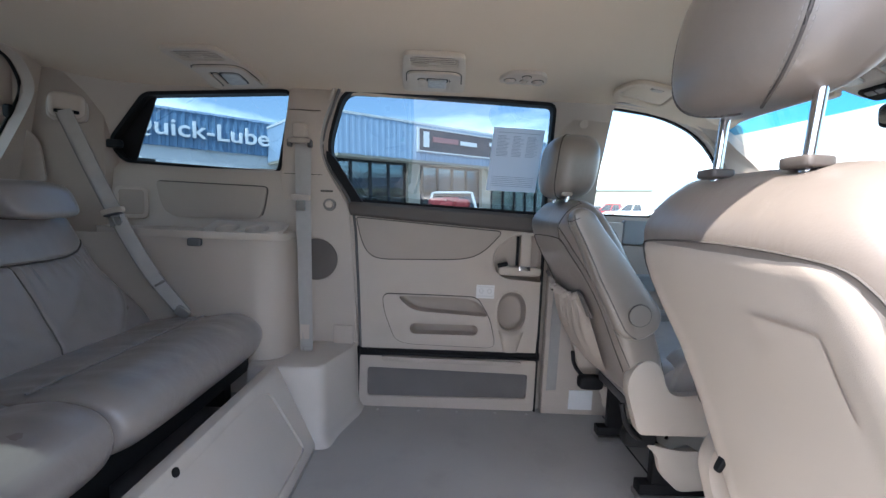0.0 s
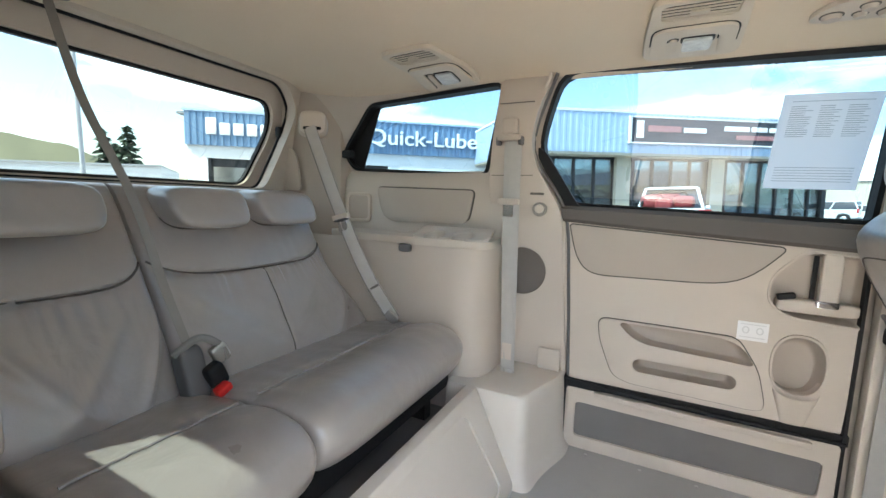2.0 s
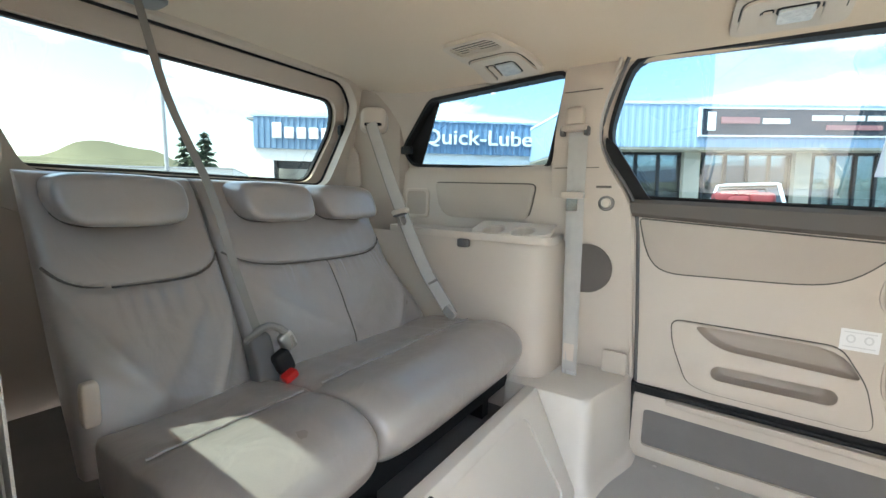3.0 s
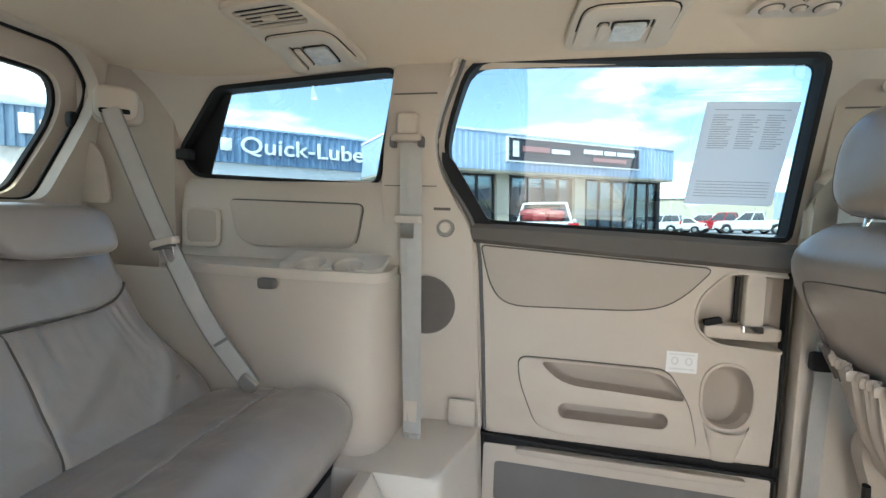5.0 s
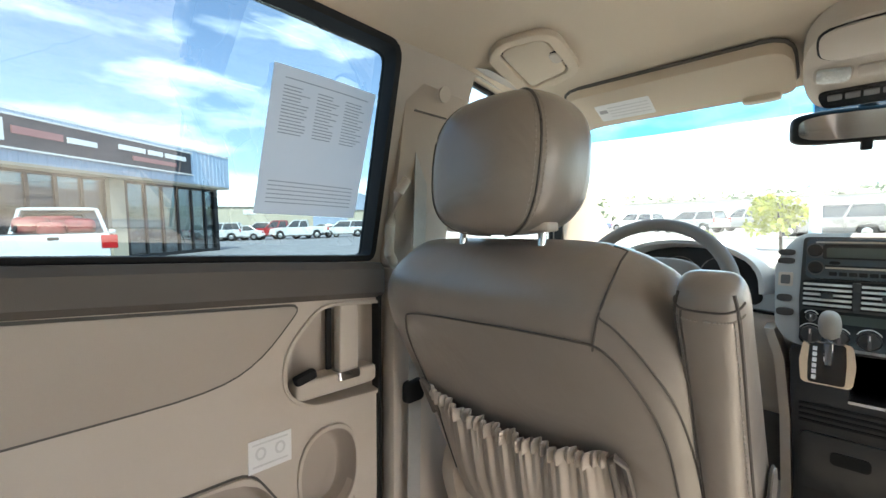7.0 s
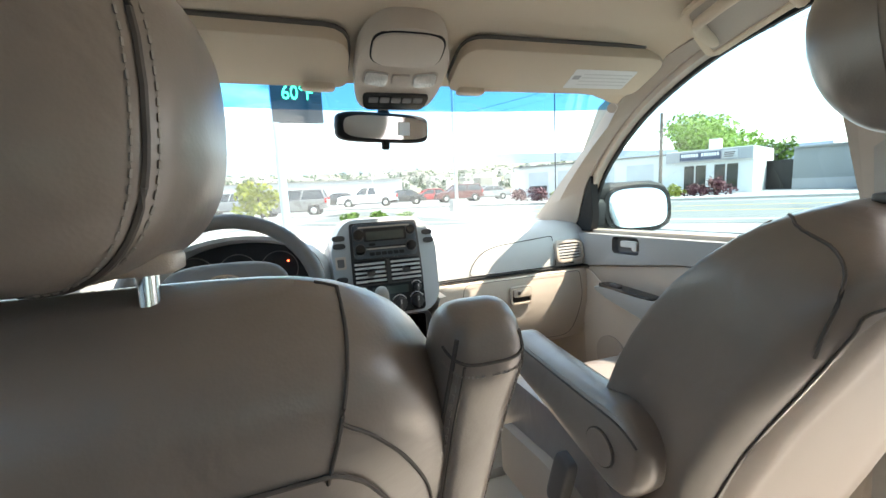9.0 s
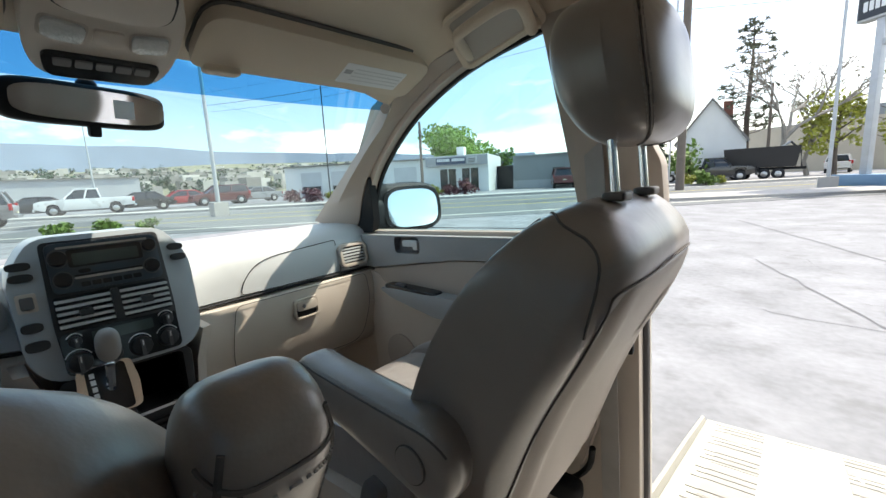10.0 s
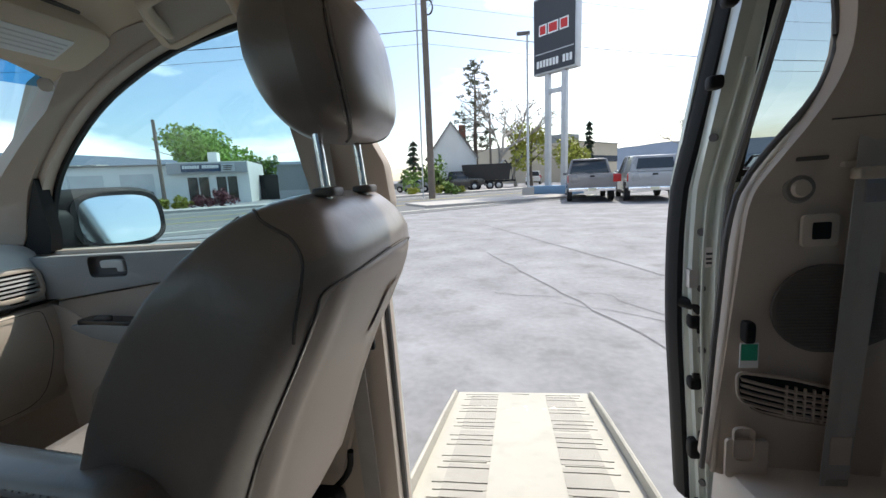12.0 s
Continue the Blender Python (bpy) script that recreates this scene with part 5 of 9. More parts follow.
b3 = thing("seat_belt_third_row", "taupe seat belt crossing the corner beside the rear bench", "seat belt", "side seat belts")
gm3 = Matrix.Translation((-1.330, 1.240, 1.512)) @ Matrix.Rotation(0.5, 4, "Z")
part("guide", xf(superpad((0, 0, 0), (0.098, 0.046, 0.088), (0.55, 0.6), 30, 16), gm3), TRIM_L, b3, "round moulded belt guide")
part("guide_rim", xf(superpad((0, 0.004, -0.010), (0.108, 0.040, 0.088), (0.55, 0.6), 30, 16), gm3), VINYL, b3)
part("guide_slot", xf(superpad((0.002, -0.020, -0.022), (0.066, 0.014, 0.012), (0.3, 0.3)), gm3), BLACK, b3, "dark belt slot")
path3 = smooth_path([(-1.318, 1.212, 1.488), (-1.20, 1.222, 1.22), (-1.08, 1.235, 0.98), (-0.955, 1.245, 0.812)], 6)
part("webbing", strap(path3, 0.047, (0.80, 0.35, 0.30)), WEB, b3, "taupe webbing")
part("webbing_fold", strap([p + Vector((0.012, -0.012, 0.004)) for p in path3[:14]], 0.036, (0.75, 0.45, 0.32)), WEB, b3)
for sd3 in (-1, 1):
    part("webbing_edge", strap([p + Vector((0.80, 0.35, 0.30)).normalized() * sd3 * 0.022 + Vector((0.0006, -0.0016, 0)) for p in path3], 0.0035, (0.80, 0.35, 0.30), 0.001), WEBD, b3)
tg3 = Matrix.Translation((-1.168, 1.212, 1.165)) @ Matrix.Rotation(-0.25, 4, "Y")
part("tongue", xf(superpad((0, 0, 0), (0.074, 0.024, 0.020), (0.35, 0.35)), tg3), TRIM_L, b3, "moulded belt tongue")
part("tongue_blade", xf(superpad((0.012, -0.004, -0.026), (0.026, 0.004, 0.042), (0.25, 0.25)), tg3), CHROME, b3, "bright steel blade")
part("tongue_slot", xf(superpad((0, -0.004, -0.012), (0.056, 0.022, 0.008), (0.35, 0.35)), tg3), DARK, b3)
part("tongue_plate", xf(box(-0.020, 0.016, -0.004, -0.001, -0.052, -0.012), tg3), CHROME, b3, "chrome tongue")
part("belt_stop", xf(box(-0.026, 0.026, -0.004, 0.002, -0.004, 0.004), Matrix.Translation((-1.035, 1.236, 0.915)) @ Matrix.Rotation(-0.55, 4, "Y")), WEBD, b3, "sewn belt stop")
part("anchor_plate", xf(superpad((0, 0, 0), (0.050, 0.014, 0.034), (0.3, 0.3)), Matrix.Translation((-0.958, 1.240, 0.815)) @ Matrix.Rotation(0.6, 4, "Y")), STEEL, b3, "steel anchor tongue")
mb = thing("centre_seat_belt", "dark centre seat belt hanging from the ceiling to a buckle", "seat belt")
part("webbing", strap(smooth_path([(-1.475, 0.520, 1.722), (-1.36, 0.535, 1.45), (-1.235, 0.568, 1.22), (-1.16, 0.585, 1.02), (-1.09, 0.600, 0.86)], 6), 0.019, (0.25, 0.95, 0.1)), WEBD, mb, "dark webbing")
part("ceiling_guide", xf(superpad((0, 0, 0), (0.10, 0.15, 0.02), (0.4, 0.4)), Matrix.Translation((-1.485, 0.515, 1.712))), DARK, mb, "dark ceiling guide")
part("buckle_holder", xf(superpad((0, 0, 0), (0.05, 0.055, 0.13), (0.4, 0.4)), Matrix.Translation((-1.075, 0.590, 0.82)) @ Matrix.Rotation(-0.35, 4, "Y")), DARK, mb)
part("buckle", xf(superpad((0, 0, 0), (0.030, 0.042, 0.06), (0.4, 0.4)), Matrix.Translation((-1.035, 0.622, 0.815)) @ Matrix.Rotation(0.4, 4, "X")), BLACK, mb, "black buckle")
part("release_button", xf(superpad((0, 0, 0), (0.028, 0.036, 0.020), (0.4, 0.4)), Matrix.Translation((-1.005, 0.618, 0.790)) @ Matrix.Rotation(0.4, 4, "X")), RED, mb, "red release button")
part("tongue", xf(superpad((0, 0, 0), (0.020, 0.038, 0.045), (0.4, 0.4)), Matrix.Translation((-1.045, 0.640, 0.862)) @ Matrix.Rotation(0.5, 4, "X")), STEEL, mb, "steel tongue")
part("belt_loop", tube(smooth_path([(-1.09, 0.56, 0.87), (-1.06, 0.60, 0.905), (-1.045, 0.64, 0.88), (-1.04, 0.655, 0.845)], 5), 0.009, 8), WEBD, mb)
part("outer_buckle", xf(superpad((0, 0, 0), (0.026, 0.026, 0.080), (0.35, 0.35)), Matrix.Translation((-1.06, 0.262, 0.850))), TRIM_L, None, "pale belt buckle tucked beside the rear seat", category="buckle")

# ---- ceiling fittings ----


def hang(cx, cy, rz=0.0):
    """Onto the headliner: u forward, v to the left, w down from it."""
    c, s = math.cos(radians(rz)), math.sin(radians(rz))

    def to(u, v, w):
        x, y = cx + u * c - v * s, cy + u * s + v * c
        return Vector((x, y, ceil_z(x, y) - w))
    return to


def roof_vent_lamp(label, cx, cy, rz):
    to = hang(cx, cy, rz)
    th = thing("ceiling_lamp_vent", label, "ceiling lamp", "ceiling lamps with vents")
    slot = rrect(-0.078, 0.078, -0.145, -0.062, 0.02)
    part("plate", plate(rpoly([(-0.095, -0.165), (0.095, -0.165), (0.112, 0.02), (0.118, 0.15), (-0.118, 0.15), (-0.112, 0.02)], 0.03), [slot], 0.014, to), LAMPP, th, "moulded taupe plate", bevel=0.005)
    part("vent_well", plate(grown(slot, 0.002), [], 0.002, lambda u, v, w: to(u, v, w + 0.001)), BLACK, th)
    for k in range(5):
        v = -0.134 + k * 0.0155
        part("slat", plate(rrect(-0.077, 0.077, v, v + 0.0042, 0.0015), [], 0.003, lambda u, v, w: to(u, v, w + 0.0105)), LAMPP, th)
    part("vent_tab", plate(rrect(-0.02, 0.02, -0.112, -0.100, 0.004), [], 0.005, lambda u, v, w: to(u, v, w + 0.013)), LAMPP, th)
    ring = rpoly([(-0.100, 0.128), (-0.092, -0.03), (0.092, -0.03), (0.100, 0.128), (0.062, 0.128), (0.058, 0.02), (-0.058, 0.02), (-0.062, 0.128)], [0.012, 0.04, 0.04, 0.012, 0.012, 0.02, 0.02, 0.012])
    part("bezel", plate(ring, [], 0.010, lambda u, v, w: to(u, v, w + 0.012)), LAMPP, th, bevel=0.003)
    part("bezel_gap", plate(grown(ring, 0.004), [], 0.002, lambda u, v, w: to(u, v, w + 0.013)), BLACK, th)
    part("lens", plate(rrect(-0.022, 0.046, 0.045, 0.112, 0.008), [], 0.010, lambda u, v, w: to(u, v, w + 0.012)), LENS, th, "ribbed clear lamp lens", bevel=0.003)
    part("lens_rim", plate(rrect(-0.027, 0.051, 0.040, 0.117, 0.010), [], 0.004, lambda u, v, w: to(u, v, w + 0.012)), BLACK, th)
    part("switch", plate(rrect(-0.052, -0.034, 0.045, 0.112, 0.006), [], 0.008, lambda u, v, w: to(u, v, w + 0.013)), LAMPP, th, bevel=0.002)
    part("switch_gap", plate(rrect(-0.055, -0.031, 0.042, 0.115, 0.007), [], 0.002, lambda u, v, w: to(u, v, w + 0.0135)), BLACK, th)
    return th


roof_vent_lamp("taupe ceiling vent with reading lamp over the second row", -0.098, 1.278, 1)
roof_vent_lamp("taupe ceiling vent with reading lamp over the third row", -0.862, 1.312, -6)
to = hang(0.222, 1.300, 4)
ctl = thing("rear_climate_control", "small taupe ceiling control with three knobs", "control panel")
part("plate", plate(rpoly([(-0.055, -0.06), (0.055, -0.06), (0.085, 0.0), (0.085, 0.05), (-0.085, 0.05), (-0.085, 0.0)], 0.03), [], 0.012, to), TRIM_L, ctl, bevel=0.004)
for u, v, r in ((-0.05, 0.012, 0.019), (0.05, 0.012, 0.019), (0.0, -0.028, 0.014), (0.0, 0.012, 0.012)):
    part("knob_gap", disc(to(u, v, 0.0115), (0, 0, -1), r + 0.003, 0.002, 20), SEAM, ctl)
    part("knob", disc(to(u, v, 0.0125), (0, 0, -1), r, 0.010, 20, r * 0.85), TRIM, ctl)
to = hang(0.695, 1.362, 8)
oc = thing("ceiling_compartment", "beige ceiling compartment with a round-cornered lid", "compartment")
lid = rpoly([(-0.085, -0.058), (0.075, -0.058), (0.092, 0.052), (-0.092, 0.052)], 0.03)
part("frame", plate(grown(lid, 0.026), [lid], 0.016, to), CLOTH, oc, bevel=0.006)
part("lid_gap", plate(lid, [], 0.002, to), SEAM, oc)
part("lid", plate(grown(lid, -0.005), [], 0.012, lambda u, v, w: to(u, v, w + 0.001)), CLOTH, oc, "cloth lid", bevel=0.003)
part("latch", plate(rrect(-0.020, 0.020, -0.060, -0.038, 0.009), [], 0.010, lambda u, v, w: to(u, v, w + 0.008)), TRIM, oc, "small push latch", bevel=0.003)
part("latch_gap", plate(rrect(-0.024, 0.024, -0.064, -0.034, 0.011), [], 0.002, lambda u, v, w: to(u, v, w + 0.0125)), BLACK, oc)


def brow(u, v, w):
    """Along the windscreen's header: u to the left, v forward, w down."""
    k = 1 - ((u - YC) / 0.80) ** 2
    return Vector((0.815 + 0.02 * k + v * 0.93, u, 1.668 - 0.05 * v / 0.2 - w - (v * 0.15)))


def visor(label, y0, y1, lab0, lab1):
    th = thing("sun_visor", label, "sun visor", "sun visors")
    o = rpoly([(y0, 0.052), (y1, 0.052), (y1, 0.185), (y0, 0.185)], [0.05, 0.05, 0.025, 0.025])
    part("visor", plate(o, [], 0.024, lambda u, v, w: brow(u, v, w + 0.000)), CLOTH, th, "beige cloth visor", bevel=0.008)
    part("visor_gap", plate(grown(o, 0.005), [], 0.004, lambda u, v, w: brow(u, v - 0.002, w - 0.002)), SEAM, th)
    part("warning_label", plate(rrect(lab0, lab1, 0.095, 0.160, 0.004), [], 0.001, lambda u, v, w: brow(u, v, w + 0.0245)), PAPER, th, "white printed warning label")
    for i in range(4):
        part("label_line", plate([(lab0 + 0.006, 0.108 + i * 0.012), (lab1 - 0.03, 0.108 + i * 0.012), (lab1 - 0.03, 0.111 + i * 0.012), (lab0 + 0.006, 0.111 + i * 0.012)], [], 0.0005, lambda u, v, w: brow(u, v, w + 0.0256)), FAINT, th)
    part("label_mark", plate([(lab1 - 0.026, 0.115), (lab1 - 0.006, 0.115), (lab1 - 0.006, 0.128), (lab1 - 0.026, 0.128)], [], 0.0005, lambda u, v, w: brow(u, v, w + 0.0256)), INK, th)
    cy = y0 + 0.06 if y0 > YC else y1 - 0.06
    part("clip", xf(superpad((0, 0, 0), (0.03, 0.07, 0.02), (0.4, 0.4)), Matrix.Translation(brow(cy, 0.185, 0.022))), CLOTH, th)
    return th


visor("beige driver's sun visor folded up", 0.915, 1.395, 1.185, 1.320)
visor("beige passenger's sun visor folded up with a white label", 0.135, 0.680, 0.195, 0.375)

cons = thing("overhead_console", "beige overhead console with two map lamps and a black switch strip", "console")
CY = 0.805


def cz(u, v, w):
    return brow(CY + u * 0.90, v, w)


body = [(-0.055, -0.008), (0.055, -0.008), (0.105, 0.05), (0.110, 0.17), (0.085, 0.235), (-0.085, 0.235), (-0.110, 0.17), (-0.105, 0.05)]
part("body", plate(rpoly(body, 0.04), [], 0.040, cz), TRIM_L, cons, "moulded body", bevel=0.012)
part("glasses_lid", plate(ell(0, 0.045, 0.080, 0.042, 30, 0.6), [], 0.006, lambda u, v, w: cz(u, v, w + 0.038)), TRIM_L, cons, "oval sunglasses lid", bevel=0.003)
part("lid_gap", plate(ell(0, 0.045, 0.084, 0.046, 30, 0.6), [], 0.002, lambda u, v, w: cz(u, v, w + 0.0385)), BLACK, cons)
for sgn in (-1, 1):
    part("map_lamp", plate(rpoly([(sgn * 0.030, 0.112), (sgn * 0.086, 0.104), (sgn * 0.088, 0.140), (sgn * 0.035, 0.148)], 0.012), [], 0.007, lambda u, v, w: cz(u, v, w + 0.038)), LENS, cons, "clear map lamp lens", bevel=0.002)
    part("lamp_rim", plate(rpoly([(sgn * 0.026, 0.109), (sgn * 0.090, 0.100), (sgn * 0.093, 0.143), (sgn * 0.032, 0.152)], 0.012), [], 0.002, lambda u, v, w: cz(u, v, w + 0.0385)), VINYL, cons)
part("lamp_switch", plate(rrect(-0.022, 0.022, 0.112, 0.142, 0.006), [], 0.006, lambda u, v, w: cz(u, v, w + 0.038)), TRIM, cons, bevel=0.002)
part("switch_strip", plate(rpoly([(-0.088, 0.172), (0.088, 0.172), (0.078, 0.225), (-0.078, 0.225)], 0.018), [], 0.006, lambda u, v, w: cz(u, v, w + 0.039)), GLOSSB, cons, "black switch strip")
for k in range(5):
    part("switch_key", plate(rrect(-0.070 + k * 0.029, -0.046 + k * 0.029, 0.180, 0.196, 0.003), [], 0.003, lambda u, v, w: cz(u, v, w + 0.0445)), DARK, cons)

mir = thing("rear_view_mirror", "black rear-view mirror hanging below the overhead console", "mirror")
mm = Matrix.Translation((1.145, 0.806, 1.510)) @ Matrix.Rotation(radians(14), 4, "Z") @ Matrix.Rotation(radians(-8), 4, "Y") @ Matrix.Scale(1.22, 4)
part("housing", xf(superpad((0.010, 0, 0), (0.04, 0.215, 0.062), (0.4, 0.45), 36, 14), mm), BLACK, mir, "black housing")
part("mirror_glass", xf(plate(ell(0, 0, 0.098, 0.0235, 36, 0.55), [], 0.002, lambda u, v, w: Vector((-0.0105 - w, u, v))), mm), MIRROR, mir, "silver mirror glass")
part("stem", tube([mm @ Vector((0.02, 0, 0.01)), (1.165, 0.805, 1.548), (1.150, 0.805, 1.585)], 0.008), BLACK, mir)
part("stem_ball", superpad((1.158, 0.806, 1.549), (0.034, 0.034, 0.030), (1, 1), 16, 10), BLACK, mir)
part("day_night_tab", xf(superpad((0, 0, 0), (0.012, 0.016, 0.02), (0.4, 0.4)), mm @ Matrix.Translation((0.0, 0, -0.036))), BLACK, mir)
part("mirror_label", xf(box(-0.0138, -0.0128, -0.052, -0.024, -0.015, 0.013), mm), PAPER, mir, "small white label on the mirror")

gr = thing("grab_handle", "beige ceiling grab handle over the passenger door", "handle")
part("grip", tube(smooth_path([(0.772, 0.110, 1.640), (0.768, 0.118, 1.628), (0.745, 0.175, 1.630), (0.722, 0.222, 1.638), (0.690, 0.236, 1.641), (0.620, 0.256, 1.645), (0.565, 0.266, 1.646), (0.552, 0.240, 1.644), (0.566, 0.185, 1.635), (0.580, 0.146, 1.628), (0.582, 0.140, 1.642)], 4), 0.0125, 10), CLOTH, gr, "moulded beige grip")
GREC = rpoly([(0.790, 0.095), (0.735, 0.245), (0.545, 0.290), (0.560, 0.135)], 0.02)
# flat plate, darker than the headliner, painted as the shade of a recess
part("recess_plate", plate(GREC, [], 0.003, lambda u, v, w: Vector((u, v, ceil_z(u, v) - 0.0155 - w))), VINYL, gr, "darker plate painting the shade of the recess behind the grip")
part("recess_rim", plate(grown(GREC, 0.012), [grown(GREC, -0.004)], 0.010, lambda u, v, w: Vector((u, v, ceil_z(u, v) - 0.012 - w))), CLOTH, gr, bevel=0.003)
for x, y in ((0.770, 0.112), (0.581, 0.142)):
    part("handle_foot", xf(superpad((0, 0, 0), (0.034, 0.030, 0.022), (0.5, 0.5)), Matrix.Translation((x, y, 1.640))), CLOTH, gr)

# ---- dash ----
dash = thing("dashboard", "two-tone dashboard, grey above and taupe below", "dashboard")


def dash_ring(y, pts):
    hood = math.exp(-((y - 1.20) / 0.20) ** 4)
    mid = math.exp(-((y - 0.81) / 0.17) ** 4)
    out = []
    for x, z in pts:
        k = max(0.0, 1 - abs(x - 1.42) / 0.12)
        out.append(Vector((x - 0.05 * mid * max(0, 1 - abs(z - 1.10) / 0.3) + 0.02 * ((y - YC) / 0.8) ** 2, y, z + 0.030 * hood * k + 0.012 * mid * k)))
    return out


UP = [(1.745, 1.195), (1.62, 1.205), (1.50, 1.207), (1.42, 1.198), (1.380, 1.175), (1.360, 1.135), (1.350, 1.09), (1.348, 1.045), (1.36, 1.036), (1.42, 1.036)]
LOW = [(1.44, 1.032), (1.352, 1.032), (1.338, 1.022), (1.330, 0.985), (1.335, 0.90), (1.362, 0.80), (1.405, 0.745), (1.50, 0.70), (1.60, 0.68)]
ys_ = [1.60 - 1.60 * i / 30 for i in range(31)]
part("upper_dash", loft([dash_ring(y, UP) for y in ys_], cap=False, closed=False), DASHG, dash, "grey grained upper dash")
part("lower_dash", loft([dash_ring(y, LOW) for y in ys_], cap=False, closed=False), TRIM_L, dash, "pale taupe lower dash")
part("dash_seam", tube([dash_ring(y, [(1.346, 1.038)])[0] for y in ys_], 0.004, 6), BLACK, dash)
PASS = rpoly([(0.512, 1.046), (0.492, 1.095), (0.430, 1.140), (0.155, 1.158), (0.155, 1.046)], [0.02, 0.05, 0.07, 0.01, 0.01])


def dface(y, z, w):
    """On the dash's upright face."""
    x = (1.348 + max(0, z - 1.045) * 0.045 + max(0, z - 1.09) * 0.18 + max(0, z - 1.135) * 0.28) if z > 1.04 else 1.330 + max(0, 0.93 - z) * 0.22
    return dash_ring(y, [(x, z)])[0] - Vector((w, 0, 0))


part("airbag_seam", tube([dface(u, v, 0.002) for u, v in PASS] + [dface(*PASS[0], 0.002)], 0.0013, 6), BLACK, dash)
vt = rrect(0.045, 0.145, 1.068, 1.128, 0.012)
vent = part("dash_vent", plate(grown(vt, 0.012), [vt], 0.018, lambda u, v, w: dface(u, v, w)), TRIM, dash, "passenger air vent", bevel=0.004)
part("vent_well", plate(vt, [], 0.002, lambda u, v, w: dface(u, v, w + 0.001)), BLACK, vent)
for k in range(5):
    part("slat", plate(rrect(0.046, 0.144, 1.074 + k * 0.0108, 1.079 + k * 0.0108, 0.002), [], 0.010, lambda u, v, w: dface(u, v, w + 0.003)), DASHG, vent)
part("vent_wheel", plate(rrect(0.075, 0.115, 1.050, 1.056, 0.002), [], 0.006, lambda u, v, w: dface(u, v, w)), BLACK, vent)
GL = rpoly([(0.535, 1.022), (0.560, 0.90), (0.545, 0.79), (0.08, 0.765), (0.045, 0.90), (0.06, 1.022)], [0.02, 0.1, 0.06, 0.06, 0.1, 0.02])
glove = part("glove_box_seam", tube([dface(u, v, 0.001) for u, v in GL] + [dface(*GL[0], 0.001)], 0.0009, 6), SEAM, dash, "seam of the glove box lid")
part("glove_latch_frame", plate(rrect(0.275, 0.365, 0.928, 0.995, 0.012), [rrect(0.283, 0.357, 0.936, 0.987, 0.01)], 0.010, dface), TRIM, glove, bevel=0.003)
part("glove_latch_well", plate(rrect(0.283, 0.357, 0.936, 0.987, 0.01), [], 0.002, dface), BLACK, glove)
part("glove_latch", plate(rrect(0.284, 0.356, 0.957, 0.987, 0.008), [], 0.012, lambda u, v, w: dface(u, v, w + 0.002)), TRIM, glove, "push latch of the glove box", bevel=0.003)
part("glove_lock", disc(dface(0.335, 0.972, 0.014), (-1, 0, 0), 0.006, 0.003, 14), CHROME, glove)

# centre stack
SY = 0.812


def sface(u, v, w):
    """On the centre stack: u to the left of its middle, v height, w towards the seats."""
    return Vector((1.262 - (1.26 - v) * 0.20 - w, SY + u, v))


stack = thing("centre_stack", "dash centre stack with radio, vents and climate knobs", "centre console")
part("stack_body", plate(rpoly([(-0.155, 1.20), (-0.11, 1.272), (0.11, 1.272), (0.155, 1.20), (0.150, 1.03), (0.115, 0.99), (-0.115, 0.99), (-0.150, 1.03)], 0.03), [], 0.16, lambda u, v, w: sface(u, v, w - 0.16)), STACKG, stack, "grey-blue bezel", bevel=0.01)
def sfin(u, v, w):
    """As sface, drawn in for the inner face between the bezel's columns."""
    return sface(u * 0.89, v, w)


part("stack_face", plate(rpoly([(-0.112, 1.262), (0.112, 1.262), (0.116, 1.10), (0.110, 0.998), (-0.110, 0.998), (-0.116, 1.10)], 0.012), [], 0.006, sfin), INKY, stack, "black stack face", bevel=0.002)
radio = part("radio", plate(rrect(-0.104, 0.104, 1.160, 1.258, 0.012), [], 0.014, sfin), NAVY, stack, "dark blue-grey radio", bevel=0.003)
for nm, o, mt, dp in (("display_frame", rrect(-0.070, 0.070, 1.208, 1.244, 0.006), GLOSSB, 0.003), ("display", rrect(-0.062, 0.062, 1.212, 1.236, 0.003), LCD, 0.0045), ("cd_slot_lip", rrect(-0.064, 0.064, 1.1845, 1.1885, 0.001), STEEL, 0.004), ("cd_slot", rrect(-0.064, 0.064, 1.189, 1.193, 0.001), BLACK, 0.003), ("eject_key", ell(0.045, 1.199, 0.011, 0.004, 14, 0.7), GLOSSB, 0.004), ("top_lip", rrect(-0.085, 0.085, 1.247, 1.251, 0.0015), STEEL, 0.003)):
    part(nm, plate(o, [], dp, lambda u, v, w: sfin(u, v, w + 0.014)), mt, radio)
for k in range(6):
    part("preset_key", plate(rrect(-0.058 + k * 0.0195, -0.042 + k * 0.0195, 1.168, 1.177, 0.002), [], 0.004, lambda u, v, w: sfin(u, v, w + 0.014)), GLOSSB, radio)
for u, v, r in ((0.086, 1.228, 0.015), (-0.086, 1.234, 0.013), (0.084, 1.186, 0.0145), (-0.084, 1.188, 0.0145)):
    part("knob_ring", plate(ell(u, v, r + 0.003, r + 0.003, 24), [ell(u, v, r + 0.001, r + 0.0015, 24)], 0.002, lambda a, b, c: sfin(a, b, c + 0.0145)), DARK, radio)
    part("radio_knob", disc(sfin(u, v, 0.014), (-1, 0, 0.2), r, 0.014, 22, r * 0.88), GLOSSB, radio)
part("vent_well", plate(rrect(-0.108, 0.108, 1.088, 1.154, 0.006), [], 0.003, lambda u, v, w: sfin(u, v, w + 0.005)), BLACK, stack)
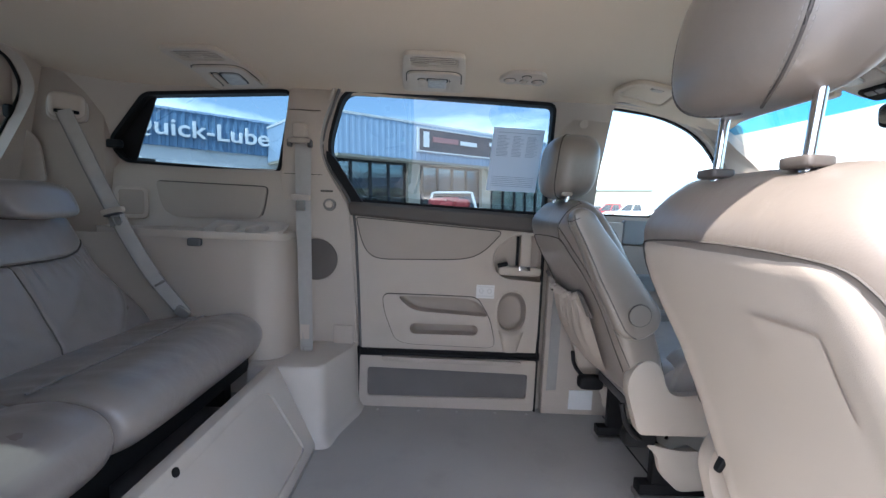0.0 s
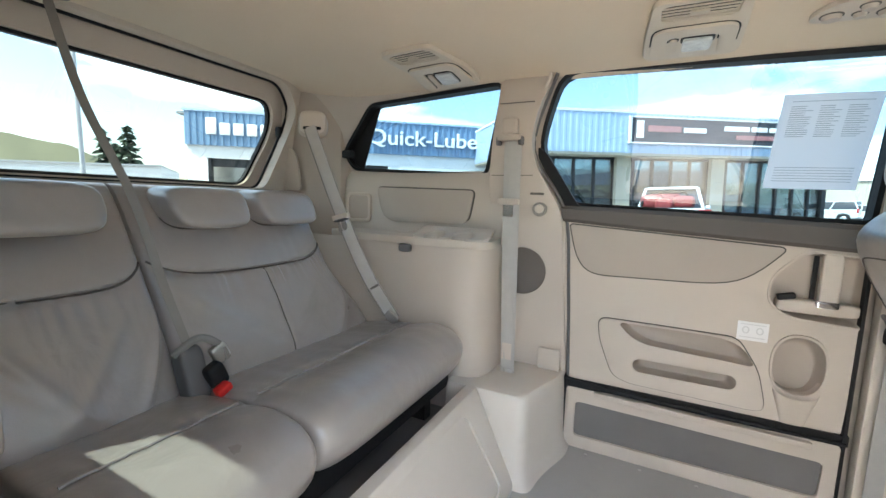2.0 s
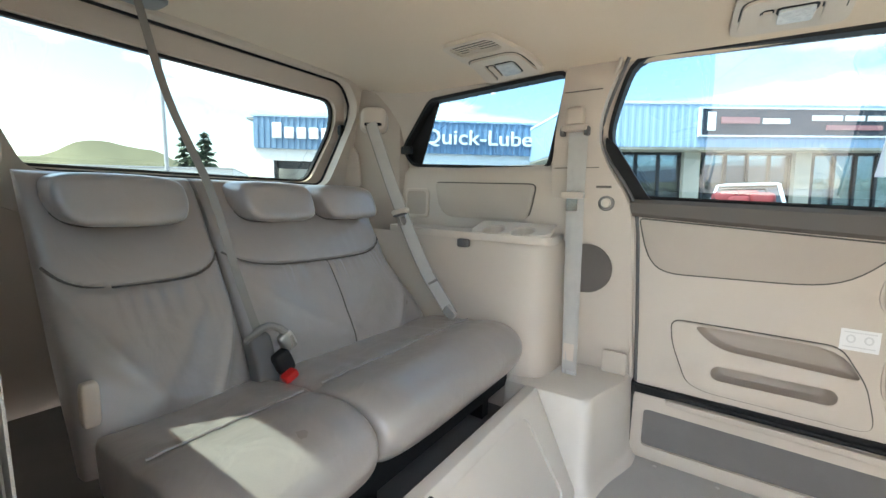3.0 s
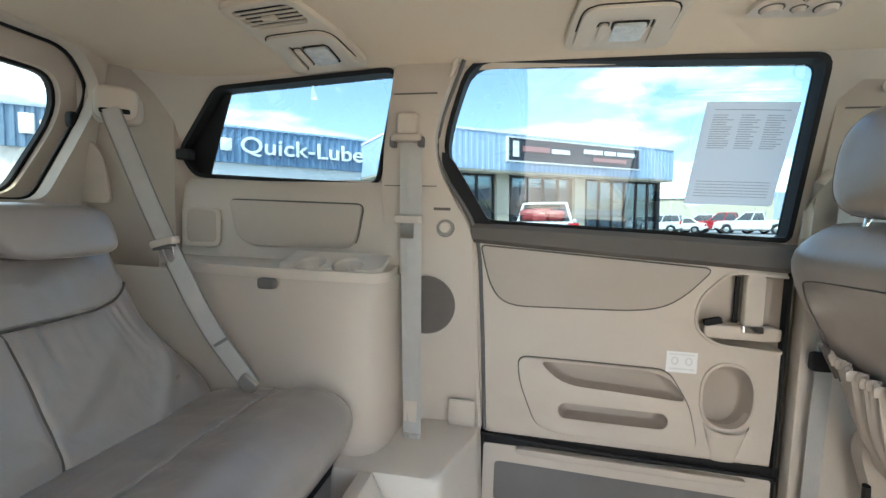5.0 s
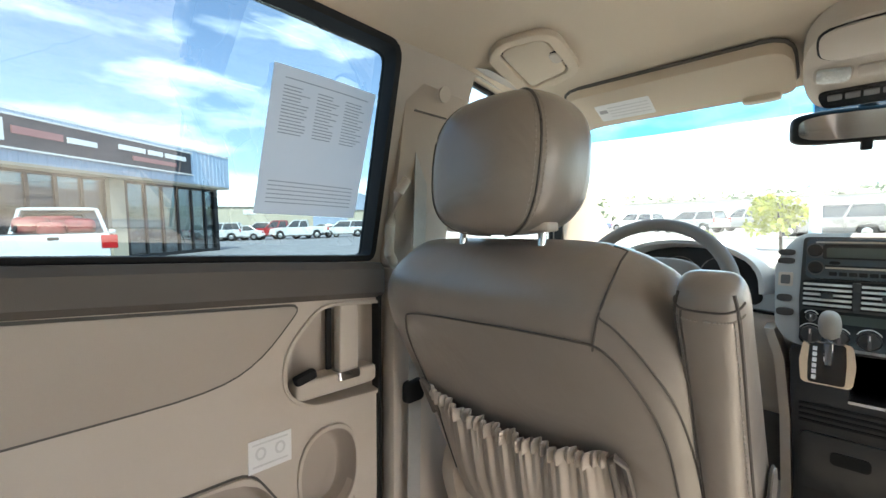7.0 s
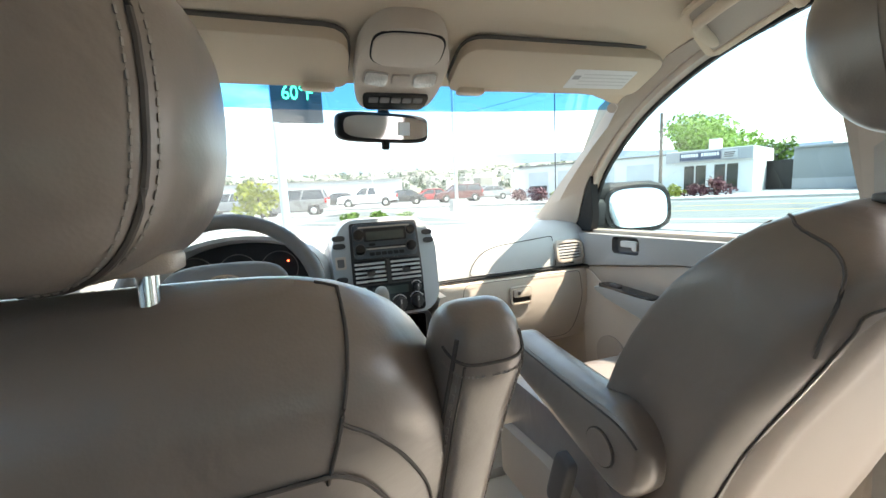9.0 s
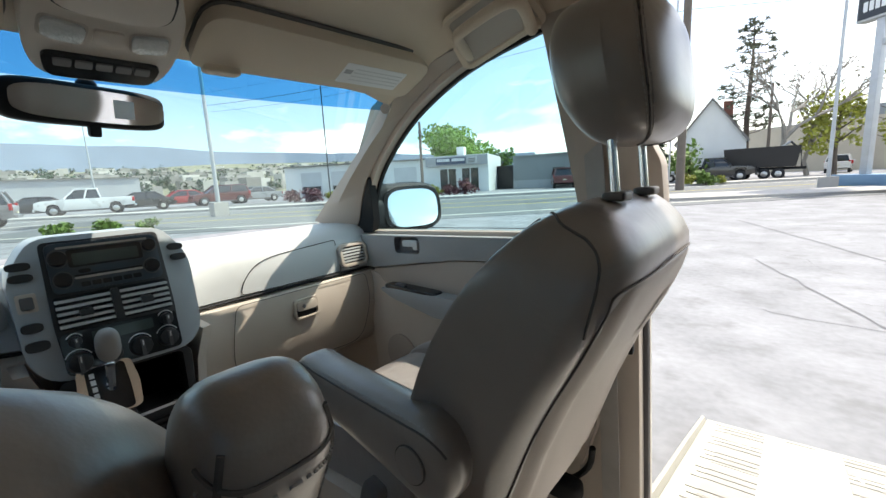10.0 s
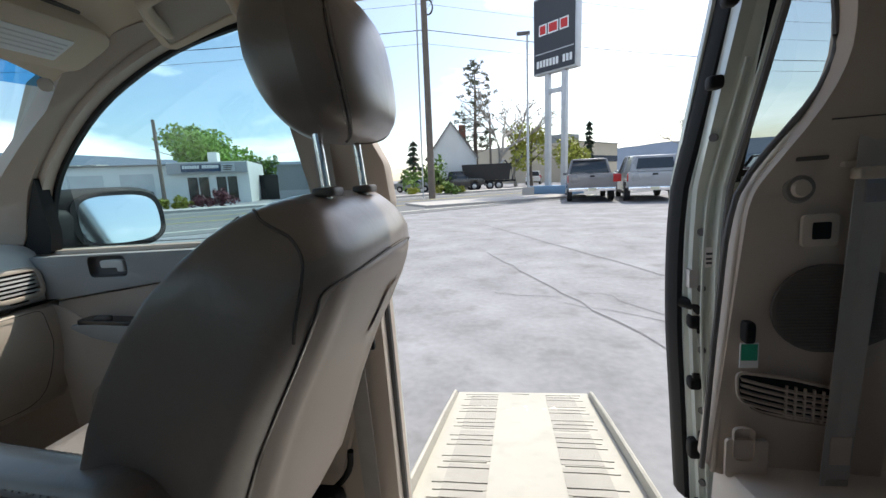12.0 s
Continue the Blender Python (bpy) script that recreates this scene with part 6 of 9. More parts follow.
for k in range(5):
    for a, b in ((-0.107, -0.009), (0.009, 0.107)):
        z_ = 1.0935 + k * 0.0122
        part("vent_slat", plate(rrect(a, b, z_, z_ + 0.0052, 0.001), [], 0.010, lambda u, v, w: sfin(u, v, w + 0.006)), DASHG, stack)
part("vent_divider", plate(rrect(-0.008, 0.008, 1.090, 1.153, 0.003), [], 0.014, lambda u, v, w: sfin(u, v, w + 0.005)), INKY, stack)
for u in (-0.058, 0.058):
    part("vent_tab", plate(rrect(u - 0.012, u + 0.012, 1.112, 1.126, 0.003), [], 0.018, lambda a, b, c: sfin(a, b, c + 0.006)), INKY, stack)
part("climate_panel", plate(rrect(-0.112, 0.112, 1.000, 1.082, 0.012), [], 0.010, sfin), GLOSSB, stack, "black climate panel")
part("climate_display", plate(rrect(-0.060, 0.058, 1.054, 1.076, 0.003), [], 0.002, lambda u, v, w: sfin(u, v, w + 0.010)), LCD, stack)
for u, v, r in ((0.088, 1.022, 0.0215), (0.030, 1.022, 0.018), (-0.026, 1.022, 0.0215), (-0.084, 1.026, 0.0205), (-0.088, 1.066, 0.013), (0.088, 1.064, 0.011)):
    arc = [(u + (r + 0.005) * math.cos(a), v + (r + 0.005) * math.sin(a)) for a in (radians(30 + 10 * k) for k in range(13))]
    part("knob_scale", tube([sfin(a, b, 0.0112) for a, b in arc], 0.0011, 5), PAPER, stack, "pale printed scale")
    part("climate_knob", disc(sfin(u, v, 0.010), (-1, 0, 0.2), r, 0.016, 26, r * 0.86), INKY, stack, "black climate knob", bevel=0.001)
    part("knob_grip", xf(box(-0.026, -0.010, -0.0032, 0.0032, -r * 0.8, r * 0.8), Matrix.Translation(sfin(u, v, 0.006))), DARK, stack)
    part("knob_pointer", xf(box(-0.0268, -0.0258, -0.0012, 0.0012, r * 0.25, r * 0.8), Matrix.Translation(sfin(u, v, 0.006))), PAPER, stack)
for u, v, w_, h in ((0.132, 1.222, 0.018, 0.008), (0.132, 1.200, 0.018, 0.008), (0.132, 1.105, 0.016, 0.009), (0.130, 1.070, 0.018, 0.010), (-0.130, 1.222, 0.016, 0.008), (-0.132, 1.198, 0.016, 0.008)):
    part("bezel_button", plate(ell(u, v, w_, h, 18, 0.7), [], 0.006, lambda a, b, c: sface(a, b, c)), INKY, stack, bevel=0.001)
part("hazard_button", plate(rrect(0.117, 0.146, 1.135, 1.170, 0.003), [], 0.006, sface), TRIM_L, stack, "pale hazard button frame")
part("hazard_key", plate(rrect(0.122, 0.141, 1.141, 1.164, 0.003), [], 0.008, sface), DARK, stack)

low = thing("console_tower", "dark lower console below the centre stack with gear shift gate", "centre console")
part("tower", plate(rpoly([(-0.118, 0.99), (0.118, 0.99), (0.100, 0.60), (0.110, 0.36), (-0.110, 0.36), (-0.100, 0.60)], 0.02), [rrect(-0.098, 0.005, 0.875, 0.985, 0.01)], 0.20, lambda u, v, w: Vector((1.208 + 0.20 - w, SY + u, v))), INKY, low, "dark tower", bevel=0.006)
for sy in (-1, 1):
    part("side_cheek", loft([[Vector((x, SY + sy * (w_ + dy), z)) for x, dy in ((1.215, 0.0), (1.225, 0.022), (1.45, 0.030), (1.45, 0.0))] for z, w_ in ((1.02, 0.150), (0.95, 0.128), (0.80, 0.112), (0.60, 0.104), (0.36, 0.114))]), TRIM_L, low, "pale taupe side cheek")
part("cubby", plate(rrect(-0.098, 0.005, 0.875, 0.985, 0.01), [], 0.004, lambda u, v, w: Vector((1.30, SY + u, v))), BLACK, low, "black cubby")
part("cubby_trim", plate(rrect(-0.101, 0.008, 0.868, 0.875, 0.003), [], 0.006, lambda u, v, w: Vector((1.209 - w, SY + u, v))), CHROME, low)
for k in range(4):
    part("drawer_rib", plate(rrect(-0.095, 0.095, 0.845 - k * 0.014, 0.850 - k * 0.014, 0.002), [], 0.006, lambda u, v, w: Vector((1.209 - w, SY + u, v))), BLACK, low)
part("drawer", plate(rrect(-0.092, 0.092, 0.64, 0.78, 0.015), [], 0.010, lambda u, v, w: Vector((1.209 - w, SY + u, v))), INKY, low, "dark drawer", bevel=0.004)
part("drawer_pull", plate(rrect(-0.035, 0.035, 0.715, 0.745, 0.01), [], 0.004, lambda u, v, w: Vector((1.199 - w, SY + u, v))), BLACK, low)
part("shift_gate", xf(plate(rrect(-0.038, 0.038, -0.048, 0.048, 0.01), [], 0.012, lambda u, v, w: Vector((-w, u, v))), Matrix.Translation((1.185, 0.858, 0.955)) @ Matrix.Rotation(radians(28), 4, "Y")), GLOSSB, low, "black shift gate")
part("gate_rim", xf(plate(rpoly([(-0.044, -0.052), (0.044, -0.052), (0.050, 0.0), (0.044, 0.052), (-0.044, 0.052), (-0.050, 0.0)], 0.012), [rpoly([(-0.032, -0.049), (0.032, -0.049), (0.034, 0.0), (0.032, 0.049), (-0.032, 0.049), (-0.034, 0.0)], 0.008)], 0.006, lambda u, v, w: Vector((-w - 0.012, u, v))), Matrix.Translation((1.185, 0.858, 0.955)) @ Matrix.Rotation(radians(28), 4, "Y")), CHROME, low, "chrome gate rim")
for k in range(6):
    part("gear_mark", xf(box(-0.0135, -0.0122, 0.018, 0.026, -0.006, 0.004), Matrix.Translation((1.185, 0.858, 0.955)) @ Matrix.Rotation(radians(28), 4, "Y") @ Matrix.Translation((0, 0, 0.036 - k * 0.014))), PAPER, low)
part("shift_lever", tube([(1.165, 0.856, 0.965), (1.140, 0.855, 1.02)], 0.008), CHROME, low, "chrome shift lever")
part("shift_knob", xf(superpad((0, 0, 0), (0.040, 0.040, 0.070), (0.8, 0.9), 24, 14), Matrix.Translation((1.128, 0.854, 1.062)) @ Matrix.Rotation(-0.35, 4, "Y")), KNOBG, low, "taupe shift knob")

# instrument hood and wheel
hood = thing("instrument_cluster", "black instrument cluster under a grey hood", "instrument cluster")
part("hood", loft([[Vector((x, 1.20 + r * math.cos(a) * 1.0, 1.105 + (0.152 + dz) * max(0, math.sin(a)) ** 0.7 - (0.02 if math.sin(a) < 0 else 0))) for a in (math.pi * k / 20 for k in range(21))] for x, r, dz in ((1.40, 0.235, 0.0), (1.30, 0.228, 0.0), (1.245, 0.212, -0.006), (1.250, 0.200, -0.016), (1.34, 0.190, -0.03))], cap=False, closed=False), DASHG, hood)
part("dial_plate", plate(rpoly([(-0.205, 1.06), (0.205, 1.06), (0.19, 1.17), (0.12, 1.235), (-0.12, 1.235), (-0.19, 1.17)], 0.04), [], 0.004, lambda u, v, w: Vector((1.345 - w, 1.20 + u, v))), GLOSSB, hood)
for dy in (-0.09, 0.02, 0.13):
    part("dial_ring", plate(ell(dy, 1.145, 0.052, 0.052, 28), [ell(dy, 1.145, 0.0495, 0.0495, 28)], 0.004, lambda u, v, w: Vector((1.340 - w, 1.20 + u, v))), DARK, hood)
part("warning_light", disc((1.338, 1.085, 1.165), (-1, 0, 0), 0.003, 0.002, 10), glow("red_telltale", (1.0, 0.08, 0.03), 3.0), hood)
wh = thing("steering_wheel", "grey-taupe steering wheel with airbag hub", "steering wheel")
wm = Matrix.Translation((0.965, 1.195, 1.125)) @ Matrix.Rotation(radians(24), 4, "Y")
ring = [Vector((0, 0.185 * math.cos(a), 0.185 * math.sin(a))) for a in (2 * math.pi * k / 48 for k in range(48))]
bm = bmesh.new()
vs = [[bm.verts.new(wm @ (p + p.normalized() * 0.0165 * math.cos(b) + Vector((0.017 * math.sin(b), 0, 0)))) for b in (2 * math.pi * j / 10 for j in range(10))] for p in ring]
for i in range(48):
    for j in range(10):
        bm.faces.new((vs[i][j], vs[(i + 1) % 48][j], vs[(i + 1) % 48][(j + 1) % 10], vs[i][(j + 1) % 10]))
part("rim", bm, WHEELG, wh, "leather-wrapped rim")
part("hub", xf(superpad((0.02, 0, 0.015), (0.07, 0.25, 0.16), (0.6, 0.6), 32, 16), wm), WHEELG, wh, "airbag hub")
for a in (8, 172, 235, 305):
    c, s_ = math.cos(radians(a)), math.sin(radians(a))
    part("spoke", xf(tube([(0.02, 0.07 * c, 0.07 * s_ - 0.01), (0.008, 0.178 * c, 0.178 * s_)], [0.024, 0.015], 8), wm), WHEELG, wh)
part("hub_emblem", xf(plate(ell(0, 0.040, 0.036, 0.022, 28), [ell(0, 0.040, 0.032, 0.018, 28)], 0.005, lambda u, v, w: Vector((-0.010 - w, u, v))), wm), CHROME, wh, "plain chrome oval emblem")
part("emblem_inner", xf(plate(ell(0, 0.043, 0.011, 0.015, 20), [ell(0, 0.043, 0.008, 0.012, 20)], 0.005, lambda u, v, w: Vector((-0.010 - w, u, v))), wm), CHROME, wh)
part("column", tube([wm @ Vector((0.05, 0, 0)), (1.35, 1.20, 1.00)], 0.045, 12), DARK, wh, "dark steering column")
part("stalk", tube([(1.05, 1.10, 1.10), (1.03, 1.00, 1.115)], [0.008, 0.011], 8), DARK, wh)

# ---- front doors ----


def front_door(label, s):
    Y = lambda d: (1.600 - d) if s > 0 else d
    th = thing("front_door", label, "car door", "front doors")
    to = lambda u, v, w: Vector((u, Y(w), v))
    X0 = 0.74 if s > 0 else 0.555
    part("upper_panel", plate(rpoly([(X0, 1.200 if s > 0 else 1.160), (1.42, 1.195 if s > 0 else 1.160), (1.40, 1.04), (1.30, 1.043), (0.95, 1.085), (X0, 1.10)], 0.01), [rrect(1.085, 1.205, 1.098, 1.155, 0.015)], 0.030, to), DOORG, th, "grey upper door trim", bevel=0.006)
    part("middle_panel", plate(rpoly([(X0, 1.095), (0.95, 1.080), (1.30, 1.037), (1.35, 1.03), (1.30, 0.975), (X0, 0.96)], 0.02), [], 0.020, to), VINYL, th, "padded taupe middle panel", bevel=0.005)
    part("lower_panel", plate(rpoly([(X0, 0.95), (1.25, 0.965), (1.33, 1.02), (1.38, 1.03), (1.36, 0.40), (X0, 0.40)], 0.02), [], 0.024, to), TRIM_L, th, "pale taupe lower door panel", bevel=0.006)
    part("handle_bowl", bowl(rrect(1.085, 1.205, 1.098, 1.155, 0.015), 0.02, lambda u, v, w: to(u, v, 0.03 + w)), DARK, th)
    part("door_handle", xf(superpad((0, 0, 0), (0.07, 0.014, 0.022), (0.35, 0.35)), Matrix.Translation((1.130, Y(0.026), 1.133))), DASHG, th, "door lever")
    part("lock_tab", xf(superpad((0, 0, 0), (0.022, 0.012, 0.030), (0.35, 0.35)), Matrix.Translation((1.100, Y(0.030), 1.127))), DASHG, th)
    part("armrest", pad_block(rpoly([(0.76, 0.90), (0.76, 0.965), (1.00, 0.975), (1.20, 0.985), (1.27, 0.975), (1.20, 0.945), (1.00, 0.90)], 0.02), Y(0.004), Y(0.075), 0.012), DOORG, th, "armrest with switch plate")
    part("switch_plate", xf(superpad((0, 0, 0), (0.24, 0.05, 0.016), (0.25, 0.3)), Matrix.Translation((1.115, Y(0.048), 0.980)) @ Matrix.Rotation(-0.05, 4, "Y")), GLOSSB, th, "black window switch plate")
    part("window_switch", xf(superpad((0, 0, 0), (0.045, 0.020, 0.012), (0.4, 0.4)), Matrix.Translation((1.165, Y(0.052), 0.992))), DARK, th)
    part("door_pocket", pad_block(rpoly([(0.80, 0.42), (0.80, 0.58), (1.10, 0.62), (1.30, 0.60), (1.33, 0.42)], 0.04), Y(0.01), Y(0.07), 0.02), TRIM_L, th)
    part("speaker_ring", disc(to(1.22, 0.72, 0.024), (0, -s, 0), 0.075, 0.008, 28), VINYL, th, "round loudspeaker cover", bevel=0.002)
    return th


front_door("grey and taupe driver's door panel", 1)
front_door("grey and taupe passenger's door panel", -1)

wing = thing("door_mirror", "dark door mirror outside the passenger window", "mirror")
wmx = Matrix.Translation((1.405, -0.215, 1.240)) @ Matrix.Rotation(radians(-20.7), 4, "Z") @ Matrix.Scale(1.17, 4)
part("housing", xf(superpad((0.035, 0, 0), (0.14, 0.295, 0.182), (0.5, 0.4), 32, 18), wmx), MATTB, wing, "dark rounded housing")
part("bezel", xf(plate(ell(-0.024, 0, 0.110, 0.078, 36, 0.6), [ell(-0.024, 0, 0.094, 0.064, 36, 0.6)], 0.010, lambda u, v, w: Vector((-0.034 - w + v * 0.10, u, v))), wmx), MATTB, wing, "black bezel")
part("mirror_glass", xf(plate(ell(-0.024, 0, 0.096, 0.066, 36, 0.6), [], 0.003, lambda u, v, w: Vector((-0.0420 - w + v * 0.10, u, v))), wmx), MIRROR, wing, "silver mirror glass")
part("foot", xf(superpad((0, 0, 0), (0.13, 0.15, 0.125), (0.5, 0.5), 24, 14), Matrix.Translation((1.455, -0.085, 1.225))), MATTB, wing, "black mirror foot")

for yy, sg in ((1.53, 1), (0.07, -1)):
    fb = thing("front_seat_belt", "taupe front seat belt on the middle pillar", "seat belt", "front seat belts")
    part("webbing", strap(smooth_path([(0.49, yy, 1.50), (0.475, yy - sg * 0.004, 1.2), (0.46, yy - sg * 0.008, 0.9), (0.455, yy - sg * 0.008, 0.45)], 5), 0.046, (1, 0.2 * sg, 0)), WEB, fb)
    part("guide", xf(superpad((0, 0, 0), (0.07, 0.03, 0.10), (0.4, 0.4)), Matrix.Translation((0.49, yy + sg * 0.006, 1.50))), TRIM, fb)
    part("tongue", xf(superpad((0, 0, 0), (0.055, 0.02, 0.05), (0.4, 0.4)), Matrix.Translation((0.452, yy - sg * 0.012, 0.915))), BLACK, fb, "black tongue")
part("pillar_grip", tube([(0.430, 1.560, 1.205), (0.405, 1.545, 1.225), (0.402, 1.535, 1.29), (0.405, 1.512, 1.355), (0.430, 1.515, 1.385)], 0.011, 10), TRIM_L, None, "pale grab grip on the middle pillar", category="handle")

# ---- paper on the sliding window ----
pap = thing("window_sheet", "white printed sheet taped to the sliding door window", "paper sheet")
PO = [(0.151, 1.562), (0.362, 1.556), (0.352, 1.303), (0.138, 1.306)]


def sheet(u, v, w):
    """u, v from 0 to 1 across and down the sheet."""
    a = Vector(PO[0]).lerp(Vector(PO[1]), u)
    b = Vector(PO[3]).lerp(Vector(PO[2]), u)
    p = a.lerp(b, v)
    return Vector((p.x, yl(p.y) + 0.026 - w - 0.004 * math.sin(u * 3.1), p.y))


bm = loft([[sheet(i / 8, j / 8, k) for i in range(9)] for k in (0,) for j in range(9)], cap=False, closed=False)
SHEET = bpy.data.materials.new("thin_sheet")
SHEET.use_nodes = True
sn, sl = SHEET.node_tree.nodes, SHEET.node_tree.links
tl, df, mx = sn.new("ShaderNodeBsdfTranslucent"), sn.new("ShaderNodeBsdfDiffuse"), sn.new("ShaderNodeMixShader")
tl.inputs["Color"].default_value, df.inputs["Color"].default_value = (0.80, 0.78, 0.78, 1), (0.82, 0.80, 0.81, 1)
mx.inputs["Fac"].default_value = 0.6
sl.new(df.outputs[0], mx.inputs[1]), sl.new(tl.outputs[0], mx.inputs[2]), sl.new(mx.outputs[0], sn["Material Output"].inputs["Surface"])
part("sheet", bm, SHEET, pap, "thin white paper")
random.seed(4)
lines = [(0.07, 0.10, 0.92)] + [(0.12 + i * 0.022, c, c + random.uniform(0.14, 0.24)) for i in range(15) for c in (0.10, 0.40, 0.68)] + [(0.76 + i * 0.03, 0.08, 0.92) for i in range(6)]
for v, a, b in lines:
    if 0.44 < v < 0.5:
        continue
    part("print_line", loft([[sheet(a + (b - a) * k / 8, v + dv, 0.0014) for k in range(9)] for dv in (0.0, 0.007)], cap=False, closed=False), INK, pap, smooth=False)

# ---- right rear pillar details ----
yr = 0.062
rp = thing("pillar_vent", "dark ribbed air vent in the taupe rear pillar", "vent")
vo = rpoly([(-0.357, 0.850), (-0.360, 0.800), (-0.395, 0.770), (-0.536, 0.742), (-0.544, 0.812), (-0.45, 0.836)], 0.012)
part("vent_well", plate(vo, [], 0.003, lambda u, v, w: Vector((u, yr + 0.001 + w, v))), BLACK, rp)
part("vent_rim", plate(grown(vo, 0.006), [vo], 0.006, lambda u, v, w: Vector((u, yr + w, v))), TRIM, rp, bevel=0.002)
for k in range(6):
    z0_ = 0.843 - k * 0.0125
    part("slat", loft([[Vector((x, yr + d, z0_ - dz + h)) for d, h in ((0.002, 0.0), (0.010, -0.003), (0.010, -0.006), (0.002, -0.003))] for x, dz in ((-0.360 - 0.006 * max(0, k - 3) ** 1.6, 0.0), (-0.40, 0.012), (-0.46, 0.028), (-0.538, 0.040))]), TRIM, rp)
for k in range(6):
    x = -0.445 - k * 0.0165
    part("vane", box(x, x + 0.003, yr + 0.002, yr + 0.009, 0.757 - k * 0.003, 0.826 - k * 0.003), TRIM, rp)
part("hook_bracket", plate(rpoly([(-0.505, 1.262), (-0.505, 1.252), (-0.535, 1.252), (-0.538, 1.225), (-0.546, 1.225), (-0.546, 1.262)], 0.004), [], 0.012, lambda u, v, w: Vector((u, yr + 0.006 + w, v))), TRIM_L, None, "pale belt hook on the rear pillar", bevel=0.002, category="hook")
part("pillar_pocket", bowl(rrect(-0.392, -0.352, 0.655, 0.730, 0.012), 0.012, lambda u, v, w: Vector((u, yr + 0.004 + w, v)), 0.003), TRIM_L, None, "small pale recess low on the rear pillar", category="recess")
sw = thing("pillar_switch", "square black switch in a pale frame on the pillar", "switch")
part("frame", plate(rrect(-0.512, -0.452, 1.108, 1.168, 0.008), [], 0.008, lambda u, v, w: Vector((u, yr + w, v))), TRIM_L, sw, bevel=0.002)
part("key", plate(rrect(-0.498, -0.468, 1.122, 1.154, 0.003), [], 0.010, lambda u, v, w: Vector((u, yr + w, v))), BLACK, sw)
stk = part("green_sticker", box(-0.392, -0.358, yr + 0.0005, yr + 0.0025, 0.862, 0.915), PAPER, None, "small green and white safety sticker on the pillar", smooth=False, category="sticker")
part("sticker_face", box(-0.390, -0.360, yr + 0.0026, yr + 0.0030, 0.878, 0.913), GREEN, stk, "green printed field", smooth=False)
part("pillar_clip", xf(superpad((0, 0, 0), (0.020, 0.026, 0.045), (0.4, 0.4)), Matrix.Translation((-0.372, 0.062, 0.938))), BLACK, None, "small black plastic clip on the pillar", category="clip")

# ---- open sliding door, outside the right rear side ----
sd_ = thing("open_sliding_door", "silver sage sliding door slid open with black edge seal", "car door")
DX = -0.755
OUTL = rpoly([(0.385, 1.72), (0.428, 1.22), (0.436, 1.04), (0.430, 0.84), (0.400, 0.36), (-0.44, 0.36), (-0.48, 1.20), (-0.60, 1.42), (-0.52, 1.74)], [0.03, 0.06, 0.08, 0.08, 0.03, 0.03, 0.05, 0.08, 0.05])
WIN = shifted(grown(SLIDE_WIN, -0.035), DX - 0.015)
SHELL = shifted(OUTL, DX)
INNER = shifted(rpoly([(0.368, 1.215), (0.372, 1.10), (0.362, 0.60), (0.345, 0.42), (-0.40, 0.42), (-0.43, 1.215)], 0.02), DX)
part("inner_trim", side_plate(INNER, [rrect(-0.470, -0.412, 0.965, 1.112, 0.012)], 0.03, right(0.070)), TRIM_L, sd_, "taupe inner trim", bevel=0.004)
part("belt_pad", pad_block(rpoly([(-0.392, 1.130), (-0.392, 1.205), (-1.15, 1.215), (-1.15, 1.14)], 0.015), -0.105, -0.045, 0.012), TRIM, sd_, "padded taupe belt strip")
for z in (1.118, 1.045, 0.99, 0.90):
    part("trim_clip", box(-0.402, -0.392, -0.0735, -0.068, z, z + (0.022 if z == 1.045 else 0.008)), BLACK, sd_, "dark trim clip")
part("frame_metal", side_plate(grown(SHELL, -0.010), [grown(WIN, 0.006)], 0.085, right(0.100)), PAINT_S, sd_, "silver sage door metal")
part("outer_skin", side_plate(grown(SHELL, 0.012), [grown(WIN, 0.01)], 0.02, right(0.186)), PAINT_S, sd_, "silver sage outer skin", bevel=0.004)
EDGE = smooth_path([(0.366 + DX, 0, 1.665), (0.392 + DX, 0, 1.42), (0.415 + DX, 0, 1.22), (0.424 + DX, 0, 1.08), (0.424 + DX, 0, 0.88), (0.412 + DX, 0, 0.66), (0.396 + DX, 0, 0.385)], 8)
part("edge_seal", loft([[right(off)(q.x + du, q.z, 0) for du, off in ((0.000, 0.138), (0.016, 0.142), (0.026, 0.165), (0.028, 0.190), (0.018, 0.212), (-0.004, 0.216), (-0.012, 0.180))] for q in EDGE]), BLACK, sd_, "black rubber edge seal")
part("jamb_metal", loft([[right(off)(q.x + du, q.z, 0) for du, off in ((0.004, 0.150), (0.006, 0.128), (-0.010, 0.118), (-0.014, 0.100), (-0.034, 0.090), (-0.040, 0.074), (-0.055, 0.066), (-0.062, 0.120))] for q in EDGE]), PAINT_S, sd_, "stepped silver sage jamb metal")
part("inner_seal", tube([right(0.066)(q.x - 0.050, q.z, 0) for q in EDGE], 0.007, 8), DARK, sd_)
for v in (1.33, 1.12, 0.985, 0.83, 0.67, 0.47):
    part("jamb_bolt", disc(right(0.098)(0.418 + DX - 0.012 - 0.03 * abs(1.1 - v), v, 0), (0.75, 0.65, 0), 0.009, 0.006, 12), DARK, sd_, "dark bolt")
part("bottom_seal", tube([right(0.10)(u + DX, 0.40, 0) for u in (0.40, 0.0, -0.43)], 0.018, 8), BLACK, sd_)
g = part("pane", side_plate(grown(WIN, 0.012), [], 0, right(0.14)), GL_DOOR, sd_, "tinted door glass", smooth=False)
part("window_seal", side_plate(grown(WIN, 0.006), [grown(WIN, -0.008)], 0.04, right(0.078)), BLACK, sd_)
